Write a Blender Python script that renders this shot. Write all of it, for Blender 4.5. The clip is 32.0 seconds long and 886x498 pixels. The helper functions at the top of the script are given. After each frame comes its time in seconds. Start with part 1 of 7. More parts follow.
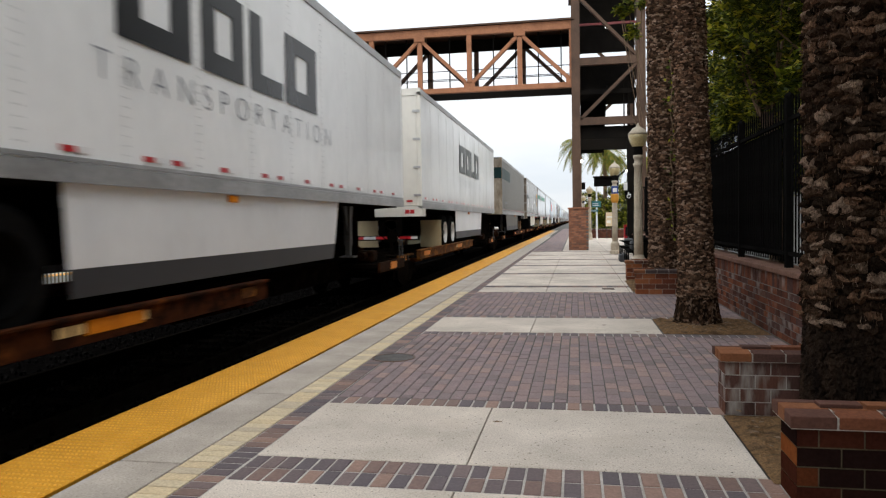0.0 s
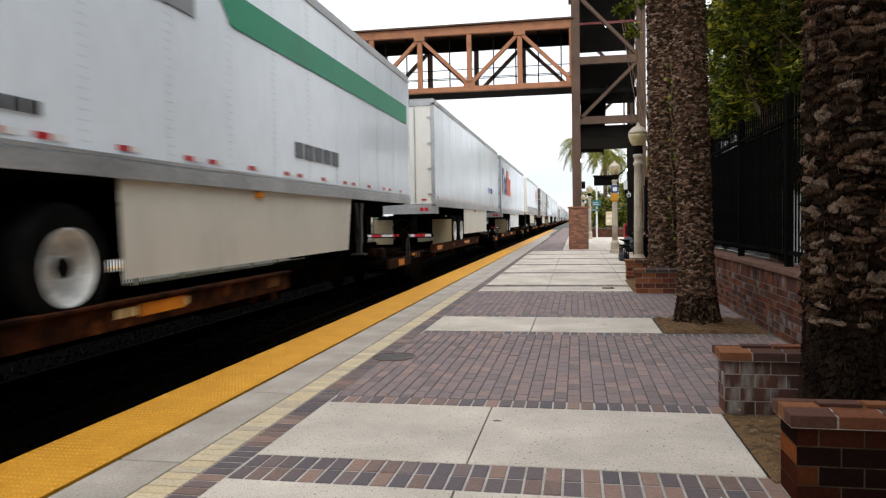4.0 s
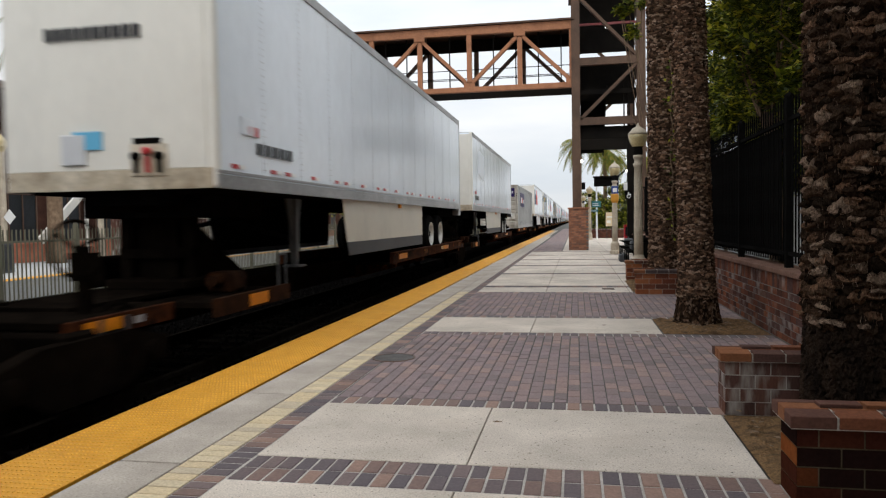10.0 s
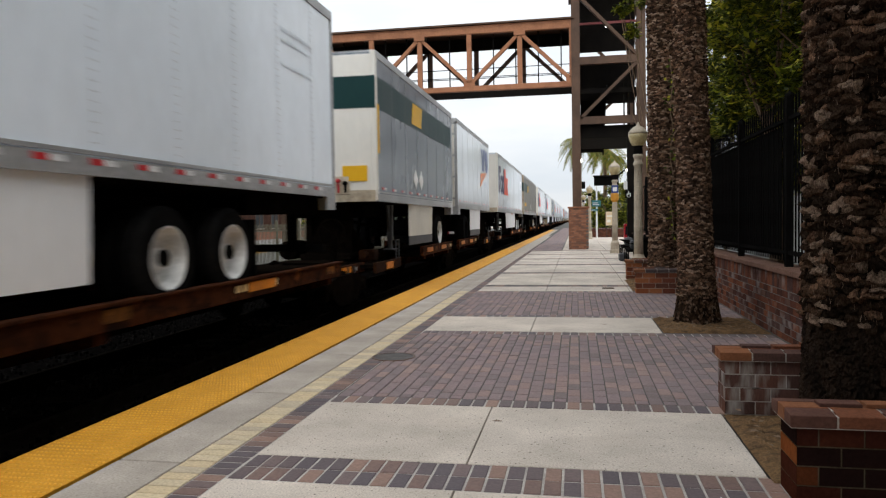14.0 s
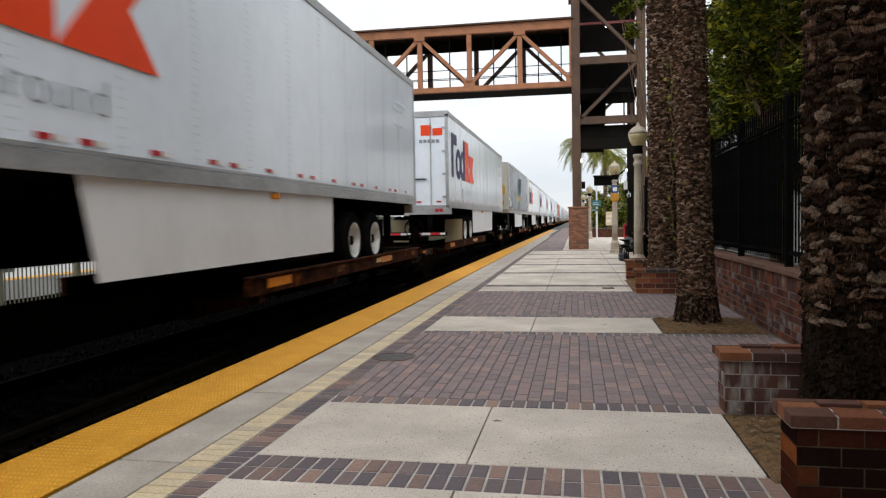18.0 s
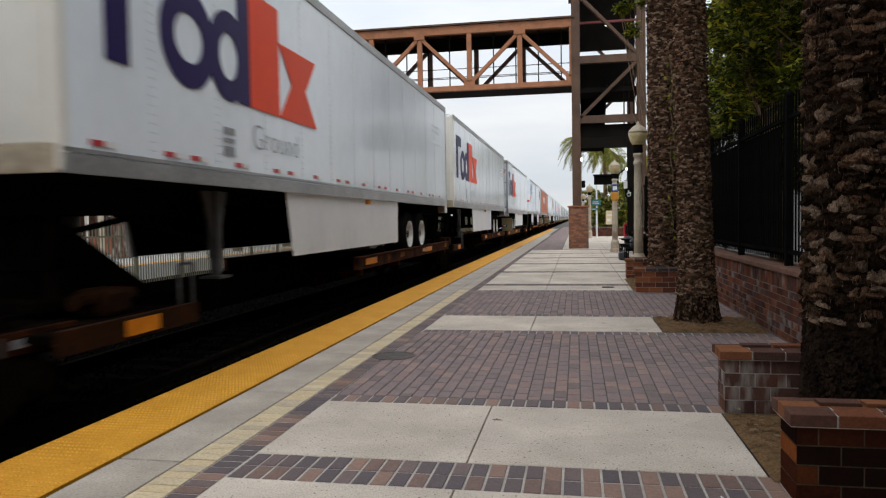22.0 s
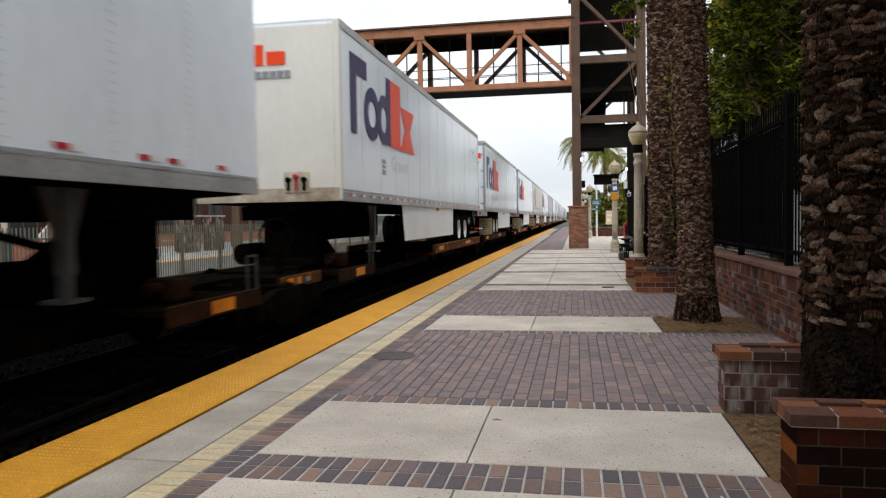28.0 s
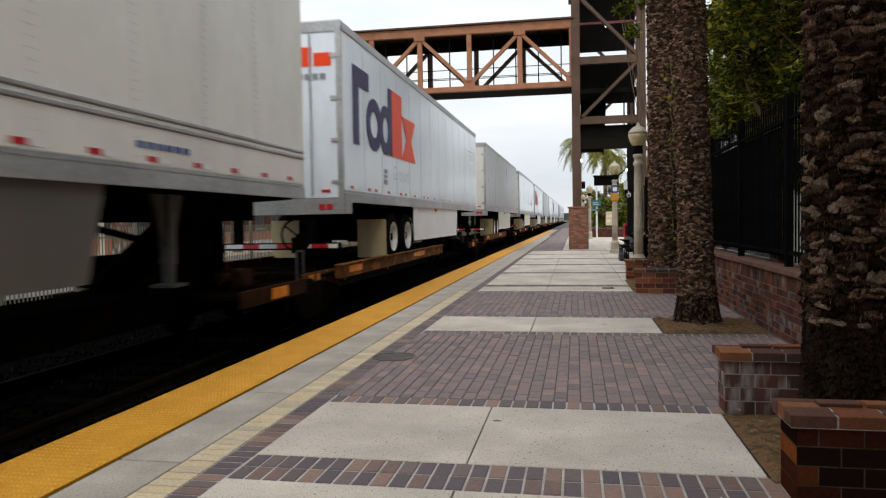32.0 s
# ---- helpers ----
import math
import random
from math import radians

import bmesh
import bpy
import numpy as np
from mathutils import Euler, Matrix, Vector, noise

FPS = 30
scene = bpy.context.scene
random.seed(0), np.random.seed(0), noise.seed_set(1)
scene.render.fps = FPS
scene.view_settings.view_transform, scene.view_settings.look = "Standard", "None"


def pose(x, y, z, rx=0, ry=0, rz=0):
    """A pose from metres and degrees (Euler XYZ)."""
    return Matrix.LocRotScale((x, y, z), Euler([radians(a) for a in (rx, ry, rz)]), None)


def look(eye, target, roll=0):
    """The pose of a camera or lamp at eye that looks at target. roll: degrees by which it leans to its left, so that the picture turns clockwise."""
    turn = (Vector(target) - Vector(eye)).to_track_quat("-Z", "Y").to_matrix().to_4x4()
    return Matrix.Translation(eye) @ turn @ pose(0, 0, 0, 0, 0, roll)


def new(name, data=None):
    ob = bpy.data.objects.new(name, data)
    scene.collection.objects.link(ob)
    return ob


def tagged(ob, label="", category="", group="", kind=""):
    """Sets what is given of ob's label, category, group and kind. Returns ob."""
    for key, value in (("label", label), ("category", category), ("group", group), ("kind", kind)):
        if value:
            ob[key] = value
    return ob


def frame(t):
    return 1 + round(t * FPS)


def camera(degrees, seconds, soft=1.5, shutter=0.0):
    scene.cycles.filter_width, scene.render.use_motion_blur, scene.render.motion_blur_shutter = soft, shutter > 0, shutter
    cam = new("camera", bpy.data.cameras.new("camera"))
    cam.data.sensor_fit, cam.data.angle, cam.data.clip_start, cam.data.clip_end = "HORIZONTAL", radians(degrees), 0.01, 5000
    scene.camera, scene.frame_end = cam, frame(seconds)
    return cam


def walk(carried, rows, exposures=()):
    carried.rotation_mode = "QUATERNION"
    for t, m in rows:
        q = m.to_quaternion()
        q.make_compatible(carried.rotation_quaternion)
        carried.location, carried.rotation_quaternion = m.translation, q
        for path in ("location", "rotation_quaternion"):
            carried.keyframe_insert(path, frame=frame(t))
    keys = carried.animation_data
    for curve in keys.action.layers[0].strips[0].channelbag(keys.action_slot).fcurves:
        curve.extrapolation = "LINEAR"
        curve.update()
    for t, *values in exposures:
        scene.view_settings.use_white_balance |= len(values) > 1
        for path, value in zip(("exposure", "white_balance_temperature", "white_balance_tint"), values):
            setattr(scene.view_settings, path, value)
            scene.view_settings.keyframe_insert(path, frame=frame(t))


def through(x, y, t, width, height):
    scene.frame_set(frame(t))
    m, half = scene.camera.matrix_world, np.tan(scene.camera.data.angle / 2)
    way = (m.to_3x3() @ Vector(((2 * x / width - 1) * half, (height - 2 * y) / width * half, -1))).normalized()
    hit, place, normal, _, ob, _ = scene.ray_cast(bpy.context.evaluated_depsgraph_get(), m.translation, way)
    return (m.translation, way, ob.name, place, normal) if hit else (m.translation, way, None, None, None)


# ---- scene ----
# ---- camera: on a tripod on the platform, with a slight nod ----
cam = camera(63.44, 32.0, soft=1.25, shutter=0.22)
YAW, PITCH, ROLL = 0.1838, -0.0392, -0.93
EYE = Vector((0.0, 0.0, 1.394))


def aim(nod):
    p = PITCH + nod * 0.00079
    ahead = Vector((-math.sin(YAW) * math.cos(p), math.cos(YAW) * math.cos(p), math.sin(p)))
    return look(EYE, EYE + 10 * ahead, ROLL)


NODS = [(0, 1.5), (3.0, 1.5), (3.5, 0), (7.0, 0), (8.0, 1.4), (8.5, 0.6), (9.0, 1.5), (12.0, 1.5), (12.6, 0.2), (20.5, 0), (21.0, -1.6),
        (24.0, -1.6), (24.6, -0.3), (25.0, -0.2), (27.5, 0), (28.0, -1.6), (28.5, -1.5), (29.0, 0), (32.0, 0)]
STOPS = [(0, 0.44), (2, 0.52), (3, 0.61), (6, 0.47), (7, 0.25), (8, 0.23), (9, 0.37), (10, 0.25), (11, 0.33), (12, 0.33), (13, 0.38), (14, 0.34), (17, 0.39), (18, 0.37),
         (19, 0.22), (20, 0.25), (21, 0.28), (22, 0.15), (23, 0.22), (25, 0.21), (28, 0.37), (29, 0.33), (30, 0.33), (31, 0.25), (32, 0.27)]
walk(cam, [(t, aim(n)) for t, n in NODS], STOPS)

# ---- light: a bright overcast sky ----
world = bpy.data.worlds.new("overcast_sky")
scene.world = world
world.use_nodes = True
wn, wl = world.node_tree.nodes, world.node_tree.links
wn.clear()
w_out = wn.new("ShaderNodeOutputWorld")
w_bg = wn.new("ShaderNodeBackground")
w_sky = wn.new("ShaderNodeTexSky")
w_sky.sky_type, w_sky.sun_disc = "NISHITA", False
w_sky.sun_elevation, w_sky.sun_rotation = radians(48), radians(200)
w_gain = wn.new("ShaderNodeMix")
w_gain.data_type, w_gain.blend_type = "RGBA", "MULTIPLY"
w_gain.inputs["Factor"].default_value = 1.0
w_gain.inputs["B"].default_value = (0.10, 0.10, 0.10, 1)
w_co = wn.new("ShaderNodeTexCoord")
w_map = wn.new("ShaderNodeMapping")
w_map.inputs["Scale"].default_value = (1.0, 1.0, 4.5)
w_cloud = wn.new("ShaderNodeTexNoise")
w_cloud.inputs["Scale"].default_value, w_cloud.inputs["Detail"].default_value = 2.6, 6.0
w_ramp = wn.new("ShaderNodeValToRGB")
w_ramp.color_ramp.elements[0].position, w_ramp.color_ramp.elements[0].color = 0.33, (0.80, 0.86, 0.93, 1)
w_ramp.color_ramp.elements[1].position, w_ramp.color_ramp.elements[1].color = 0.62, (1.02, 1.03, 1.04, 1)
w_mix = wn.new("ShaderNodeMix")
w_mix.data_type = "RGBA"
w_mix.inputs["Factor"].default_value = 0.93
wl.new(w_co.outputs["Generated"], w_map.inputs["Vector"])
wl.new(w_map.outputs["Vector"], w_cloud.inputs["Vector"])
wl.new(w_cloud.outputs["Fac"], w_ramp.inputs["Fac"])
wl.new(w_sky.outputs["Color"], w_gain.inputs["A"])
wl.new(w_gain.outputs["Result"], w_mix.inputs["A"])
wl.new(w_ramp.outputs["Color"], w_mix.inputs["B"])
# an overcast sky is brighter overhead than at the horizon
w_sep = wn.new("ShaderNodeSeparateXYZ")
w_lift = wn.new("ShaderNodeMapRange")
w_lift.inputs["From Min"].default_value, w_lift.inputs["From Max"].default_value = 0.0, 1.0
w_lift.inputs["To Min"].default_value, w_lift.inputs["To Max"].default_value = 0.72, 1.75
w_scale = wn.new("ShaderNodeVectorMath")
w_scale.operation = "SCALE"
wl.new(w_co.outputs["Generated"], w_sep.inputs["Vector"])
wl.new(w_sep.outputs["Z"], w_lift.inputs["Value"])
wl.new(w_mix.outputs["Result"], w_scale.inputs[0])
wl.new(w_lift.outputs["Result"], w_scale.inputs["Scale"])
wl.new(w_scale.outputs["Vector"], w_bg.inputs["Color"])
w_bg.inputs["Strength"].default_value = 1.0
wl.new(w_bg.outputs["Background"], w_out.inputs["Surface"])
sun = new("sun", bpy.data.lights.new("sun", "SUN"))
sun.data.energy, sun.data.angle, sun.data.color = 0.4, radians(25), (1.0, 0.95, 0.88)
sun.matrix_world = look((0, 0, 50), (-14, 42, 0))


# ---- materials ----
def mat(name, stops, rough=0.6, scale=3.0, fine=40.0, bump=0.15, metal=0.0, rnd=0.0, island=False, gloss=0.5, stretch=None, dist=0.004, speck=0.0, vary=1.0, through=0.0, stain=None):
    """A procedural surface: broad mottling through the colour stops, fine grain in the value, and a fine relief."""
    m = bpy.data.materials.new(name)
    m.use_nodes = True
    n, l = m.node_tree.nodes, m.node_tree.links
    b = n["Principled BSDF"]
    co = n.new("ShaderNodeTexCoord")
    src = co.outputs["Object"]
    if stretch:
        mp = n.new("ShaderNodeMapping")
        mp.inputs["Scale"].default_value = stretch
        l.new(src, mp.inputs["Vector"])
        src = mp.outputs["Vector"]
    pick = None
    if rnd or island:
        if island:
            pick = n.new("ShaderNodeNewGeometry").outputs["Random Per Island"]
        else:
            pick = n.new("ShaderNodeObjectInfo").outputs["Random"]
        sh = n.new("ShaderNodeVectorMath")
        sh.operation = "MULTIPLY_ADD"
        l.new(pick, sh.inputs[0])
        sh.inputs[1].default_value = (37.0, 21.0, 53.0)
        l.new(src, sh.inputs[2])
        src = sh.outputs["Vector"]
    n1 = n.new("ShaderNodeTexNoise")
    n1.inputs["Scale"].default_value, n1.inputs["Detail"].default_value, n1.inputs["Roughness"].default_value = scale, 5.0, 0.6
    n2 = n.new("ShaderNodeTexNoise")
    n2.inputs["Scale"].default_value, n2.inputs["Detail"].default_value = fine, 3.0
    l.new(src, n1.inputs["Vector"])
    l.new(src, n2.inputs["Vector"])
    ramp = n.new("ShaderNodeValToRGB")
    e = ramp.color_ramp.elements
    pos = [0.32 + 0.36 * i / max(1, len(stops) - 1) for i in range(len(stops))]
    if pick is not None:
        pos = [i / len(stops) for i in range(len(stops))]
        ramp.color_ramp.interpolation = "CONSTANT"
    e[0].position, e[0].color = pos[0], (*stops[0], 1)
    e[1].position, e[1].color = pos[-1], (*stops[-1], 1)
    for p, c in list(zip(pos, stops))[1:-1]:
        e.new(p).color = (*c, 1)
    l.new(pick if pick is not None else n1.outputs["Fac"], ramp.inputs["Fac"])
    grain = n.new("ShaderNodeMapRange")
    grain.inputs["From Min"].default_value, grain.inputs["From Max"].default_value = 0.3, 0.7
    grain.inputs["To Min"].default_value, grain.inputs["To Max"].default_value = 1 - 0.18 * vary, 1 + 0.14 * vary
    l.new(n2.outputs["Fac"], grain.inputs["Value"])
    broad = n.new("ShaderNodeMapRange")
    broad.inputs["From Min"].default_value, broad.inputs["From Max"].default_value = 0.3, 0.7
    broad.inputs["To Min"].default_value, broad.inputs["To Max"].default_value = 1 - 0.14 * vary, 1 + 0.1 * vary
    l.new(n1.outputs["Fac"], broad.inputs["Value"])
    both = n.new("ShaderNodeMath")
    both.operation = "MULTIPLY"
    l.new(grain.outputs["Result"], both.inputs[0])
    l.new(broad.outputs["Result"], both.inputs[1])
    mul = n.new("ShaderNodeVectorMath")
    mul.operation = "SCALE"
    l.new(ramp.outputs["Color"], mul.inputs[0])
    l.new(both.outputs["Value"], mul.inputs["Scale"])
    colour = mul.outputs["Vector"]
    if stain:
        sn = n.new("ShaderNodeTexNoise")
        sn.inputs["Scale"].default_value, sn.inputs["Detail"].default_value = stain[1], 7.0
        l.new(src, sn.inputs["Vector"])
        cover = n.new("ShaderNodeMapRange")
        cover.inputs["From Min"].default_value, cover.inputs["From Max"].default_value = stain[2], stain[3]
        l.new(sn.outputs["Fac"], cover.inputs["Value"])
        film_ = n.new("ShaderNodeMix")
        film_.data_type = "RGBA"
        film_.inputs["B"].default_value = (*stain[0], 1)
        l.new(cover.outputs["Result"], film_.inputs["Factor"])
        l.new(colour, film_.inputs["A"])
        colour = film_.outputs["Result"]
    if speck:
        sp = n.new("ShaderNodeTexNoise")
        sp.inputs["Scale"].default_value, sp.inputs["Detail"].default_value = 44.0, 6.0
        l.new(src, sp.inputs["Vector"])
        cut = n.new("ShaderNodeMapRange")
        cut.inputs["From Min"].default_value, cut.inputs["From Max"].default_value = 0.635, 0.69
        cut.inputs["To Min"].default_value, cut.inputs["To Max"].default_value = 1.0, speck
        l.new(sp.outputs["Fac"], cut.inputs["Value"])
        dots = n.new("ShaderNodeVectorMath")
        dots.operation = "SCALE"
        l.new(colour, dots.inputs[0])
        l.new(cut.outputs["Result"], dots.inputs["Scale"])
        colour = dots.outputs["Vector"]
    l.new(colour, b.inputs["Base Color"])
    rr = n.new("ShaderNodeMapRange")
    rr.inputs["To Min"].default_value, rr.inputs["To Max"].default_value = max(0.03, rough - 0.1), min(1, rough + 0.12)
    l.new(n1.outputs["Fac"], rr.inputs["Value"])
    l.new(rr.outputs["Result"], b.inputs["Roughness"])
    b.inputs["Metallic"].default_value = metal
    b.inputs["Specular IOR Level"].default_value = gloss
    if gloss < 0.05:
        b.inputs["IOR"].default_value = 1.02
    if bump:
        bp = n.new("ShaderNodeBump")
        bp.inputs["Strength"].default_value, bp.inputs["Distance"].default_value = bump, dist
        l.new(n2.outputs["Fac"], bp.inputs["Height"])
        l.new(bp.outputs["Normal"], b.inputs["Normal"])
    if through:
        tr = n.new("ShaderNodeBsdfTranslucent")
        l.new(colour, tr.inputs["Color"])
        mix = n.new("ShaderNodeMixShader")
        mix.inputs["Fac"].default_value = through
        l.new(b.outputs["BSDF"], mix.inputs[1])
        l.new(tr.outputs["BSDF"], mix.inputs[2])
        l.new(mix.outputs["Shader"], n["Material Output"].inputs["Surface"])
    return m


def shade(c, k):
    return tuple(v * k for v in c)


def paint(name, c, rough=0.35, dirt=0.9, **kw):
    """Vehicle paint or sheet metal with faint streaks of road dirt."""
    return mat(name, [shade(c, dirt), c, shade(c, 1.02)], rough, scale=0.7, fine=9.0, bump=0.02, stretch=(1, 1, 0.5), vary=0.16, **kw)


CONCRETE = mat("concrete_slab", [(0.49, 0.43, 0.36), (0.535, 0.47, 0.40), (0.58, 0.51, 0.435)], 0.9, 1.0, 90, 0.35, speck=0.2, gloss=0.3, vary=1.2, stain=((0.40, 0.34, 0.27), 1.7, 0.56, 0.95))
GREY_CONCRETE = mat("grey_concrete", [(0.36, 0.315, 0.265), (0.44, 0.39, 0.335)], 0.9, 1.6, 70, 0.4, speck=0.65, gloss=0.3)
GLOBE_LIT = bpy.data.materials.new("lit_lamp_globe")
GLOBE_LIT.use_nodes = True
GLOBE_LIT.node_tree.nodes["Principled BSDF"].inputs["Emission Color"].default_value = (1.0, 0.97, 0.9, 1)
GLOBE_LIT.node_tree.nodes["Principled BSDF"].inputs["Emission Strength"].default_value = 2.5
JOINT = mat("dark_joint", [(0.05, 0.047, 0.043), (0.09, 0.082, 0.072)], 0.95, 4, 60, 0.3)
MORTAR = mat("pale_mortar", [(0.34, 0.31, 0.28), (0.44, 0.41, 0.37)], 0.95, 4, 80, 0.4)
OLIVE_MORTAR = mat("weathered_olive_mortar", [(0.06, 0.05, 0.032), (0.13, 0.11, 0.072)], 0.95, 4, 80, 0.4, gloss=0.04)
SAND_JOINT = mat("sandy_joint", [(0.10, 0.088, 0.08), (0.16, 0.14, 0.125)], 0.95, 4, 60, 0.4)
PAVERS = [(0.228, 0.171, 0.166), (0.243, 0.179, 0.171), (0.206, 0.16, 0.158), (0.262, 0.185, 0.168), (0.232, 0.175, 0.172), (0.285, 0.202, 0.178),
          (0.239, 0.179, 0.18), (0.209, 0.162, 0.163), (0.183, 0.142, 0.14)]
PAVER = mat("clay_paver", PAVERS, 0.8, 6, 60, 0.5, rnd=1, gloss=0.25)
PAVER_ALL = mat("clay_pavers_joined", PAVERS, 0.8, 6, 60, 0.5, island=True, gloss=0.25)
EDGERS = [(0.10, 0.074, 0.078), (0.165, 0.10, 0.082), (0.085, 0.066, 0.072), (0.24, 0.145, 0.11), (0.11, 0.078, 0.078), (0.145, 0.10, 0.095)]
EDGER = mat("border_paver", EDGERS, 0.7, 6, 60, 0.5, rnd=1)
EDGER_ALL = mat("border_pavers_joined", EDGERS, 0.7, 6, 60, 0.5, island=True)
CREAMS = [(0.53, 0.435, 0.29), (0.57, 0.465, 0.30), (0.46, 0.38, 0.27), (0.55, 0.435, 0.27)]
CREAM = mat("cream_paver", CREAMS, 0.8, 5, 60, 0.4, rnd=1)
CREAM_ALL = mat("cream_pavers_joined", CREAMS, 0.8, 5, 60, 0.4, island=True)
TACTILE = mat("yellow_tactile_tile", [(0.56, 0.25, 0.014), (0.61, 0.28, 0.018), (0.65, 0.31, 0.026)], 0.6, 1.6, 60, 0.25, vary=0.9, gloss=0.3)
# Lighter than the tile: the highlights on the dome tips are in this colour.
DOME = mat("highlit_yellow_dome", [(0.69, 0.35, 0.04), (0.74, 0.40, 0.06)], 0.5, 3, 60, 0.1, gloss=0.35)
# Maroon and orange bricks; the dark ones are lowered further for the near wall's shade.
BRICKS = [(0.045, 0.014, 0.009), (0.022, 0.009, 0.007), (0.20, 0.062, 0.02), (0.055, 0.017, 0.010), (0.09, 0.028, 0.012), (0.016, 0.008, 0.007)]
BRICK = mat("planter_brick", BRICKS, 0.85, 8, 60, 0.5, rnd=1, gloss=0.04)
BRICK_OLD = mat("stained_brick", [(0.17, 0.07, 0.045), (0.10, 0.05, 0.04), (0.13, 0.058, 0.04), (0.08, 0.042, 0.034), (0.12, 0.06, 0.045)], 0.8, 9, 60, 0.5, rnd=1, gloss=0.06, stretch=(1.6, 1.6, 0.35), stain=((0.36, 0.33, 0.30), 6.0, 0.50, 0.68))
CAP_BRICK = mat("cap_brick", [(0.085, 0.045, 0.036), (0.16, 0.06, 0.032), (0.07, 0.052, 0.05), (0.21, 0.085, 0.04), (0.10, 0.048, 0.036)], 0.8, 8, 60, 0.5, rnd=1, gloss=0.08)
WALL_BRICKS = [(0.115, 0.048, 0.033), (0.145, 0.06, 0.037), (0.09, 0.052, 0.045), (0.18, 0.07, 0.04), (0.12, 0.07, 0.056), (0.075, 0.036, 0.028)]
WALL_BRICK = mat("fence_wall_brick", WALL_BRICKS, 0.9, 9, 60, 0.6, rnd=1, gloss=0.04, stain=((0.30, 0.27, 0.25), 3.0, 0.54, 0.80))
WALL_BRICK_ALL = mat("fence_wall_bricks_joined", WALL_BRICKS, 0.9, 9, 60, 0.6, island=True, gloss=0.04)
WALL_CAP = mat("brown_cap_stone", [(0.14, 0.075, 0.055), (0.19, 0.11, 0.082), (0.11, 0.058, 0.044)], 0.9, 3, 60, 0.5, gloss=0.06)
PLANTER_BRICK = mat("rust_planter_brick", [(0.27, 0.09, 0.04), (0.15, 0.052, 0.03), (0.33, 0.125, 0.055), (0.11, 0.045, 0.03), (0.22, 0.08, 0.042)], 0.9, 8, 60, 0.5, rnd=1, gloss=0.05)
PIER_BRICK = mat("pier_brick", [(0.30, 0.135, 0.08), (0.24, 0.112, 0.07), (0.35, 0.16, 0.095), (0.19, 0.098, 0.068)], 0.85, 8, 60, 0.5, rnd=1, gloss=0.2)
BRICK_FAR = mat("far_brick", [(0.11, 0.045, 0.03), (0.15, 0.062, 0.04), (0.09, 0.04, 0.03)], 0.9, 6, 40, 0.4, island=True, gloss=0.05)
DIRT = mat("dry_soil", [(0.11, 0.066, 0.034), (0.21, 0.125, 0.06), (0.07, 0.044, 0.025)], 0.95, 7, 70, 1.0, dist=0.03, gloss=0.1, vary=1.8)
# Bed and stones are near black: the shade under the train is their colour.
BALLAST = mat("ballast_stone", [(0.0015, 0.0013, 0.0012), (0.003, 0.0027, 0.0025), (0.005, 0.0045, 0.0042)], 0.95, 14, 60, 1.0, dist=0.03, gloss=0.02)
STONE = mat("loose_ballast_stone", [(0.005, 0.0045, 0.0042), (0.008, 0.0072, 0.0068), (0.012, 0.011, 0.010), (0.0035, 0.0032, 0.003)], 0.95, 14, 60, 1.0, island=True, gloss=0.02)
GROUND = mat("bare_ground", [(0.11, 0.095, 0.075), (0.16, 0.14, 0.115), (0.10, 0.10, 0.07)], 0.95, 0.3, 20, 0.6)
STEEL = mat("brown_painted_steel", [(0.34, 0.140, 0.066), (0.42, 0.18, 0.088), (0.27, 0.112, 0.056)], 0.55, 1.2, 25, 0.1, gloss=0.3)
STEEL_DARK = mat("dark_brown_steel", [(0.085, 0.049, 0.032), (0.125, 0.073, 0.047)], 0.6, 1.0, 25, 0.1, gloss=0.3)
# Near-black steel: shade of undersides and tower interior is put into the colour.
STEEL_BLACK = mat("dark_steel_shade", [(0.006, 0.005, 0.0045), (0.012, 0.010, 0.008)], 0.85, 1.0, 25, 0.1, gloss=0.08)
IRON = mat("black_painted_iron", [(0.006, 0.0057, 0.0054), (0.010, 0.0095, 0.009)], 0.8, 3, 60, 0.1, gloss=0.04)
BARK = mat("palm_bark", [(0.085, 0.05, 0.033), (0.18, 0.108, 0.07), (0.42, 0.29, 0.21), (0.12, 0.07, 0.045), (0.29, 0.17, 0.108), (0.06, 0.037, 0.026)], 0.9, 14, 110, 1.0, dist=0.03, island=True, gloss=0.04, stretch=(1, 1, 0.25), vary=2.6)
# Darker copy of the bark: the near palm's shade is put into it.
SHADED_BARK = mat("shaded_palm_bark", [(0.043, 0.027, 0.018), (0.078, 0.046, 0.029), (0.24, 0.165, 0.118), (0.045, 0.027, 0.018), (0.17, 0.098, 0.061), (0.024, 0.016, 0.011)], 0.85, 14, 110, 1.0, dist=0.05, island=True, gloss=0.04, stretch=(1, 1, 0.22), vary=2.9)
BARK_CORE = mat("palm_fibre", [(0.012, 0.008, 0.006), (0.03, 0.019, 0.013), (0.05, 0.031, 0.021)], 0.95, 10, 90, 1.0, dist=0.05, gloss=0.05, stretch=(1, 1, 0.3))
WOOD_BARK = mat("tree_bark", [(0.15, 0.095, 0.055), (0.24, 0.16, 0.10)], 0.9, 6, 50, 0.8)
LEAF = mat("broad_leaf", [(0.035, 0.05, 0.004), (0.07, 0.09, 0.006), (0.28, 0.30, 0.02), (0.03, 0.042, 0.004), (0.42, 0.38, 0.03), (0.12, 0.15, 0.011)], 0.5, 2, 30, 0.1, island=True, through=0.35, gloss=0.3)
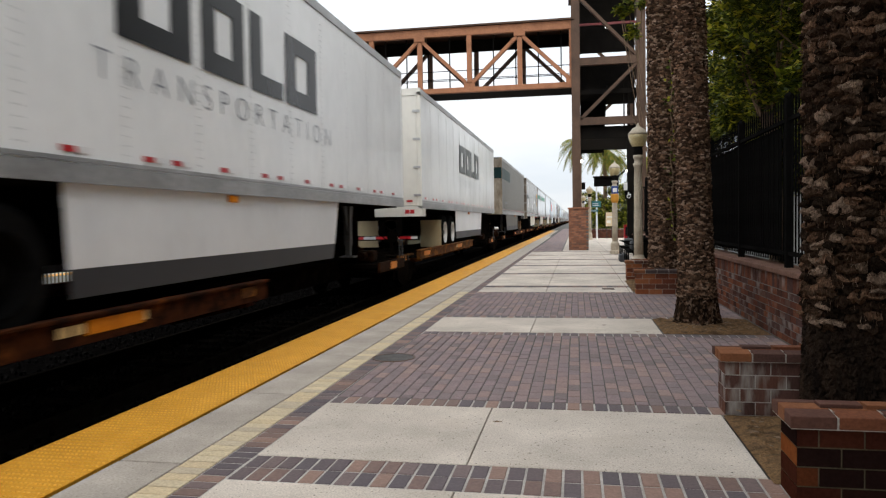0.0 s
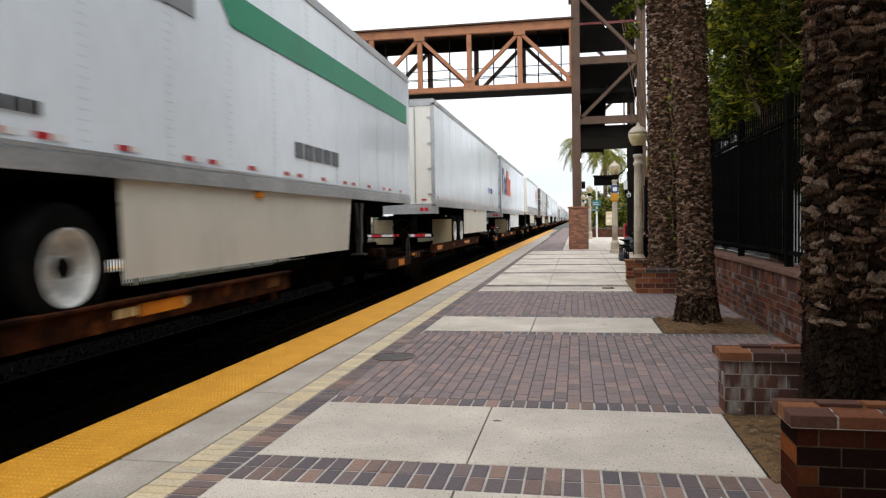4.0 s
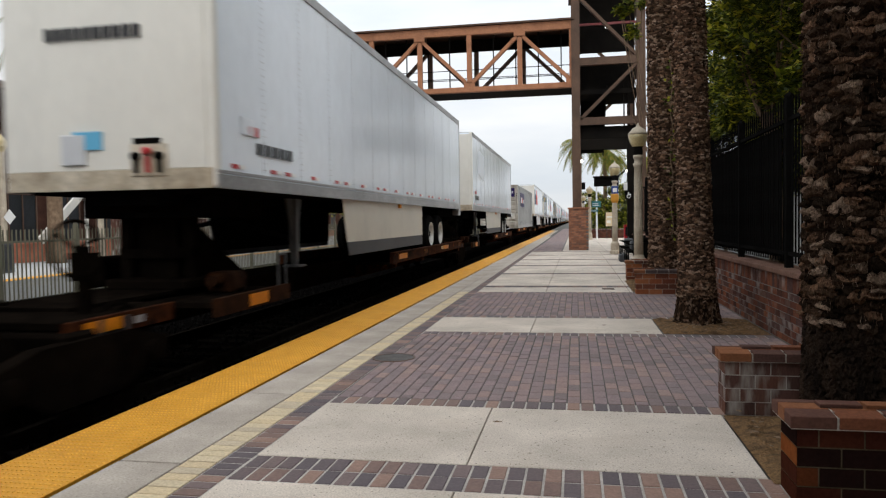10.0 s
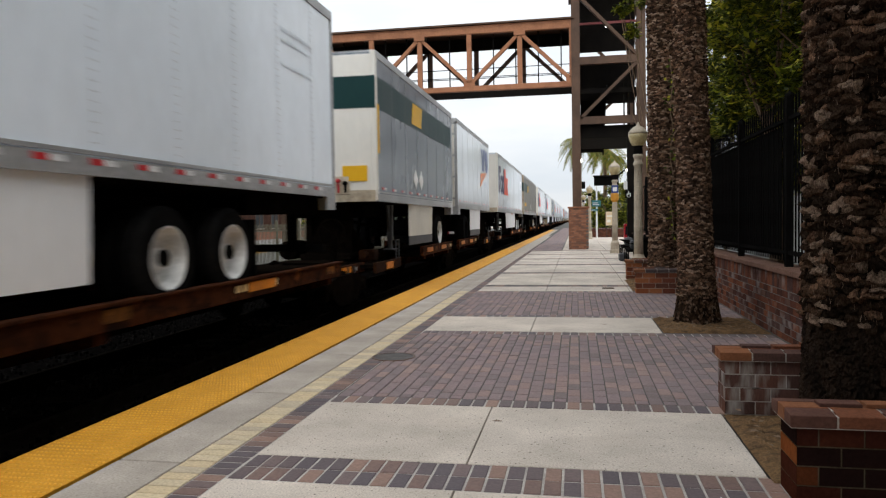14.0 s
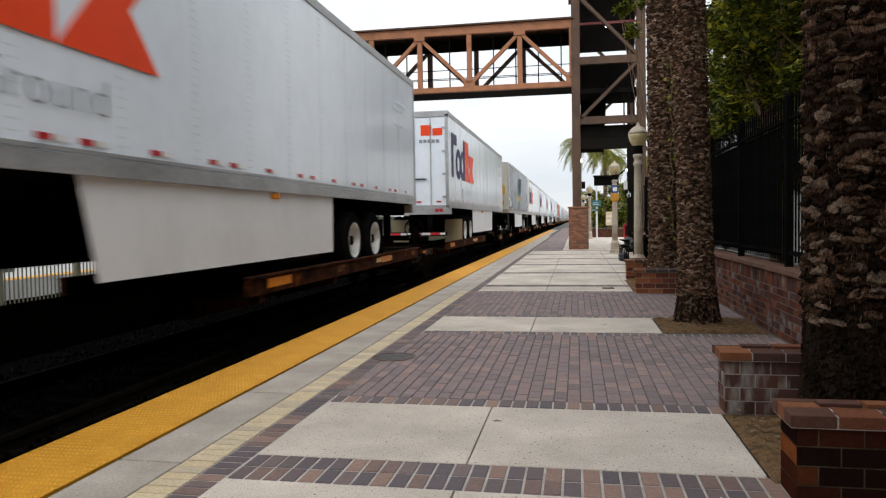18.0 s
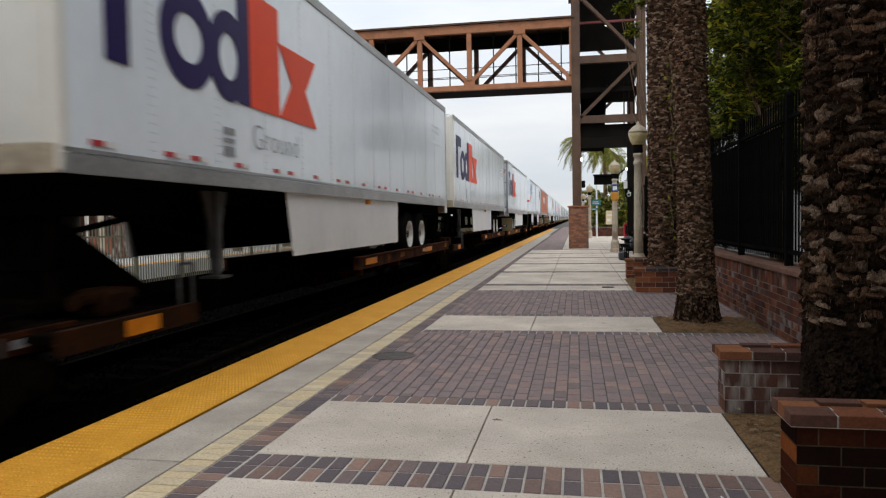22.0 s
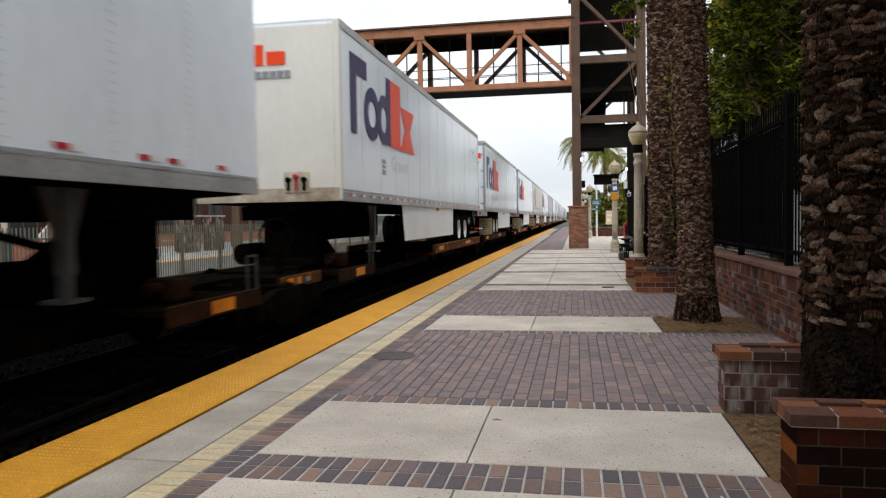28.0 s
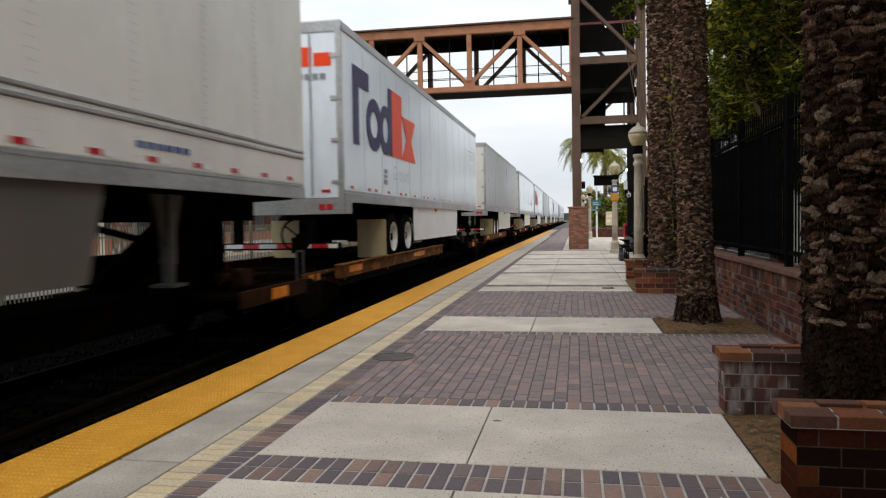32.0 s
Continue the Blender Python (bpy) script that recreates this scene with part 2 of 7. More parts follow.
FROND = mat("palm_frond", [(0.12, 0.15, 0.02), (0.20, 0.20, 0.028), (0.34, 0.25, 0.045), (0.09, 0.13, 0.018)], 0.55, 2, 30, 0.1, island=True, through=0.4, gloss=0.2)
LAMP_POST = mat("cast_stone_post", [(0.42, 0.35, 0.26), (0.50, 0.43, 0.33)], 0.75, 4, 60, 0.3)
LAMP_GLASS = mat("amber_lamp_glass", [(0.50, 0.40, 0.20), (0.58, 0.48, 0.27)], 0.25, 3, 30, 0.05)
# Rails and ties are blackened too, to carry the shade of the track.
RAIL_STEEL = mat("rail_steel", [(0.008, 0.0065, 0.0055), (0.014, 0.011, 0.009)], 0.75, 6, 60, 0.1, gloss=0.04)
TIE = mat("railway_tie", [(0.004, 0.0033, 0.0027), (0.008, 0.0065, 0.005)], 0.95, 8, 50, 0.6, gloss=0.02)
RUST = mat("rusty_car_frame", [(0.006, 0.0025, 0.0015), (0.022, 0.007, 0.003), (0.055, 0.016, 0.005), (0.012, 0.0045, 0.0025), (0.13, 0.038, 0.009)], 0.9, 2.6, 25, 0.3, gloss=0.05)
# Grimy iron, taken near black so the shade below the cars is in it.
RUST_DARK = mat("grimy_shaded_truck_iron", [(0.0035, 0.0027, 0.0022), (0.009, 0.0065, 0.0048)], 0.9, 4, 40, 0.4, gloss=0.04)
CAR_YELLOW = mat("faded_yellow_car_paint", [(0.03, 0.012, 0.004), (0.13, 0.05, 0.009), (0.05, 0.018, 0.006), (0.22, 0.085, 0.012), (0.10, 0.035, 0.008)], 0.8, 2.4, 25, 0.2, gloss=0.1)
REFLECT_AMBER = mat("amber_reflector", [(0.55, 0.17, 0.004), (0.68, 0.23, 0.008)], 0.45, 3, 40, 0.05, gloss=0.15)
REFLECT_RED = mat("red_reflective_tape", [(0.45, 0.015, 0.02), (0.55, 0.02, 0.025)], 0.3, 3, 40, 0.05)
REFLECT_WHITE = mat("white_reflective_tape", [(0.70, 0.70, 0.70), (0.78, 0.78, 0.78)], 0.3, 3, 40, 0.05)
TYRE = mat("tyre_rubber", [(0.005, 0.005, 0.005), (0.009, 0.0087, 0.0085)], 0.95, 6, 60, 0.4, gloss=0.03)
RIM = mat("white_wheel_rim", [(0.52, 0.52, 0.50), (0.70, 0.70, 0.68)], 0.4, 4, 40, 0.1)
RIM_RUST = mat("rusty_wheel_rim", [(0.24, 0.13, 0.06), (0.36, 0.22, 0.11)], 0.6, 4, 40, 0.1)
RIM_RED = mat("red_wheel_rim", [(0.35, 0.02, 0.03), (0.42, 0.03, 0.04)], 0.4, 4, 40, 0.1)
ALU = mat("dull_aluminium", [(0.36, 0.36, 0.36), (0.48, 0.48, 0.48)], 0.42, 1.0, 20, 0.08, metal=0.55)
# Underframe colour with the deep shade beneath the trailers put into it.
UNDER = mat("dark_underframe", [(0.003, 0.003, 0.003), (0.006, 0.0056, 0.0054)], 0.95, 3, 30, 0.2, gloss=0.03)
GALV = mat("galvanised_leg", [(0.035, 0.036, 0.038), (0.06, 0.062, 0.064)], 0.6, 4, 40, 0.1, metal=0.2, gloss=0.2)
LEG_STEEL = mat("landing_leg_steel", [(0.035, 0.035, 0.036), (0.075, 0.075, 0.076)], 0.55, 4, 40, 0.1, metal=0.3)
SILL_TAN = mat("dirt_stained_sill", [(0.26, 0.19, 0.12), (0.45, 0.38, 0.28), (0.58, 0.52, 0.42)], 0.6, 1.5, 14, 0.1)
RUST_BOX = mat("rust_orange_casting", [(0.012, 0.005, 0.0025), (0.035, 0.013, 0.005)], 0.9, 5, 40, 0.4, gloss=0.05)
WHITE = paint("white_trailer_paint", (0.81, 0.87, 0.935), 0.17, 0.96)
WHITE_WARM = paint("warm_white_trailer_paint", (0.87, 0.87, 0.86), 0.22, 0.94)
GHOST = paint("ghost_of_removed_sign", (0.74, 0.79, 0.845), 0.3, 0.96)
DOOR_GRIME = mat("grimy_trailer_doors", [(0.05, 0.033, 0.02), (0.14, 0.105, 0.07), (0.20, 0.16, 0.115)], 0.6, 1.4, 14, 0.1, stretch=(1, 1, 0.4))
PATCH_BLUE = paint("pale_blue_panel", (0.40, 0.45, 0.50), 0.3)
SKY_BLUE = paint("bright_blue_sticker", (0.10, 0.42, 0.66), 0.4)
WARM = paint("cream_trailer_paint", (0.74, 0.715, 0.65), 0.4, 0.9)
SILVER = paint("silver_grey_paint", (0.40, 0.41, 0.42), 0.3)
SILVER_WARM = paint("dusty_silver_paint", (0.35, 0.35, 0.34), 0.24, 0.86)
SLATE = paint("slate_grey_paint", (0.165, 0.19, 0.22), 0.25)
DUSTY = paint("dusty_grey_paint", (0.165, 0.155, 0.135), 0.45, 0.85)
NOSE_TAN = mat("road_stained_tan_nose", [(0.22, 0.16, 0.10), (0.46, 0.39, 0.30), (0.58, 0.52, 0.43)], 0.55, 1.2, 14, 0.1, stretch=(1, 1, 0.4))
SKIRT_DARK = paint("shaded_grey_skirt", (0.10, 0.09, 0.075), 0.5, 0.7)
CONT_GREY = paint("container_grey_paint", (0.33, 0.335, 0.33), 0.5, 0.85)
CONT_END = mat("stained_container_end", [(0.16, 0.10, 0.06), (0.42, 0.38, 0.31), (0.50, 0.465, 0.40), (0.53, 0.50, 0.44)], 0.6, 1.6, 14, 0.1, stretch=(1.6, 1.6, 0.22))
PLACARD_TAN = paint("tan_placard", (0.62, 0.44, 0.20), 0.5)
ORANGE_BODY = paint("orange_trailer_paint", (0.50, 0.10, 0.014), 0.45, gloss=0.25)
SKIRT_W = paint("white_skirt", (0.62, 0.585, 0.50), 0.45, 0.85)
SKIRT_BRIGHT = paint("bright_white_skirt", (0.74, 0.75, 0.76), 0.4, 0.9)
FLAP_TAN = paint("tan_mudflap", (0.44, 0.35, 0.20), 0.6, 0.7)
SKIRT_D = paint("dark_skirt_edge", (0.026, 0.028, 0.033), 0.5)
PURPLE = paint("logo_purple", (0.022, 0.011, 0.085), 0.38, gloss=0.12)
SCARLET = paint("logo_orange_red", (0.86, 0.075, 0.02), 0.38, gloss=0.12)
GREEN = paint("logo_green", (0.13, 0.50, 0.06), 0.38, gloss=0.12)
BAND_GREEN = paint("band_green", (0.03, 0.28, 0.16), 0.35, gloss=0.12)
TEAL = paint("dark_teal_band", (0.012, 0.042, 0.042), 0.4, gloss=0.1)
BLACK = paint("logo_black", (0.02, 0.021, 0.024), 0.28, gloss=0.3)
GREYTXT = paint("grey_marking", (0.24, 0.25, 0.27), 0.4)
PALE = paint("pale_marking", (0.55, 0.56, 0.58), 0.4)
RED = paint("logo_red", (0.50, 0.02, 0.03), 0.28, gloss=0.3)
YELLOW = paint("sign_yellow", (0.75, 0.42, 0.02), 0.4, gloss=0.12)
BLUE = paint("logo_blue", (0.03, 0.065, 0.24), 0.28, gloss=0.3)
ORANGE = paint("logo_orange", (0.78, 0.20, 0.02), 0.28, gloss=0.3)
BROWN = paint("shield_brown", (0.09, 0.035, 0.015), 0.4)
DOOR_AMBER = paint("amber_door_paint", (0.62, 0.29, 0.05), 0.4, gloss=0.12)
SIGN_TEAL = paint("teal_sign", (0.03, 0.16, 0.17), 0.4)
SIGN_WHITE = paint("white_sign", (0.78, 0.78, 0.76), 0.4)
POSTER = paint("tan_poster", (0.66, 0.52, 0.33), 0.5)
FENCE_TAN = paint("olive_tan_fence_paint", (0.12, 0.11, 0.07), 0.5)
PALE_PAVE = mat("pale_platform", [(0.36, 0.36, 0.355), (0.42, 0.42, 0.41)], 0.85, 0.8, 30, 0.2)
RED_WALL = mat("red_brick_wall", [(0.34, 0.11, 0.06), (0.42, 0.15, 0.085)], 0.8, 2, 30, 0.3)
BUILD = mat("brown_brick_building", [(0.05, 0.024, 0.017), (0.075, 0.036, 0.025)], 0.9, 1.5, 25, 0.3, gloss=0.05)
DARK_GLASS = mat("dark_window_glass", [(0.012, 0.014, 0.016), (0.02, 0.022, 0.025)], 0.35, 1, 10, 0.0, gloss=0.2)
ROOF_RED = paint("red_metal_roof", (0.25, 0.05, 0.05), 0.5)
LEATHER = mat("dark_fabric", [(0.03, 0.032, 0.036), (0.06, 0.063, 0.07)], 0.8, 5, 50, 0.3)
GREYBAG = mat("grey_fabric", [(0.06, 0.065, 0.07), (0.10, 0.105, 0.11)], 0.85, 5, 50, 0.3)
MANHOLE = mat("worn_cast_iron", [(0.07, 0.066, 0.063), (0.11, 0.104, 0.10)], 0.8, 9, 60, 0.6, gloss=0.2)
HILL = mat("hazy_trees", [(0.05, 0.065, 0.045), (0.08, 0.095, 0.065)], 0.95, 0.1, 2, 0.0)


# ---- mesh tools ----
MESHES = {}


def box(bm, x0, y0, z0, x1, y1, z1):
    v = [bm.verts.new(p) for p in ((x0, y0, z0), (x1, y0, z0), (x1, y1, z0), (x0, y1, z0), (x0, y0, z1), (x1, y0, z1), (x1, y1, z1), (x0, y1, z1))]
    for f in ((3, 2, 1, 0), (4, 5, 6, 7), (0, 1, 5, 4), (1, 2, 6, 5), (2, 3, 7, 6), (3, 0, 4, 7)):
        bm.faces.new([v[i] for i in f])
    return v


def beam(bm, a, b, w, d, up=(0, 0, 1)):
    """A rectangular bar from a to b: w across, d along up."""
    a, b = Vector(a), Vector(b)
    t = (b - a).normalized()
    u = Vector(up)
    if abs(t.dot(u)) > 0.98:
        u = Vector((0, 1, 0))
    s = t.cross(u).normalized() * (w / 2)
    u = s.cross(t).normalized() * (d / 2)
    v = [bm.verts.new(p + sx * s + su * u) for p in (a, b) for sx, su in ((-1, -1), (1, -1), (1, 1), (-1, 1))]
    for f in ((0, 1, 2, 3), (7, 6, 5, 4), (0, 4, 5, 1), (1, 5, 6, 2), (2, 6, 7, 3), (3, 7, 4, 0)):
        bm.faces.new([v[i] for i in f])


def lathe(bm, rings, seg=16, at=(0, 0, 0), axis="z", caps=True):
    """Rings of (radius, height) turned round an axis."""
    loops = []
    for r, h in rings:
        loop = []
        for i in range(seg):
            a = 2 * math.pi * i / seg
            c, s = r * math.cos(a), r * math.sin(a)
            p = (c, s, h) if axis == "z" else (h, c, s) if axis == "x" else (s, h, c)
            loop.append(bm.verts.new((p[0] + at[0], p[1] + at[1], p[2] + at[2])))
        loops.append(loop)
    for a, b in zip(loops, loops[1:]):
        for i in range(seg):
            bm.faces.new((a[i], a[(i + 1) % seg], b[(i + 1) % seg], b[i]))
    if caps:
        bm.faces.new(list(reversed(loops[0])))
        bm.faces.new(loops[-1])


def plate(bm, pts, axis, lo, hi):
    """A flat plate: the outline pts (two coordinates) pushed from lo to hi along an axis."""
    def put(p, h):
        return (h, p[0], p[1]) if axis == "x" else (p[0], h, p[1]) if axis == "y" else (p[0], p[1], h)
    a = [bm.verts.new(put(p, lo)) for p in pts]
    b = [bm.verts.new(put(p, hi)) for p in pts]
    bm.faces.new(list(reversed(a)))
    bm.faces.new(b)
    k = len(pts)
    for i in range(k):
        bm.faces.new((a[i], a[(i + 1) % k], b[(i + 1) % k], b[i]))


def soften(bm, width, seg=1):
    bmesh.ops.bevel(bm, geom=bm.edges[:], offset=width, segments=seg, affect="EDGES", profile=0.5)


def mesh_of(key, build, material):
    """The mesh under that key, built once and shared after."""
    k = (key, material.name)
    if k not in MESHES:
        bm = bmesh.new()
        build(bm)
        bmesh.ops.recalc_face_normals(bm, faces=bm.faces[:])
        me = bpy.data.meshes.new(str(key[0]) if isinstance(key, tuple) else key)
        bm.to_mesh(me)
        bm.free()
        me.materials.append(material)
        MESHES[k] = me
    return MESHES[k]


def part(name, bm, material, parent, label="", at=None):
    """Links a bmesh, or a shared mesh, as one mesh object under a thing or a part."""
    if isinstance(bm, bmesh.types.BMesh):
        bmesh.ops.recalc_face_normals(bm, faces=bm.faces[:])
        me = bpy.data.meshes.new(name)
        bm.to_mesh(me)
        bm.free()
        me.materials.append(material)
    else:
        me = bm
    ob = new(name, me)
    ob.parent = parent
    if at is not None:
        ob.matrix_basis = at if isinstance(at, Matrix) else Matrix.Translation(at)
    if label:
        tagged(ob, label=label)
    return ob


def made(build):
    bm = bmesh.new()
    build(bm)
    return bm


def thing(name, at, label, category, group="", kind=""):
    ob = new(name)
    ob.empty_display_size = 0.2
    ob.matrix_basis = at if isinstance(at, Matrix) else Matrix.Translation(at)
    return tagged(ob, label, category, group, kind)


def solid(name, bm, material, label, category, kind="", at=(0, 0, 0)):
    ob = part(name, bm, material, None, "", at)
    return tagged(ob, label, category, "", kind)


def smooth(ob):
    for f in ob.data.polygons:
        f.use_smooth = True
    return ob
# ---- the large structure: ground, tracks, platforms ----
PLAT_EDGE, TRACK_X, FAR_TRACK_X, FENCE_X, FAR_EDGE = -3.36, -5.09, -9.6, -12.3, -14.9


def build_ground():
    bm = bmesh.new()
    for (x0, x1) in ((-3000, 3000),):
        for (y0, y1) in ((-2500, 4200),):
            v = [bm.verts.new(p) for p in ((x0, y0, -0.62), (x1, y0, -0.62), (x1, y1, -0.62), (x0, y1, -0.62))]
            bm.faces.new(v)
    solid("ground", bm, GROUND, "bare brown ground reaching to the horizon", "ground", "structure")
    bm = bmesh.new()
    rng = random.Random(4)
    nx, ny = 26, 150
    grid = []
    for j in range(ny + 1):
        y = -30 + 530 * (j / ny) ** 2.2
        row = []
        for i in range(nx + 1):
            x = -14.6 + 11.2 * i / nx
            hump = -0.36 if min(abs(x - TRACK_X), abs(x - FAR_TRACK_X)) < 1.5 else -0.48
            row.append(bm.verts.new((x, y, hump + rng.uniform(-0.025, 0.02))))
        grid.append(row)
    for j in range(ny):
        for i in range(nx):
            bm.faces.new((grid[j][i], grid[j][i + 1], grid[j + 1][i + 1], grid[j + 1][i]))
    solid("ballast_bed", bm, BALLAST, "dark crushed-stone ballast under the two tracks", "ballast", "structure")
    # loose stones where the near track is seen under the cars
    bm = bmesh.new()
    for _ in range(5200):
        y = 2.5 + 24 * rng.random() ** 1.6
        x = rng.uniform(-8.4, -3.5)
        r = rng.uniform(0.016, 0.036)
        c = Vector((x, y, -0.35 + rng.uniform(0, 0.035)))
        vs = [bm.verts.new(c + Vector((rng.uniform(0.6, 1) * r * math.cos(a), rng.uniform(0.6, 1) * r * math.sin(a), h * r)))
              for h, a in ((-0.6, 0.3), (-0.5, 2.4), (-0.6, 4.4), (0.7, 1.2), (0.8, 3.4), (0.7, 5.3))]
        for f in ((2, 1, 0), (3, 4, 5), (0, 1, 3), (1, 4, 3), (1, 2, 4), (2, 5, 4), (2, 0, 5), (0, 3, 5)):
            bm.faces.new([vs[i] for i in f])
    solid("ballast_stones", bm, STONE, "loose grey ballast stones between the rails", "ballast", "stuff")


def rail_profile(bm, x, y0, y1):
    for w, z0, z1 in ((0.075, -0.36, -0.34), (0.009, -0.34, -0.24), (0.036, -0.24, -0.20)):
        box(bm, x - w, y0, z0, x + w, y1, z1)


def build_track(cx, label):
    tr = thing("railway_track", (cx, 0, -0.36), label, "railway track", "tracks", "structure")
    off = Matrix.Translation((-cx, 0, 0.36))
    for s in (-0.7535, 0.7535):
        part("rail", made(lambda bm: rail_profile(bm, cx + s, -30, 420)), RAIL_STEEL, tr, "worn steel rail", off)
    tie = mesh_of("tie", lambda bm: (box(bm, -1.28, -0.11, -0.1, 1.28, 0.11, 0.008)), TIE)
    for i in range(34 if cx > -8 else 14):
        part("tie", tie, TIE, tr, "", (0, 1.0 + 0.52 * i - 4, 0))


def build_platform():
    bm = bmesh.new()
    box(bm, PLAT_EDGE, -25, -0.62, 14, 300, -0.025)
    solid("platform_base", bm, JOINT, "dark bedding layer of the station platform", "platform", "structure")
    bm = bmesh.new()
    box(bm, PLAT_EDGE - 0.03, -25, -0.62, PLAT_EDGE + 0.001, 300, -0.028)
    solid("platform_face", bm, GREY_CONCRETE, "grey concrete face of the platform edge", "platform edge", "structure")
    # tactile strip of tiles with domes
    strip = thing("tactile_strip", (0, 0, 0), "yellow tactile warning strip with rows of domes", "tactile paving", "", "structure")
    tile = mesh_of("tactile_tile", lambda bm: (box(bm, PLAT_EDGE, 0.002, -0.024, -2.735, 0.912, 0.0)), TACTILE)
    for i in range(115):
        part("tile", tile, TACTILE, strip, "", (0, -9.6 + 0.914 * i, 0))
    verts, faces = [], []
    for j in range(560):
        for i in range(20):
            x, y = PLAT_EDGE + 0.028 + i * 0.0302, 0.6 + j * 0.0605
            b = len(verts)
            for r, z in ((0.0115, -0.001), (0.0065, 0.0062)):
                for a in range(6):
                    verts.append((x + r * math.cos(a * 1.0472), y + r * math.sin(a * 1.0472), z))
            faces += [(b + a, b + (a + 1) % 6, b + 6 + (a + 1) % 6, b + 6 + a) for a in range(6)] + [tuple(range(b + 6, b + 12))]
    me = bpy.data.meshes.new("domes")
    me.from_pydata(verts, [], faces)
    me.materials.append(DOME)
    tagged(part("domes", me, DOME, strip, "small raised yellow domes"), kind="stuff")
    part("edge_gap", made(lambda bm: box(bm, -2.733, -10, -0.03, -2.699, 110, -0.018)), UNDER, strip, "dark recessed joint beside the tiles")
    # grey concrete strip with joints
    walkw = thing("concrete_strip", (0, 0, 0), "grey concrete strip between tactile tiles and cream pavers", "pavement", "", "structure")
    slab = mesh_of("strip_slab", lambda bm: (box(bm, -2.698, 0.006, -0.05, -2.30, 1.690, 0.0), soften(bm, 0.004)), GREY_CONCRETE)
    for i in range(60):
        part("slab", slab, GREY_CONCRETE, walkw, "", (0, 3.81 - 1.7 * 6 + 1.7 * i, 0))


BK = 0.1016


def paver_mesh(lx, ly, material, tag):
    def build(bm):
        g = 0.0068 if material is EDGER else 0.004
        box(bm, g, g, -0.022, lx - g, ly - g, 0.0)
        top = [e for e in bm.edges if e.verts[0].co.z > -0.001 and e.verts[1].co.z > -0.001]
        bmesh.ops.bevel(bm, geom=top, offset=0.003, segments=1, affect="EDGES")
    return mesh_of((tag, round(lx, 4), round(ly, 4)), build, material)


def joined_pavers(name, cells, lx, ly, material, parent, label):
    """The farther pavers of a field, in one mesh."""
    verts, faces = [], []
    rng = random.Random(len(cells))
    g, c = (0.006 if material is EDGER_ALL else 0.004), 0.003
    for x, y in cells:
        z = rng.uniform(-0.0015, 0.0015)
        b = len(verts)
        verts += [(x + g, y + g, -0.02), (x + lx - g, y + g, -0.02), (x + lx - g, y + ly - g, -0.02), (x + g, y + ly - g, -0.02),
                  (x + g + c, y + g + c, z), (x + lx - g - c, y + g + c, z), (x + lx - g - c, y + ly - g - c, z), (x + g + c, y + ly - g - c, z)]
        faces += [(b + 4, b + 5, b + 6, b + 7)] + [(b + i, b + (i + 1) % 4, b + 4 + (i + 1) % 4, b + 4 + i) for i in range(4)]
    me = bpy.data.meshes.new(name)
    me.from_pydata(verts, [], faces)
    me.materials.append(material)
    return tagged(part(name, me, material, parent, label), kind="stuff")


def pave(label, cells, lx, ly, near_mat, far_mat, bed, bed_box, near_count=300, z=0.0):
    """A field of pavers: the nearest as pieces of their own, the rest joined, on a bed of jointing."""
    th = thing("pavement", (0, 0, 0), label, "pavement", "", "structure")
    x0, y0, x1, y1 = bed_box
    part("bed", made(lambda bm: box(bm, x0, y0, -0.04, x1, y1, -0.004 if bed is MORTAR else -0.006)), bed, th, "recessed joints between the pavers")
    cells = sorted(cells, key=lambda c: (round(c[1] if c[1] > 2.4 else 200 - c[1], 3), c[0]))
    me = paver_mesh(lx, ly, near_mat, "brick")
    rng = random.Random(int(y0 * 100) + len(cells))
    for x, y in cells[:near_count]:
        part("brick", me, near_mat, th, "", (x, y, rng.uniform(-0.0015, 0.0015)))
    if len(cells) > near_count:
        joined_pavers("brick_field", cells[near_count:], lx, ly, far_mat, th, "")
    return th


def bond(x0, x1, y0, y1):
    """Running bond with the long sides along the platform."""
    cells, i = [], 0
    x = x0
    while x < x1 - 0.05:
        y = y0 - (0.1016 if i % 2 else 0.0)
        while y < y1 - 0.05:
            if y >= y0 - 0.001 and y + 0.2032 <= y1 + 0.02:
                cells.append((x, y))
            y += 0.2032
        x += BK
        i += 1
    return cells


def cut_pavers(th, x0, x1, y0, y1, material):
    """The shorter pavers that close the two ends of a running bond."""
    verts, faces, i, x = [], [], 0, x0
    g, c = 0.004, 0.003
    while x < x1 - 0.05:
        first = y0 + (0.1016 if i % 2 else 0.0)
        last = first
        while last + 0.2032 <= y1 + 0.02:
            last += 0.2032
        for a, d in ((y0, first), (last, y1)):
            if d - a > 0.03:
                b = len(verts)
                verts += [(x + g, a + g, -0.02), (x + BK - g, a + g, -0.02), (x + BK - g, d - g, -0.02), (x + g, d - g, -0.02),
                          (x + g + c, a + g + c, 0), (x + BK - g - c, a + g + c, 0), (x + BK - g - c, d - g - c, 0), (x + g + c, d - g - c, 0)]
                faces += [(b + 4, b + 5, b + 6, b + 7)] + [(b + k, b + (k + 1) % 4, b + 4 + (k + 1) % 4, b + 4 + k) for k in range(4)]
        x += BK
        i += 1
    me = bpy.data.meshes.new("cut_brick_row")
    me.from_pydata(verts, [], faces)
    me.materials.append(material)
    tagged(part("cut_brick_row", me, material, th, "cut half bricks closing the bond"), kind="stuff")


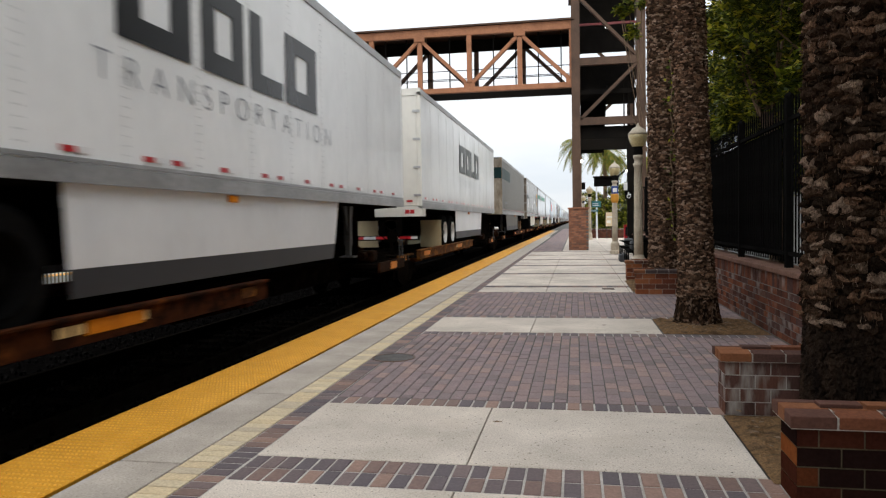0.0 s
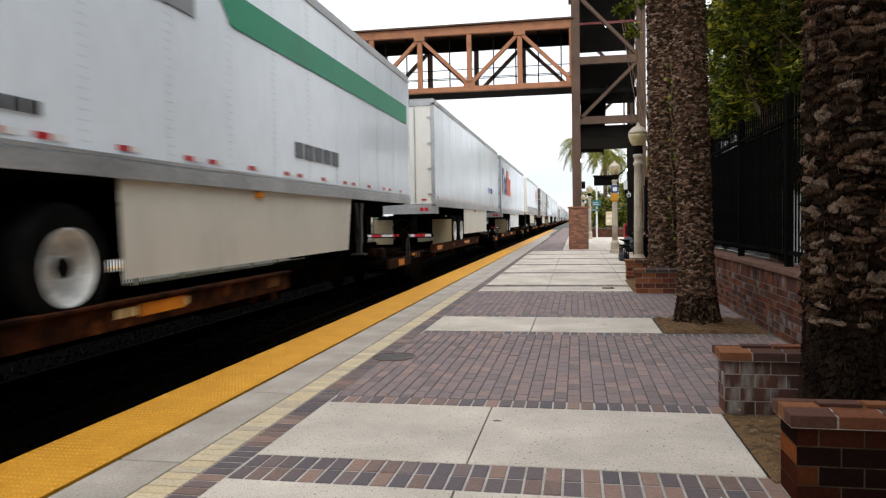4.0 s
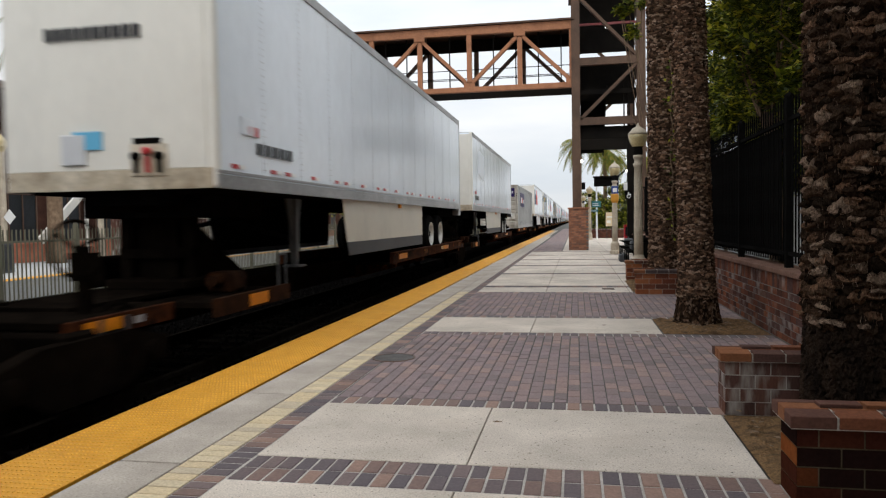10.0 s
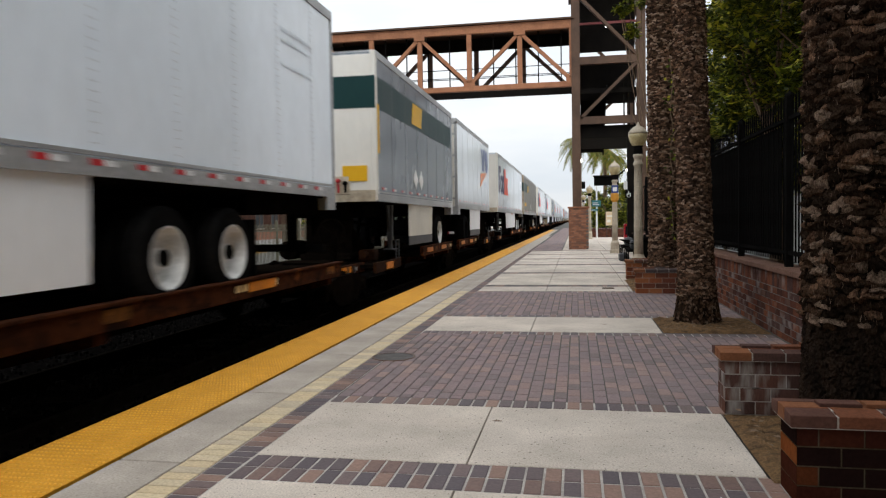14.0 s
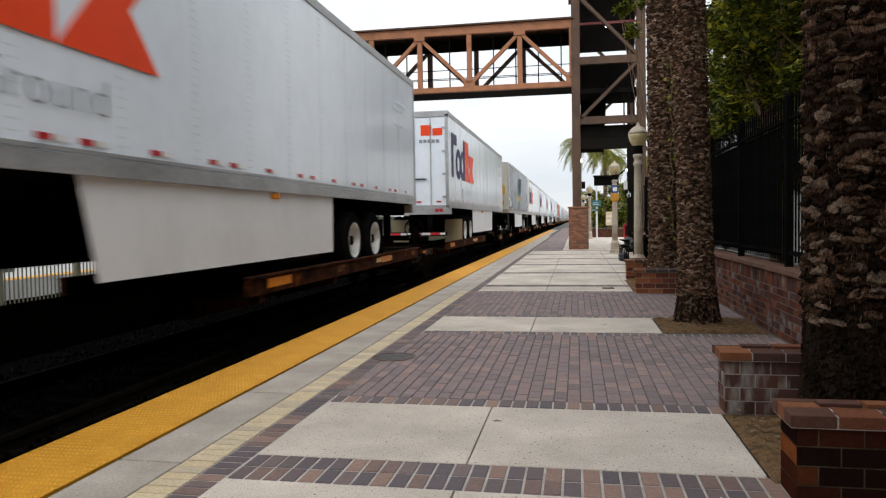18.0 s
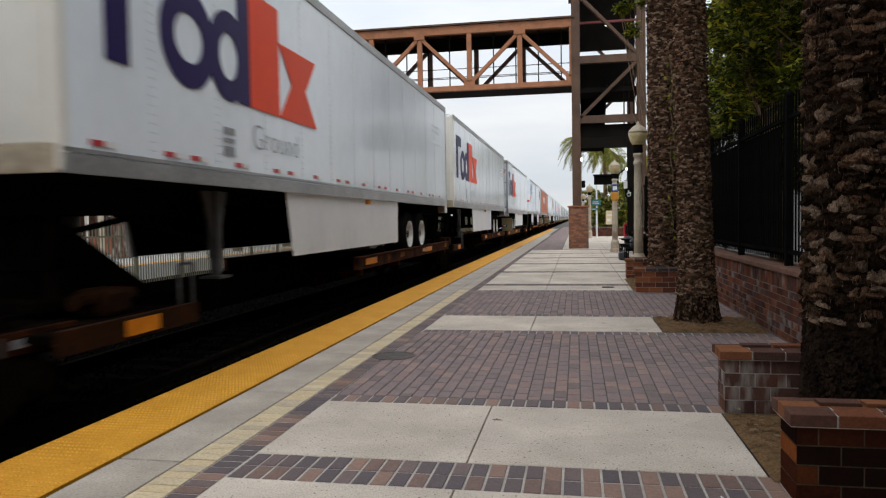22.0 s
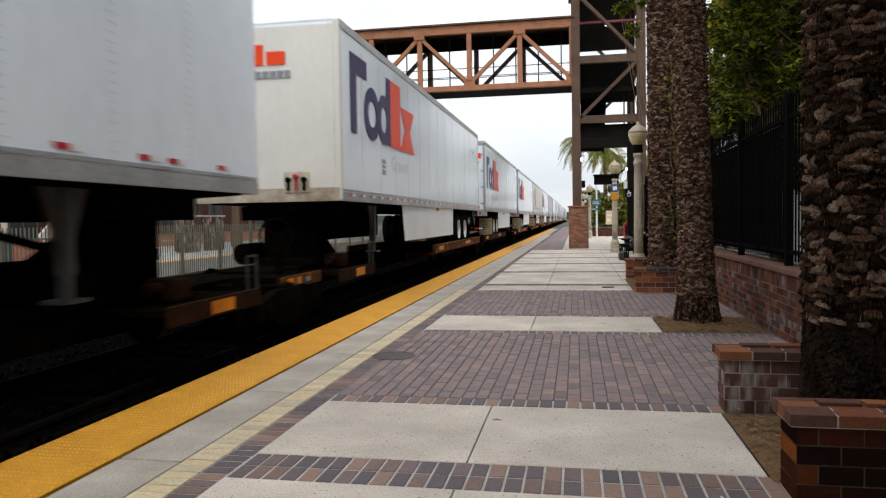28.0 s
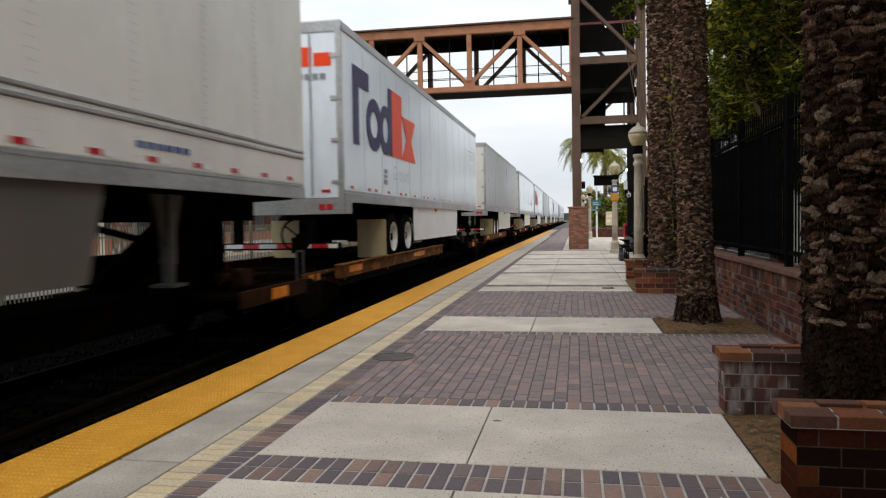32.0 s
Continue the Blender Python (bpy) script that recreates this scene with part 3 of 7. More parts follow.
def slab_row(th, y0, y1, joints):
    for a, b in zip(joints, joints[1:]):
        part("slab", made(lambda bm: (box(bm, a + 0.004, y0 + 0.004, -0.06, b - 0.004, y1 - 0.004, 0.001), soften(bm, 0.004))), CONCRETE, th)


def build_paving():
    xl, xr = -1.917, 1.0
    wall_x = 2.26
    # cream pavers and dark border along the track
    cream = [(-2.292, 0.3 + BK * i) for i in range(-150, 135)]
    pave("row of cream brick pavers along the platform", cream, 0.2032, BK, CREAM, CREAM_ALL, SAND_JOINT, (-2.296, -15.1, -2.086, 14.02), 100)
    edge = [(-2.085, 0.3 + BK * i) for i in range(-150, 400)]
    pave("dark red and brown brick border course", edge, 0.168, BK, EDGER, EDGER_ALL, MORTAR, (-2.086, -15.1, xl, 41), 110)
    far_strip = mesh_of("far_strip_slab", lambda bm: (box(bm, -2.292, 0.006, -0.05, -2.088, 1.690, 0.0), soften(bm, 0.004)), GREY_CONCRETE)
    fs = thing("concrete_strip", (0, 14.03, 0), "narrow grey concrete strip continuing the line of cream pavers", "pavement", "", "structure")
    for i in range(28):
        part("slab", far_strip, GREY_CONCRETE, fs, "", (0, 1.7 * i, 0))
    # slabs of exposed aggregate concrete
    slabs = thing("pavement_slabs", (0, 0, 0), "large pale exposed-aggregate concrete slabs", "pavement", "", "structure")
    slab_row(slabs, 1.6, 3.602, [xl, -0.63, xr])
    slab_row(slabs, -1.5, 1.6, [xl, -0.63, xr])
    for y in (-4.9, -8.3, -11.7, -15.1):
        slab_row(slabs, y, y + 3.4, [xl, -0.63, xr])
    for y in (-15.1, -11.7, -8.3, -4.9, -1.5):
        slab_row(slabs, y, min(y + 3.4, 1.58), [xr, 1.89])
    slab_row(slabs, 1.6, 3.602, [xr, 2.25])
    slab_row(slabs, 4.012, 5.284, [xl, -0.628, xr])
    slab_row(slabs, 8.916, 10.267, [xl, -0.57, 1.02])
    lines = [14.0, 15.36, 19.0, 22.4, 25.65, 28.9, 32.2]
    for i, (a, b) in enumerate(zip(lines, lines[1:])):
        slab_row(slabs, a, b - 0.42, [xl, -0.585, 1.0, 1.06] if i == 0 else [xl, -0.585, 1.0, 2.26])
    slab_row(slabs, 32.2, 46.0, [-0.6, 1.3, 3.6])
    slab_row(slabs, 46.0, 66.0, [-0.6, 1.3, 3.6])
    slab_row(slabs, 66.0, 110.0, [-0.6, 1.3, 3.6])
    # brick bands
    band = [(xl + 0.008 + BK * i, y) for y in (3.606, 3.809) for i in range(29)]
    pave("double band of red and purple-brown brick across the platform", band, BK, 0.2032, EDGER, EDGER_ALL, MORTAR, (xl, 3.604, 2.25, 4.01))
    for y, lab in ((5.288, "row of brick pavers edging the near slab"), (8.71, "row of brick pavers before the second slab"),
                   (10.271, "row of brick pavers after the second slab"), (13.79, "row of brick pavers before the far slabs")):
        n = 29 if y < 6 else 41
        pave(lab, [(xl + 0.008 + BK * i, y) for i in range(n)], BK, 0.2032, EDGER, EDGER_ALL, MORTAR, (xl, y, xl + n * BK, y + 0.204))
    th = pave("purple-brown brick paving in running bond", bond(xl + 0.01, wall_x - 0.05, 5.492, 8.708), BK, 0.2032, PAVER, PAVER_ALL, JOINT, (xl, 5.492, wall_x, 8.71))
    cut_pavers(th, xl + 0.01, wall_x - 0.05, 5.492, 8.708, PAVER_ALL)
    th = pave("purple-brown brick paving beyond the second slab", bond(xl + 0.01, wall_x - 0.05, 10.475, 13.79), BK, 0.2032, PAVER, PAVER_ALL, JOINT, (xl, 10.475, wall_x, 13.79), 100)
    cut_pavers(th, xl + 0.01, wall_x - 0.05, 10.475, 13.788, PAVER_ALL)
    for y in lines[1:]:
        pave("double dark brick course between far slabs", [(xl + BK * i, y - w) for i in range(41) for w in (0.418, 0.21)], BK, 0.2032, EDGER, EDGER_ALL, JOINT, (xl, y - 0.42, 2.26, y), 0)
    pave("brick paving beside the stair tower", [(xl + 0.21 * i, 32.24 + 0.42 * j) for i in range(6) for j in range(190)], 0.21, 0.42, PAVER, PAVER_ALL, SAND_JOINT, (xl, 32.2, -0.6, 112), 0)
    # manhole lid
    lid = thing("manhole_cover", (-1.86, 7.13, 0), "dark round cast-iron manhole cover set in the brick paving", "manhole cover")
    part("lid", made(lambda bm: lathe(bm, [(0.20, -0.01), (0.20, 0.004), (0.185, 0.005), (0.18, 0.003)], 28)), MANHOLE, lid)
    part("rim", made(lambda bm: lathe(bm, [(0.225, -0.01), (0.225, 0.006), (0.205, 0.006), (0.205, -0.01)], 28, caps=False)), STEEL_DARK, lid)
    drain = thing("drain_grate", (0.62, 14.6, 0), "small dark metal drain grate in a slab", "drain")
    part("frame", made(lambda bm: box(bm, -0.12, -0.1, -0.01, 0.12, 0.1, 0.004)), IRON, drain)
    for i in range(6):
        part("bar", mesh_of("grate_bar", lambda bm: box(bm, -0.1, -0.008, 0.004, 0.1, 0.008, 0.008), STEEL_DARK), STEEL_DARK, drain, "", (0, -0.09 + 0.036 * i, 0))
    # tree wells
    rng = random.Random(9)
    for x0, y0, x1, y1 in ((1.004, 3.93, 2.255, 5.27), (1.03, 8.92, 2.255, 10.26), (1.06, 14.0, 2.255, 16.6)):
        bm = bmesh.new()
        g = [[bm.verts.new((x0 + (x1 - x0) * i / 14, y0 + (y1 - y0) * j / 14, (0.012 + rng.uniform(0, 0.035)) if 0 < i < 14 and 0 < j < 14 else 0.002)) for i in range(15)] for j in range(15)]
        for j in range(14):
            for i in range(14):
                bm.faces.new((g[j][i], g[j][i + 1], g[j + 1][i + 1], g[j + 1][i]))
        solid("tree_well_soil", bm, DIRT, "dry brown soil and litter round a palm", "soil", "structure")
    bm = bmesh.new()
    for _ in range(260):
        x0, y0 = rng.choice(((1.05, 4.0), (1.05, 8.95), (1.05, 8.95)))
        x, y, a, s = x0 + rng.random() * 1.1, y0 + rng.random() * 1.25, rng.random() * 6.3, rng.uniform(0.012, 0.035)
        d = Vector((math.cos(a), math.sin(a), 0)) * s
        e = Vector((-math.sin(a), math.cos(a), 0)) * s * 0.45
        c = Vector((x, y, 0.045 + rng.uniform(0, 0.01)))
        bm.faces.new([bm.verts.new(c + v) for v in (d, e + Vector((0, 0, 0.006)), -d, -e)])
    solid("leaf_litter", bm, WOOD_BARK, "dry fallen leaves on the soil", "leaf litter", "stuff")
    bm = bmesh.new()
    lathe(bm, [(0.004, 0), (0.004, 0.02)], 8, (0, 0, 0), "y")
    butt = thing("cigarette_butt", pose(0.70, 3.66, 0.005, 0, 0, 20), "white and tan cigarette butt on the brick band", "litter")
    part("paper", bm, SIGN_WHITE, butt)
    part("filter", made(lambda b: lathe(b, [(0.0042, -0.012), (0.0042, 0)], 8, (0, 0, 0), "y")), WARM, butt)
    for x, y in ((-0.55, 4.9), (0.35, 9.6), (0.73, 9.05), (-0.1, 7.9)):
        lf = solid("fallen_leaf", made(lambda b: plate(b, [(-0.03, 0), (0, -0.012), (0.035, 0), (0, 0.014)], "z", 0, 0.003)), WOOD_BARK, "small dry brown leaf on the paving", "leaf", at=(x, y, 0.003))


# ---- brick walls, planter walls, fence ----
def brick_piece(lx, ly, lz, material):
    def build(bm):
        g = 0.004
        box(bm, g, g, g, lx - g, ly - g, lz - g)
    return mesh_of(("brick", round(lx, 3), round(ly, 3), round(lz, 3)), build, material)


def low_wall(x0, x1, y0, y1, label, m):
    """A low brick wall end of a tree well: courses of brick, a projecting rowlock cap and a stepped course on it."""
    w = thing("planter_wall", (x0, y0, 0), label, "planter wall", "planter walls")
    lx, ly = x1 - x0, y1 - y0
    part("core", made(lambda bm: box(bm, 0.006, 0.006, -0.02, lx - 0.006, ly - 0.006, 0.38)), OLIVE_MORTAR if m is BRICK else MORTAR, w, "mortar joints")
    nx = max(1, round(lx / 0.215))
    ny = max(1, round(ly / 0.225))
    bx, by = lx / nx, ly / ny
    for c in range(4):
        z = 0.095 * c
        sh = (c % 2) * bx / 2
        k = nx + (1 if c % 2 else 0)
        for i in range(k):
            a, b = max(0, i * bx - sh), min(lx, (i + 1) * bx - sh)
            me = brick_piece(b - a, 0.09, 0.095, m)
            part("brick", me, m, w, "", (a, -0.002, z))
        for j in range(ny):
            me = brick_piece(0.09, by, 0.095, m)
            part("brick", me, m, w, "", (-0.0025, j * by, z))
    part("cap_bed", made(lambda bm: (box(bm, -0.03, -0.03, 0.381, lx + 0.02, ly + 0.03, 0.440), box(bm, -0.03, 0.04, 0.438, lx + 0.02, ly - 0.04, 0.451))), MORTAR, w, "pale mortar bed of the cap")

    def cap_brick(bm, x, y, back):
        v = box(bm, 0.005, 0.005, 0, x - 0.005, y - 0.005, 0.07)
        for q in ((v[4], v[5]), (), (v[6], v[7]))[back]:
            q.co.z -= 0.012
        soften(bm, 0.003)
    rows = 3
    cl = (ly + 0.08) / rows
    for j in range(rows):
        n = max(1, round((lx + 0.08) / 0.21))
        cb = (lx + 0.08) / n
        for i in range(n):
            part("brick", mesh_of(("cap_brick", round(cb, 3), round(cl, 3), j), lambda bm: cap_brick(bm, cb, cl, j), CAP_BRICK), CAP_BRICK, w, "", (-0.04 + i * cb, -0.04 + j * cl, 0.386))
    for i in range(2):
        part("brick", mesh_of(("raised_brick",), lambda bm: (box(bm, 0.003, 0.003, 0, 0.197, 0.09, 0.02), soften(bm, 0.003)), CAP_BRICK), CAP_BRICK, w, "", (0.13 + 0.21 * i, ly * 0.5 - 0.045, 0.455))
    return w


def build_shade_house():
    """Plain added walls, unseen, that close the place beside and behind the camera and block light."""
    h = thing("station_building", (1.9, -18, 0), "plain brown brick station house beside the platform", "building")
    part("wall", made(lambda bm: box(bm, 0, 0, 0, 14, 19.6, 6.5)), BUILD, h)
    part("roof", made(lambda bm: (box(bm, -0.5, -0.3, 6.5, 14.3, 19.9, 6.9), soften(bm, 0.03))), STEEL_DARK, h)
    # Roof added out of view, to shade the near palm and planter wall.
    part("veranda_roof", made(lambda bm: (box(bm, -1.6, 0, 3.05, 0.0, 19.5, 3.25), box(bm, -0.75, 19.5, 3.05, 2.6, 21.3, 3.25), soften(bm, 0.02))), STEEL_DARK, h)


def build_walls():
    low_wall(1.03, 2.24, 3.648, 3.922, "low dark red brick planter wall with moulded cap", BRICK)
    low_wall(1.02, 2.24, 5.28, 5.53, "low brick planter wall with pale lime stains", BRICK_OLD)
    low_wall(1.08, 2.24, 13.60, 13.88, "low red brick planter wall by the palm", PLANTER_BRICK)
    low_wall(1.12, 2.24, 16.6, 17.05, "low red brick planter wall behind the palm", PLANTER_BRICK)
    # long wall with the iron fence
    X = 2.276
    w = thing("brick_wall", (X, 0, 0), "long low brick wall with a brown cap under the fence", "wall", "", "structure")
    part("core", made(lambda bm: box(bm, 0.006, -12, -0.05, 0.28, 32, 0.735)), SAND_JOINT, w, "mortar joints")
    rng = random.Random(2)
    near, rest = [], []
    for c in range(7):
        z, h = (0.08 * c, 0.078)
        for i in range(-40, 150):
            y = i * 0.205 + (c % 2) * 0.1025
            (near if 7.2 < y < 14.0 else rest).append((y, z, 0.205, h))
    for i in range(-80, 300):
        (near if 7.2 < i * 0.104 < 11.6 else rest).append((i * 0.104, 0.562, 0.104, 0.17))
    near = near[:296]
    for y, z, l, h in near:
        part("brick", brick_piece(0.09, l, h, WALL_BRICK), WALL_BRICK, w, "", (-0.002 + rng.uniform(-0.002, 0.002), y, z))
    bm = bmesh.new()
    for y, z, l, h in rest:
        box(bm, 0.0, y + 0.005, z + 0.005, 0.08, y + l - 0.005, z + h - 0.005)
    tagged(part("brick_field", bm, WALL_BRICK_ALL, w), kind="stuff")
    cap = mesh_of("wall_cap", lambda bm: (box(bm, -0.04, 0.004, 0.738, 0.33, 0.60, 0.80), soften(bm, 0.008)), WALL_CAP)
    for i in range(70):
        part("cap_stone", cap, WALL_CAP, w, "", (0, -10 + 0.605 * i, 0))
    f = thing("iron_fence", (X + 0.14, 0, 0.80), "tall black iron picket fence on the brick wall", "fence")
    pk = mesh_of("picket", lambda bm: (box(bm, -0.0085, -0.0085, 0, 0.0085, 0.0085, 1.86), lathe(bm, [(0.0085, 1.86), (0.0, 1.93)], 4, caps=False)), IRON)
    for i in range(184):
        part("picket", pk, IRON, f, "", (0, 4.86 + 0.117 * i, 0.06))
    for z in (0.14, 1.68):
        part("rail", made(lambda bm: box(bm, -0.022, 1.0, z, 0.022, 27, z + 0.045)), IRON, f)
    post = mesh_of("fence_post", lambda bm: (box(bm, -0.04, -0.04, 0, 0.04, 0.04, 1.95), lathe(bm, [(0.055, 1.95), (0.055, 1.98), (0.0, 2.03)], 4, caps=False)), IRON)
    for i in range(11):
        part("post", post, IRON, f, "", (0, 1.6 + 2.42 * i, 0))
    part("screen", made(lambda bm: box(bm, 0.03, 9.35, 0.10, 0.034, 27, 1.66)), IRON, f, "black mesh screen fixed behind the pickets")


# ---- palms and trees ----
def palm(at, r0, r1, h, lean, seed, label, flare=1.25, bare=0.5, crown=True, size=1.0, bark=BARK):
    rng = random.Random(seed)
    th = thing("palm_tree", at, label, "palm tree", "palms along the platform")

    def axis_at(z):
        return Vector((lean[0] * z / h, lean[1] * z / h, z))

    def rad(z):
        return r0 + (r1 - r0) * min(1, z / h) + (flare - 1) * r0 * math.exp(-z / 0.35)
    bm = bmesh.new()
    prev = None
    for k in range(15):
        z = h * k / 14 if k > 3 else 0.2 * k
        c, r = axis_at(z), rad(z) * 0.93
        ring = [bm.verts.new(c + Vector((r * math.cos(a * 0.3491), r * math.sin(a * 0.3491), 0))) for a in range(18)]
        if prev:
            for i in range(18):
                bm.faces.new((prev[i], prev[(i + 1) % 18], ring[(i + 1) % 18], ring[i]))
        prev = ring
    bm.faces.new(prev)
    smooth(part("trunk", bm, BARK_CORE, th, "dark fibrous trunk"))
    def shag(z0, z1, step, wide, tall_of, dep_of, gone):
        """Rows of ragged, overlapping stubs round the trunk."""
        verts, faces = [], []
        up = Vector((0, 0, 1))
        z = z0
        while z < z1:
            n = max(8, int(2 * math.pi * rad(z) / wide))
            turn = rng.random() * 6.283
            for i in range(n):
                if rng.random() < gone:
                    continue
                a = turn + 2 * math.pi * (i + rng.uniform(-0.4, 0.4)) / n
                zz = z + rng.uniform(-0.6, 0.6) * step
                r, c = rad(zz), axis_at(zz)
                half = math.pi / n * rng.uniform(0.6, 1.45)
                tall = tall_of * rng.uniform(0.6, 1.5)
                dep = dep_of * rng.uniform(0.15, 1.0)
                tilt = rng.uniform(-0.4, 0.4) * tall
                b = len(verts)
                for k in range(6):
                    s = k / 2.5 - 1
                    w = a + half * s
                    out = Vector((math.cos(w), math.sin(w), 0))
                    edge = abs(s) > 0.9
                    lip = dep * (rng.uniform(0.05, 0.5) if edge else rng.uniform(0.6, 1.25))
                    j = rng.uniform(-0.3, 0.3) * tall
                    k0, k1 = (0.0, 0.75) if edge else (-0.5, 1.1)
                    for f, o in ((k0, -0.012), (rng.uniform(0.0, 0.2), lip), (rng.uniform(0.45, 0.7), lip * rng.uniform(0.45, 0.95)), (k1, -0.008)):
                        verts.append(tuple(c + out * (r + o) + up * (tall * f + tilt * s + j)))
                for k in range(5):
                    for q in range(3):
                        v = b + 4 * k + q
                        faces.append((v, v + 4, v + 5, v + 1))
            z += step
        return verts, faces
    dense = min(h, 2.2 + 0.34 * at[1])
    v1, f1 = shag(bare, dense, 0.024 * size, 0.088 * size, 0.034 * size, 0.042 * size, 0.05)
    v2, f2 = shag(dense, h, 0.06 * size, 0.12 * size, 0.07 * size, 0.04 * size, 0.0)
    f2 = [tuple(i + len(v1) for i in f) for f in f2]
    me = bpy.data.meshes.new("bark")
    me.from_pydata(v1 + v2, [], f1 + f2)
    me.materials.append(bark)
    tagged(part("bark", me, bark, th, "rough ragged stubs of old leaf bases"), kind="stuff")
    verts, faces = [], []
    up = Vector((0, 0, 1))
    for _ in range(int(6000 * size * rad(1.0) / 0.33)):
        z = bare + (dense - bare) * rng.random()
        a = rng.random() * 6.283
        out, side = Vector((math.cos(a), math.sin(a), 0)), Vector((-math.sin(a), math.cos(a), 0))
        p = axis_at(z) + out * (rad(z) + rng.uniform(0.006, 0.034) * size)
        w, l = rng.uniform(0.0008, 0.0022), rng.uniform(0.012, 0.04) * size
        d = (up + side * rng.uniform(-0.35, 0.35) + out * rng.uniform(-0.3, 0.25)) * l
        b = len(verts)
        verts += [tuple(p - side * w), tuple(p + side * w), tuple(p + d + side * w * 0.4), tuple(p + d - side * w * 0.4)]
        faces.append((b, b + 1, b + 2, b + 3))
    me = bpy.data.meshes.new("fibre")
    me.from_pydata(verts, [], faces)
    me.materials.append(bark)
    tagged(part("fibre", me, bark, th, "loose upright fibres between the stubs"), kind="stuff")
    v1, f1 = shag(0.0, bare + 0.05, 0.02, 0.035, 0.03, 0.018, 0.1)
    me = bpy.data.meshes.new("root_fibre")
    me.from_pydata(v1, [], f1)
    root = BARK_CORE if bark is SHADED_BARK else SHADED_BARK
    me.materials.append(root)
    tagged(part("root_fibre", me, root, th, "dark matted root fibres at the foot"), kind="stuff")
    if crown:
        fronds(th, axis_at(h), rng, 24, 2.7, FROND)
    return th


def fronds(th, top, rng, count, length, material):
    for i in range(count):
        a = 2 * math.pi * i / count + rng.uniform(-0.15, 0.15)
        lift = rng.uniform(-0.5, 1.2)
        out = Vector((math.cos(a), math.sin(a), 0))
        side = Vector((-math.sin(a), math.cos(a), 0))
        bm = bmesh.new()
        L = length * rng.uniform(0.8, 1.1)
        n = 14
        spine = []
        for k in range(n + 1):
            s = k / n
            spine.append(top + out * (L * s * (0.95 - 0.2 * s)) + Vector((0, 0, L * (lift * 0.6 * s - 0.75 * s * s))))
        for k in range(n):
            p, q = spine[k], spine[k + 1]
            w = 0.02 * (1 - k / n) + 0.006
            bm.faces.new([bm.verts.new(v) for v in (p - side * w, p + side * w, q + side * w * 0.8, q - side * w * 0.8)])
            ll = L * 0.24 * math.sin(math.pi * min(1, (k + 1.2) / (n + 1.2)) ** 0.8) + 0.06
            for sg in (-1, 1):
                for j in (0.0, 0.5):
                    o = p.lerp(q, j)
                    tip = o + side * sg * ll * 0.85 + (q - p).normalized() * ll * 0.5 - Vector((0, 0, ll * 0.32))
                    d = (q - p) * 0.2
                    bm.faces.new([bm.verts.new(v) for v in (o - d, o + d, tip)])
        part("frond", bm, material, th)


def leafy_tree(at, height, spread, seed, label, clumps, leaves, trunk_r=0.09, lean=(0, 0), leaf=0.11, low=0.35):
    rng = random.Random(seed)
    th = thing("tree", at, label, "tree", "trees behind the fence")
    top = Vector((lean[0], lean[1], height * 0.55))
    bm = bmesh.new()

    def limb(a, b, ra, rb, bend):
        mid = (a + b) / 2 + bend
        prev = None
        for k in range(6):
            s = k / 5
            p = a * (1 - s) ** 2 + mid * 2 * s * (1 - s) + b * s * s
            r = ra + (rb - ra) * s
            ring = [bm.verts.new(p + Vector((r * math.cos(i * 1.0472), r * math.sin(i * 1.0472), 0))) for i in range(6)]
            if prev:
                for i in range(6):
                    bm.faces.new((prev[i], prev[(i + 1) % 6], ring[(i + 1) % 6], ring[i]))
            prev = ring
    limb(Vector((0, 0, 0)), top, trunk_r, trunk_r * 0.7, Vector((0.1, 0, 0)))
    centres = []
    for i in range(clumps):
        a = rng.random() * 6.283
        r = spread * math.sqrt(rng.random())
        z = height * (low + (1 - low) * rng.random())
        k = 1 - 0.55 * abs((z / height - (low + 1) / 2) * 2 / (1 - low)) ** 2
        c = Vector((lean[0] + r * k * math.cos(a), lean[1] + r * k * math.sin(a), z))
        centres.append((c, rng.uniform(0.28, 0.55) * spread * 0.5))
        if i % 3 == 0:
            limb(top * rng.uniform(0.55, 1.0), c, trunk_r * 0.4, 0.012, Vector((rng.uniform(-.2, .2), rng.uniform(-.2, .2), 0.1)))
    part("trunk", bm, WOOD_BARK, th)
    verts, faces = [], []
    for c, r in centres:
        for _ in range(leaves // clumps):
            d = Vector((rng.gauss(0, 1), rng.gauss(0, 1), rng.gauss(0, 0.8)))
            p = c + d.normalized() * r * rng.random() ** 0.5
            a, t = rng.random() * 6.283, rng.uniform(-0.9, 0.5)
            u = Vector((math.cos(a) * math.cos(t), math.sin(a) * math.cos(t), math.sin(t)))
            s = u.cross(Vector((rng.uniform(-.5, .5), rng.uniform(-.5, .5), 1))).normalized()
            l = leaf * rng.uniform(0.6, 1.2)
            nn = u.cross(s) * l * 0.12
            b = len(verts)
            verts += [tuple(p), tuple(p + u * l * 0.45 + s * l * 0.26 + nn), tuple(p + u * l), tuple(p + u * l * 0.45 - s * l * 0.26 + nn)]
            faces += [(b, b + 1, b + 2), (b, b + 2, b + 3)]
    me = bpy.data.meshes.new("crown")
    me.from_pydata(verts, [], faces)
    me.materials.append(LEAF)
    tagged(part("crown", me, LEAF, th, "dense dark green and olive leaves"), kind="stuff")
    return th


def build_plants():
    palm((1.78, 4.86, 0.0), 0.345, 0.33, 7.5, (0.05, 0.1), 1, "thick date palm trunk with rough dark bark in soil", 1.12, 0.72, size=1.25, bark=SHADED_BARK)
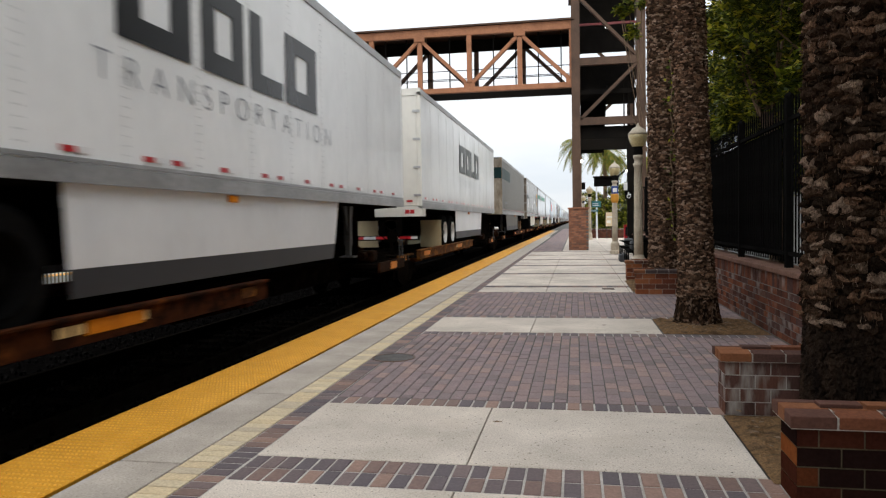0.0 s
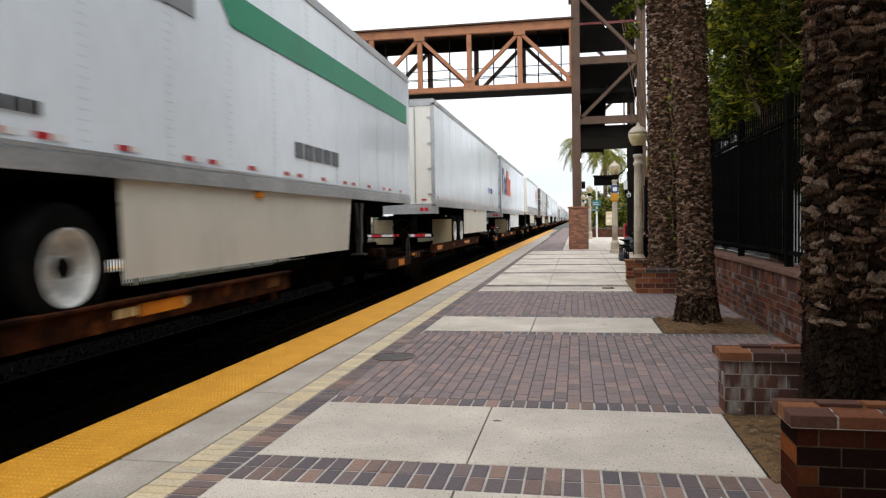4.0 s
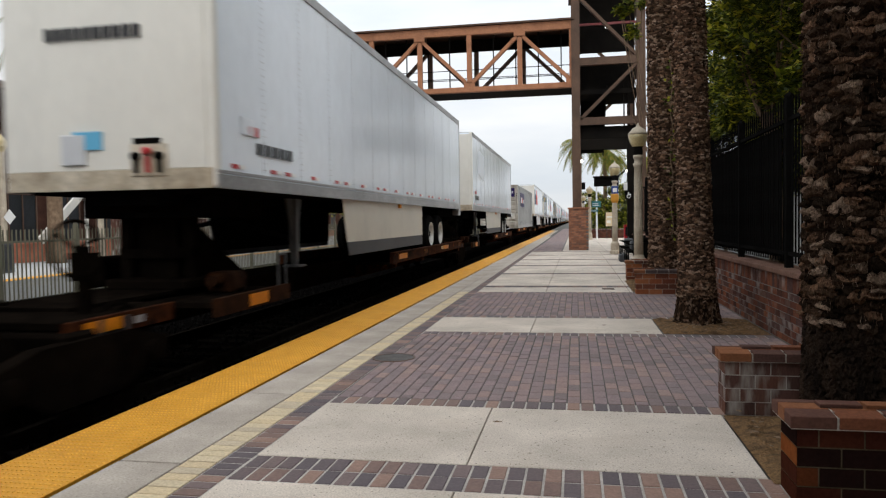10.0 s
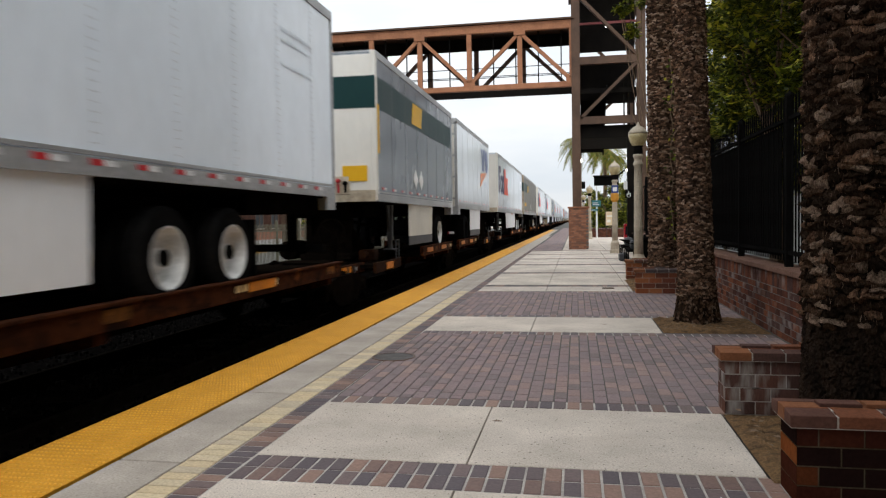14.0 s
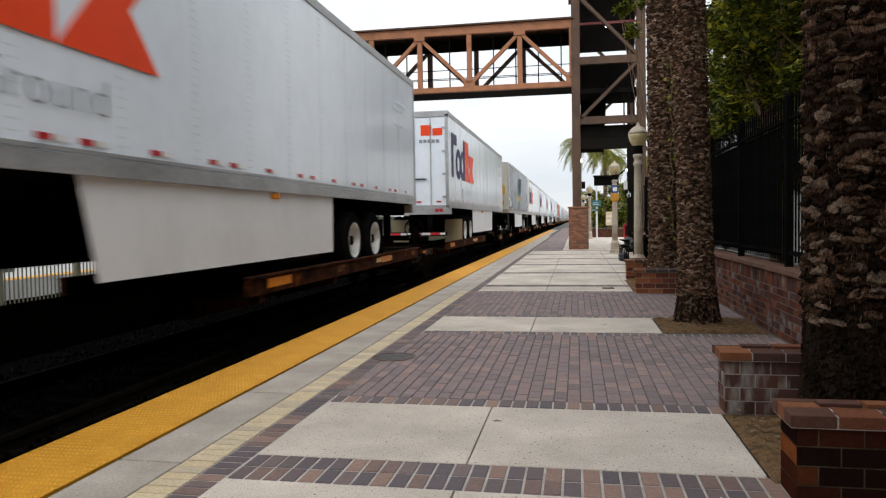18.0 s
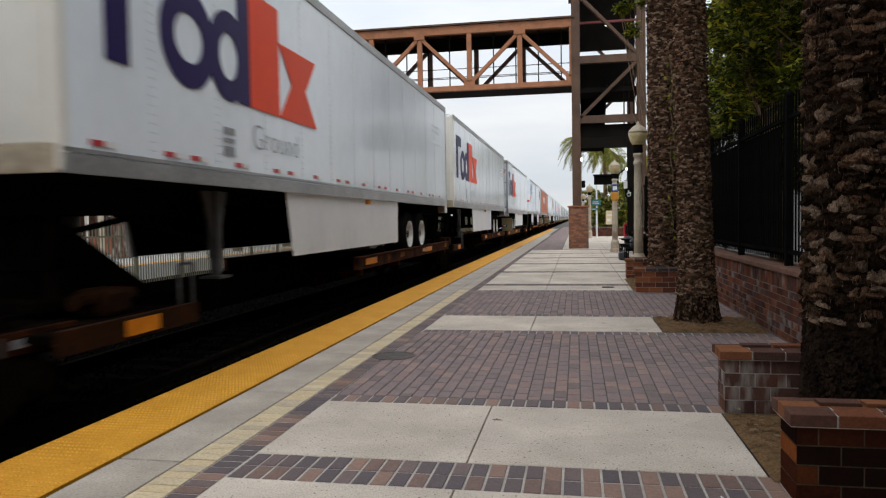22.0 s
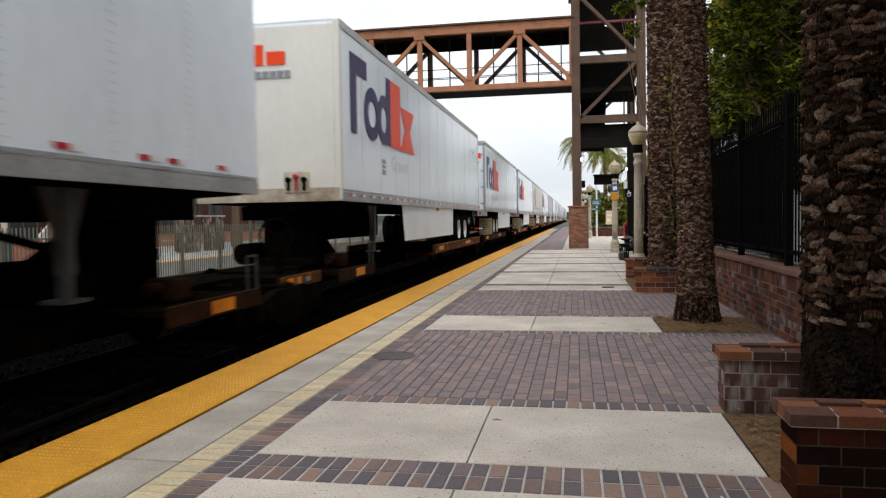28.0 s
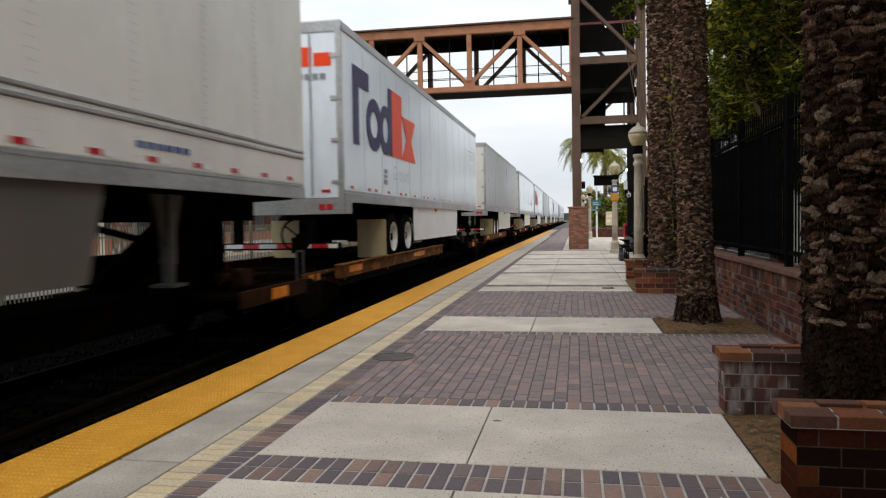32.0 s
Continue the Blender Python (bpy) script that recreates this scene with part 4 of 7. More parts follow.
    palm((1.555, 9.80, 0.0), 0.208, 0.178, 8.2, (-0.20, 0.0), 2, "slimmer date palm trunk with rough brown bark", 1.45, 0.36, size=0.66)
    palm((1.79, 15.4, 0.0), 0.285, 0.265, 8.6, (-0.05, 0.1), 3, "date palm trunk with knobbly grey-brown leaf stubs", 1.25, 0.25, size=0.95)
    leafy_tree((4.1, 11.2, -0.02), 6.8, 2.2, 11, "broadleaf tree with dense olive-green crown behind the black fence", 70, 30000, 0.09, (0.2, 0.0), 0.14, 0.28)
    leafy_tree((6.2, 14.8, -0.02), 8.0, 3.2, 12, "broadleaf tree with dark green crown behind the wall", 80, 30000, 0.12, (-0.3, 0), 0.17, 0.36)
    leafy_tree((4.6, 7.2, -0.02), 7.0, 2.6, 13, "broadleaf tree with drooping olive leaves by the fence", 60, 24000, 0.10, (0, 0.2), 0.16, 0.26)
    leafy_tree((2.9, 18.6, -0.02), 7.3, 0.42, 14, "young broadleaf tree reaching over the fence beside the tower", 16, 1500, 0.022, (-1.5, 0), 0.12, 0.80)
    leafy_tree((7.5, 22.0, -0.02), 11.0, 3.6, 15, "tall dark green tree beyond the fence", 80, 22000, 0.2, (-0.5, 0), 0.26, 0.30)
    leafy_tree((4.6, 17.8, -0.02), 8.5, 1.8, 22, "broadleaf tree with olive crown by the screened fence", 60, 26000, 0.09, (0, 0), 0.15, 0.25)
    leafy_tree((3.9, 20.2, -0.02), 5.6, 1.3, 25, "broadleaf shrub with olive leaves far along the fence", 40, 12000, 0.05, (0, 0), 0.15, 0.28)
    leafy_tree((4.7, 24.2, -0.02), 5.4, 1.4, 26, "broadleaf shrub with olive leaves beyond the screened fence", 36, 9000, 0.05, (0, 0), 0.17, 0.24)
    leafy_tree((3.30, 12.3, -0.02), 6.4, 1.0, 23, "broadleaf tree with a bare tan trunk close behind the fence", 36, 11000, 0.07, (-0.25, 0.3), 0.13, 0.56)
    leafy_tree((3.9, 15.6, -0.02), 6.6, 1.1, 24, "slender broadleaf tree behind the screened fence", 44, 15000, 0.05, (0, 0), 0.14, 0.36)
    leafy_tree((8.5, 12.0, -0.02), 10.0, 4.2, 18, "large dark green tree standing back from the fence", 110, 34000, 0.2, (0, 0), 0.28, 0.10)
    # The next two trees are out of view, added to block sky light.
    leafy_tree((7.5, 2.5, -0.02), 9.5, 4.0, 19, "large dark green tree beside the platform", 60, 16000, 0.2, (0, 0), 0.28, 0.12)
    leafy_tree((8.0, -6.0, -0.02), 9.5, 4.2, 20, "large dark green tree back along the platform", 50, 12000, 0.2, (0, 0), 0.3, 0.12)
    leafy_tree((7.0, 9.6, -0.02), 3.4, 2.4, 16, "dark evergreen shrub behind the fence", 36, 9000, 0.06, (0, 0), 0.16, 0.05)
    leafy_tree((8.2, 16.5, -0.02), 3.6, 2.6, 17, "dark evergreen shrub behind the screened fence", 30, 7000, 0.06, (0, 0), 0.18, 0.05)


def build_vine():
    """Sprigs of a creeper that climbs between the two palms."""
    rng = random.Random(77)
    th = thing("vine", (1.85, 14.62, 1.0), "thin pale green creeper climbing between two palm trunks", "vine")
    part("stem", made(lambda bm: [beam(bm, (0.03 * math.sin(k * 1.7), 0.02, 0.25 * k), (0.03 * math.sin((k + 1) * 1.7), 0.02, 0.25 * k + 0.25), 0.015, 0.015) for k in range(14)] and None), WOOD_BARK, th)
    verts, faces = [], []
    for _ in range(64):
        z = 3.5 * rng.random()
        p = Vector((rng.gauss(0, 0.06), rng.uniform(-0.08, 0.05), z))
        a = rng.random() * 6.283
        u = Vector((math.cos(a), rng.uniform(-0.4, 0.4), math.sin(a))).normalized()
        w = u.cross(Vector((rng.uniform(-0.3, 0.3), 1, 0))).normalized()
        l = rng.uniform(0.04, 0.09)
        b = len(verts)
        verts += [tuple(p), tuple(p + u * l * 0.5 + w * l * 0.3), tuple(p + u * l), tuple(p + u * l * 0.5 - w * l * 0.3)]
        faces.append((b, b + 1, b + 2, b + 3))
    me = bpy.data.meshes.new("leaves")
    me.from_pydata(verts, [], faces)
    me.materials.append(LEAF)
    tagged(part("leaves", me, LEAF, th), kind="stuff")


def build_pale_building():
    b = thing("building", (6.2, 27.5, -0.02), "low pale stucco building beyond the trees", "building")
    part("wall", made(lambda bm: box(bm, 0, 0, 0, 12, 6, 2.5)), PALE_PAVE, b)
    part("roof", made(lambda bm: (box(bm, -0.2, -0.2, 2.5, 12.2, 6.2, 2.7), soften(bm, 0.02))), STEEL_DARK, b)


# ---- footbridge and its towers ----
BY, BYB = 33.5, 36.0


def build_bridge():
    br = thing("footbridge", (0, BY, 7.1), "rust-brown steel truss footbridge spanning the tracks", "footbridge", "", "structure")
    off = Matrix.Translation((0, -BY, -7.1))
    xs = [0.0 - 2.355 * i - 0.12 for i in range(8)]
    x_end = xs[-1]

    def p(name, fn, m, label=""):
        part(name, made(fn), m, br, label, off)
    # The far truss takes the darker brown: shade under the roof put into colour.
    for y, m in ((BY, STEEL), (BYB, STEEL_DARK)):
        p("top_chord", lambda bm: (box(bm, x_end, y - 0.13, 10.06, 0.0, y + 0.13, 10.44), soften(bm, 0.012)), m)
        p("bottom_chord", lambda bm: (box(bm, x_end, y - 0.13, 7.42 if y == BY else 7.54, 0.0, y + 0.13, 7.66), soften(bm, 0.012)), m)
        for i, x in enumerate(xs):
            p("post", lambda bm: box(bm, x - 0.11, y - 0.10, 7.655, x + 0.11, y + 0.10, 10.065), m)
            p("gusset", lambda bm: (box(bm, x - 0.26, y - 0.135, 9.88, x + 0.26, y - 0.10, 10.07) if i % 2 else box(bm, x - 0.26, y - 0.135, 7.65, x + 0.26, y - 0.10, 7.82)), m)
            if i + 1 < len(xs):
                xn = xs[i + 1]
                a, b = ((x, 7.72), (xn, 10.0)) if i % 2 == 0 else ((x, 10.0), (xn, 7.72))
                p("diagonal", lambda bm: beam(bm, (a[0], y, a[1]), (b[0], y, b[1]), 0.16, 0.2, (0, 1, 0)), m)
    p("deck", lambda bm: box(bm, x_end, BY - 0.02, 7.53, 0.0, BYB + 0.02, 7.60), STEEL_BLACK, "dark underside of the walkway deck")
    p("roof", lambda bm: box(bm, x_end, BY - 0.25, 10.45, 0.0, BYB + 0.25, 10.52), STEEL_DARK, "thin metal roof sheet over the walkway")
    # Added sheet that stands for the darkness under the walkway roof.
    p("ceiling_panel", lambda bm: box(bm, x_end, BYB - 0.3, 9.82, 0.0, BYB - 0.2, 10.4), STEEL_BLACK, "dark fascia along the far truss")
    for y in (BY + 0.2, BYB - 0.35):
        for z in (8.05, 8.5):
            p("handrail", lambda bm: beam(bm, (x_end, y, z), (0, y, z), 0.03, 0.03), IRON)
    for i in range(16):
        x = -0.6 - 1.04 * i
        p("mullion", lambda bm: box(bm, x - 0.025, BY + 0.2, 7.4, x + 0.025, BY + 0.25, 10.1), IRON)

    def tower(name, x0, x1, y0, y1, top, label, levels, braces, near):
        tw = thing(name, (x0, y0, 0), label, "stair tower", "stair towers", "structure")
        o = Matrix.Translation((-x0, -y0, 0))

        def q(n, fn, m, lab=""):
            part(n, made(fn), m, tw, lab, o)
        for x in (x0, x1):
            for y in (y0, y1):
                front = y == y0
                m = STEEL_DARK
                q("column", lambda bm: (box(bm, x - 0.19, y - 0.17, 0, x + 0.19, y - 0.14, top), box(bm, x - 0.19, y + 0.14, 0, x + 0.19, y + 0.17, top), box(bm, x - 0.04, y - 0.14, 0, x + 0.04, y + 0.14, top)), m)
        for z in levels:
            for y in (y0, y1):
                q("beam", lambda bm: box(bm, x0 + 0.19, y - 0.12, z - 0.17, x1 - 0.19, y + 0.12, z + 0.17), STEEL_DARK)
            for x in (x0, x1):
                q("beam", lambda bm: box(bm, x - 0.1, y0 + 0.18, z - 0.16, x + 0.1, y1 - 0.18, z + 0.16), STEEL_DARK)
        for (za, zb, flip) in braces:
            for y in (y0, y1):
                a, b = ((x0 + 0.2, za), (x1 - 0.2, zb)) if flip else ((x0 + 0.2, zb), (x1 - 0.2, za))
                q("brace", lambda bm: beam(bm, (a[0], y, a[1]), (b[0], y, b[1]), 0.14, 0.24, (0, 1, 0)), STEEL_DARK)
        return tw, q
    tw, q = tower("stair_tower", 0.05, 2.93, BY, 39.6, 13.0, "brown steel stair tower with bracing at the platform", (5.85, 8.54, 11.6, 12.9), ((5.95, 8.35, True), (8.75, 11.4, False)), True)
    for z, y0, y1 in ((5.08, BY + 0.3, 39.4), (7.1, BY + 0.2, 36.9)):
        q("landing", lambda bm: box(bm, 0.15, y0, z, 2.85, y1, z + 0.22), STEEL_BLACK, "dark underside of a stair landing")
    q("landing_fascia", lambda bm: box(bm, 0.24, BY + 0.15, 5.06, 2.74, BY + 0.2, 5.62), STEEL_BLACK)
    # Added sheet that stands for the shaded inside of the upper tower.
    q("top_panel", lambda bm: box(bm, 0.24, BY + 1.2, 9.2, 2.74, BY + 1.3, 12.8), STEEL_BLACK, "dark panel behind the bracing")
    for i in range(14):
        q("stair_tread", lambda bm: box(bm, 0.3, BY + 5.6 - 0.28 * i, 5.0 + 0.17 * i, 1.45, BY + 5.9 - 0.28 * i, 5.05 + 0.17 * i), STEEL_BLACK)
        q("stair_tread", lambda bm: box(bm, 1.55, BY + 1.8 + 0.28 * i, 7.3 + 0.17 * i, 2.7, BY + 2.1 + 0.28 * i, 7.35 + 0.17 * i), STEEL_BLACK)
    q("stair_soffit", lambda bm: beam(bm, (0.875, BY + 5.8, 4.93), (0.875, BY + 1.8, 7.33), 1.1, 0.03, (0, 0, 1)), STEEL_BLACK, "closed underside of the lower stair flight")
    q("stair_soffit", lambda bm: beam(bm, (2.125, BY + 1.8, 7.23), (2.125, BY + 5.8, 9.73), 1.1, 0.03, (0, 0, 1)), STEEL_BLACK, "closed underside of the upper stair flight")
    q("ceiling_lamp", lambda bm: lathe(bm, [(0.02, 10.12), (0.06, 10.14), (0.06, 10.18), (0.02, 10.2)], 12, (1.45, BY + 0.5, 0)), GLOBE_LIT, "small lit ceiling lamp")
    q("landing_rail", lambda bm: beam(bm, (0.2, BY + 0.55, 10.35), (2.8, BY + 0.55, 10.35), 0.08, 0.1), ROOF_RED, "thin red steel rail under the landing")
    # Another added sheet for the shaded inside, behind the middle bracing.
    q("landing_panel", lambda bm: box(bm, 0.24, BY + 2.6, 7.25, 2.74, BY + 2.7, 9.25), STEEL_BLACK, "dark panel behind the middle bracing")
    for x in (2.2, 2.42, 2.64):
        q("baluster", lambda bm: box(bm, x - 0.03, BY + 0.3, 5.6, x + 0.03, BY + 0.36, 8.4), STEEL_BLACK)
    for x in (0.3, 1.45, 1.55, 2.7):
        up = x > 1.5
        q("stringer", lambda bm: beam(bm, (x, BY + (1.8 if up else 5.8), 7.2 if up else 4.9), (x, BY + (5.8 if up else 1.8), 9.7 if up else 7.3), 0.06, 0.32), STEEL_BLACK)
    q("roof_panel", lambda bm: box(bm, -0.3, BY - 0.3, 13.0, 3.3, 40.0, 13.1), STEEL_DARK)
    for x, y in ((0.27, BY + 0.4), (2.36, BY + 0.4)):
        q("lamp_globe", lambda bm: lathe(bm, [(0.02, 4.00), (0.05, 4.02), (0.065, 4.08), (0.05, 4.14), (0.02, 4.16)], 12, (x, y, 0)), GLOBE_LIT, "lit white globe")
    # brick pier round the foot of the front column
    pier = thing("brick_pier", (-0.323, 33.1, 0), "square brick pier round the foot of a steel column", "brick pier")
    part("core", made(lambda bm: box(bm, 0.01, 0.01, 0, 0.883, 0.883, 1.88)), SAND_JOINT, pier, "mortar joints")
    for c in range(24):
        for i in range(4):
            sh = 0.11 * (c % 2)
            a, b = max(0, i * 0.223 + sh - 0.11), min(0.893, i * 0.223 + sh + 0.113)
            me = brick_piece(round(b - a, 3), 0.1, 0.078, PIER_BRICK)
            part("brick", me, PIER_BRICK, pier, "", (a, -0.002, c * 0.078))
            part("brick", brick_piece(0.1, round(b - a, 3), 0.078, PIER_BRICK), PIER_BRICK, pier, "", (-0.0025, a, c * 0.078))
    part("cap", made(lambda bm: (box(bm, -0.04, -0.04, 1.875, 0.933, 0.933, 1.945), soften(bm, 0.01))), PIER_BRICK, pier, "projecting brick cap")
    # the far tower with its barrel roof
    tw2, q2 = tower("stair_tower", -19.9, -16.7, BY, 39.6, 9.9, "brown steel stair tower with a red barrel roof across the tracks", (4.9, 7.3, 9.7), ((5.0, 7.1, True), (7.5, 9.5, False)), False)

    def barrel(bm):
        n = 14
        loops = []
        for x in (-21.6, -15.7):
            loops.append([bm.verts.new((x, 35.15 - 1.75 * math.cos(math.pi * i / n), 9.95 + 0.9 * math.sin(math.pi * i / n))) for i in range(n + 1)])
        for i in range(n):
            bm.faces.new((loops[0][i], loops[1][i], loops[1][i + 1], loops[0][i + 1]))
    q2("barrel_roof", barrel, ROOF_RED, "ribbed red metal barrel roof")
    for k in range(15):
        x = -21.6 + 0.42 * k
        q2("roof_rib", lambda bm: [beam(bm, (x, 35.15 - 1.78 * math.cos(math.pi * i / 10), 9.95 + 0.93 * math.sin(math.pi * i / 10)),
                                        (x, 35.15 - 1.78 * math.cos(math.pi * (i + 1) / 10), 9.95 + 0.93 * math.sin(math.pi * (i + 1) / 10)), 0.05, 0.06) for i in range(10)] and None, ROOF_RED)

    def gable(bm):
        plate(bm, [(35.15 - 1.7 * math.cos(math.pi * i / 14), 9.95 + 0.85 * math.sin(math.pi * i / 14)) for i in range(15)], "x", -15.95, -15.9)
    q2("gable", gable, STEEL_DARK, "grey-brown curved end panel")
    q2("wall_panel", lambda bm: box(bm, -21.4, BY + 0.2, 4.0, -17.0, BY + 0.3, 9.7), STEEL_BLACK)
# ---- the train: trailers on articulated flat-car units ----
MOVERS = []
ZB = 0.57
HALF = 1.30


def ring_plate(bm, cy, cz, ry, rz, t, x0, x1, seg=26):
    inner, outer = [], []
    for i in range(seg):
        a = 2 * math.pi * i / seg
        outer.append((cy + ry * math.cos(a), cz + rz * math.sin(a)))
        inner.append((cy + (ry - t) * math.cos(a), cz + (rz - t) * math.sin(a)))
    vo = [bm.verts.new((x1, *p)) for p in outer]
    vi = [bm.verts.new((x1, *p)) for p in inner]
    wo = [bm.verts.new((x0, *p)) for p in outer]
    wi = [bm.verts.new((x0, *p)) for p in inner]
    for i in range(seg):
        j = (i + 1) % seg
        bm.faces.new((vo[i], vo[j], vi[j], vi[i]))
        bm.faces.new((wo[i], wo[j], vo[j], vo[i]))
        bm.faces.new((vi[i], vi[j], wi[j], wi[i]))


def side_mark(th, name, material, shapes, key, label=""):
    """Marks on the side that faces the platform: shapes in metres from the near end and above the platform."""
    def build(bm, some):
        a, b = HALF - 0.002, HALF + 0.0056
        for s in some:
            if s[0] == "r":
                box(bm, a, s[1], s[2] - ZB, b, s[3], s[4] - ZB)
            elif s[0] == "o":
                ring_plate(bm, s[1], s[2] - ZB, s[3], s[4], s[5], a, b)
            else:
                plate(bm, [(y, z - ZB) for y, z in s[1:]], "x", a, b + (0.002 if s[0] == "q" else 0))
    if name in ("sign", "placard", "stripe"):
        for k, s in enumerate(shapes):
            part(name, mesh_of((name, key, k), lambda bm: build(bm, [s]), material), material, th, label)
        return None
    ob = part(name, mesh_of((name, key), lambda bm: build(bm, shapes), material), material, th, label)
    return tagged(ob, kind="stuff") if name == "marking" else ob


def end_mark(th, name, material, rects, key, label=""):
    """Marks on the end wall that faces the camera: rectangles from the centre line."""
    def build(bm, some):
        for s in some:
            box(bm, s[1], -0.044, s[2] - ZB, s[3], -0.018, s[4] - ZB)
    if name in ("sign", "placard"):
        for k, s in enumerate(rects):
            part(name, mesh_of((name, key, k), lambda bm: build(bm, [s]), material), material, th, label)
        return None
    ob = part(name, mesh_of((name, key), lambda bm: build(bm, rects), material), material, th, label)
    return tagged(ob, kind="stuff") if name == "marking" else ob


def bars(y0, z0, n, w, h, gap):
    return [("r", y0 + i * (w + gap), z0, y0 + i * (w + gap) + w, z0 + h) for i in range(n)]


def courier_marks(th, o, second, key, near_rear, base, L):
    """The courier's emblem as plain blocks and rings in its two colours."""
    top, mid = base + 1.38, base + 0.48
    side_mark(th, "logo", PURPLE, [("r", o, base, o + 0.33, top), ("r", o + 0.33, top - 0.33, o + 0.98, top), ("o", o + 1.32, mid, 0.52, 0.50, 0.25), ("o", o + 2.16, mid, 0.46, 0.50, 0.24), ("r", o + 2.38, base, o + 2.67, top)],
              ("courier", o, base), "large purple emblem of blocks and rings")
    side_mark(th, "logo", second, [("r", o + 2.68, base, o + 3.54, top), ("p", (o + 3.55, base), (o + 4.88, base), (o + 4.46, mid), (o + 4.88, base + 0.96), (o + 3.55, base + 0.96), (o + 3.97, mid))],
              ("courier2", o, base), "large bright emblem blocks")
    lettering(th, "Ground", o + 2.72, o + 4.12, base - 0.49, 0.30, GREYTXT, "thin grey word under the emblem")
    side_mark(th, "marking", GREYTXT, bars(o + 2.0, base - 0.62, 1, 0.24, 0.1, 0.1) + bars(o + 2.0, base - 0.48, 1, 0.24, 0.05, 0.1) + bars(o + 2.0, base - 0.39, 2, 0.10, 0.08, 0.04), ("sub2", o, base))
    side_mark(th, "marking", GHOST, bars(L - 1.95, 3.94, 7, 0.10, 0.06, 0.06) + bars(L - 1.95, 3.80, 6, 0.10, 0.05, 0.06) + bars(L - 1.95, 3.48, 8, 0.09, 0.05, 0.05), ("tail_rows", L), "two faint rows of small pale marks")
    if near_rear:
        end_mark(th, "logo", second, [("r", 0.45, 4.0, 0.78, 4.32), ("r", 0.82, 4.0, 1.12, 4.22)], ("courier_door", second.name), "small bright emblem blocks on the doors")
        end_mark(th, "marking", GREYTXT, [("r", 0.4 + 0.13 * k, 3.78, 0.5 + 0.13 * k, 3.88) for k in range(5)], "courier_door_sub")
    else:
        end_mark(th, "logo", PURPLE, [("r", -0.85, 4.02, -0.62, 4.36), ("r", -0.58, 4.02, -0.30, 4.26)], "courier_end", "small purple emblem blocks on the front wall")
        end_mark(th, "logo", second, [("r", -0.26, 4.02, -0.02, 4.36), ("r", 0.04, 4.02, 0.36, 4.24)], ("courier_end", second.name), "small bright emblem blocks")
        end_mark(th, "marking", GREYTXT, [("r", -0.3 + 0.13 * k, 3.80, -0.2 + 0.13 * k, 3.92) for k in range(6)], "courier_sub")


def disc(y, z, ry, rz):
    return ("p", *[(y + ry * math.cos(k * 0.2618), z + rz * math.sin(k * 0.2618)) for k in range(24)])


def build_wheel_meshes():
    def tyre(bm):
        lathe(bm, [(0.30, 1.03), (0.46, 1.03), (0.505, 1.06), (0.51, 1.14), (0.505, 1.21), (0.46, 1.255), (0.31, 1.255), (0.30, 1.20)], 28, axis="x", caps=False)
        lathe(bm, [(0.30, 0.74), (0.46, 0.74), (0.51, 0.80), (0.51, 0.92), (0.46, 0.97), (0.30, 0.97)], 28, axis="x", caps=False)

    def rim(bm):
        lathe(bm, [(0.312, 1.262), (0.298, 1.262), (0.285, 1.20), (0.26, 1.12), (0.20, 1.085), (0.10, 1.09), (0.095, 1.18), (0.06, 1.20), (0.001, 1.20)], 28, axis="x", caps=False)
        lathe(bm, [(0.300, 0.75), (0.300, 1.255)], 28, axis="x", caps=False)
        for i in range(10):
            a = 0.628 * i
            lathe(bm, [(0.016, 1.08), (0.016, 1.11)], 6, (0, 0.155 * math.cos(a), 0.155 * math.sin(a)), "x")

    def hub(bm):
        lathe(bm, [(0.085, 1.17), (0.085, 1.215), (0.05, 1.222)], 14, axis="x")
    return tyre, rim, hub


def tape_piece(proud):
    """One piece of reflective tape with a red and a white half."""
    k = ("reflector", proud)
    if k not in MESHES:
        bm = bmesh.new()
        box(bm, HALF - 0.006, 0, 0, HALF + proud, 0.16, 0.05)
        box(bm, HALF - 0.006, 0.162, 0, HALF + proud, 0.33, 0.05)
        bmesh.ops.recalc_face_normals(bm, faces=bm.faces[:])
        for i, f in enumerate(bm.faces):
            f.material_index = 0 if i < 6 else 1
        me = bpy.data.meshes.new("reflector")
        bm.to_mesh(me)
        bm.free()
        me.materials.append(REFLECT_RED)
        me.materials.append(REFLECT_WHITE)
        MESHES[k] = me
    return MESHES[k]


def lettering(th, words, y0, y1, z, height, material, label, wide=1.0):
    """A painted word on the side that faces the platform, from y0 to y1, its foot at z above the platform."""
    k = ("writing", words, y0, y1, z, material.name)
    if k not in MESHES:
        cu = bpy.data.curves.new("writing", "FONT")
        cu.body, cu.space_character, cu.offset = words, wide, -0.018
        ob = bpy.data.objects.new("writing", cu)
        me = bpy.data.meshes.new_from_object(ob)
        bpy.data.objects.remove(ob)
        bpy.data.curves.remove(cu)
        xs, ys = [v.co.x for v in me.vertices], [v.co.y for v in me.vertices]
        sx, sy, lx = (y1 - y0) / (max(xs) - min(xs)), height / max(ys), min(xs)
        for v in me.vertices:
            v.co = (HALF + 0.006, y0 + (v.co.x - lx) * sx, z - ZB + v.co.y * sy)
        me.materials.clear()
        me.materials.append(material)
        MESHES[k] = me
    return tagged(part("writing", MESHES[k], material, th, label), kind="stuff")


TYRE_FN, RIM_FN, HUB_FN = build_wheel_meshes()
FLIP = Matrix.Rotation(math.pi, 4, "Z")


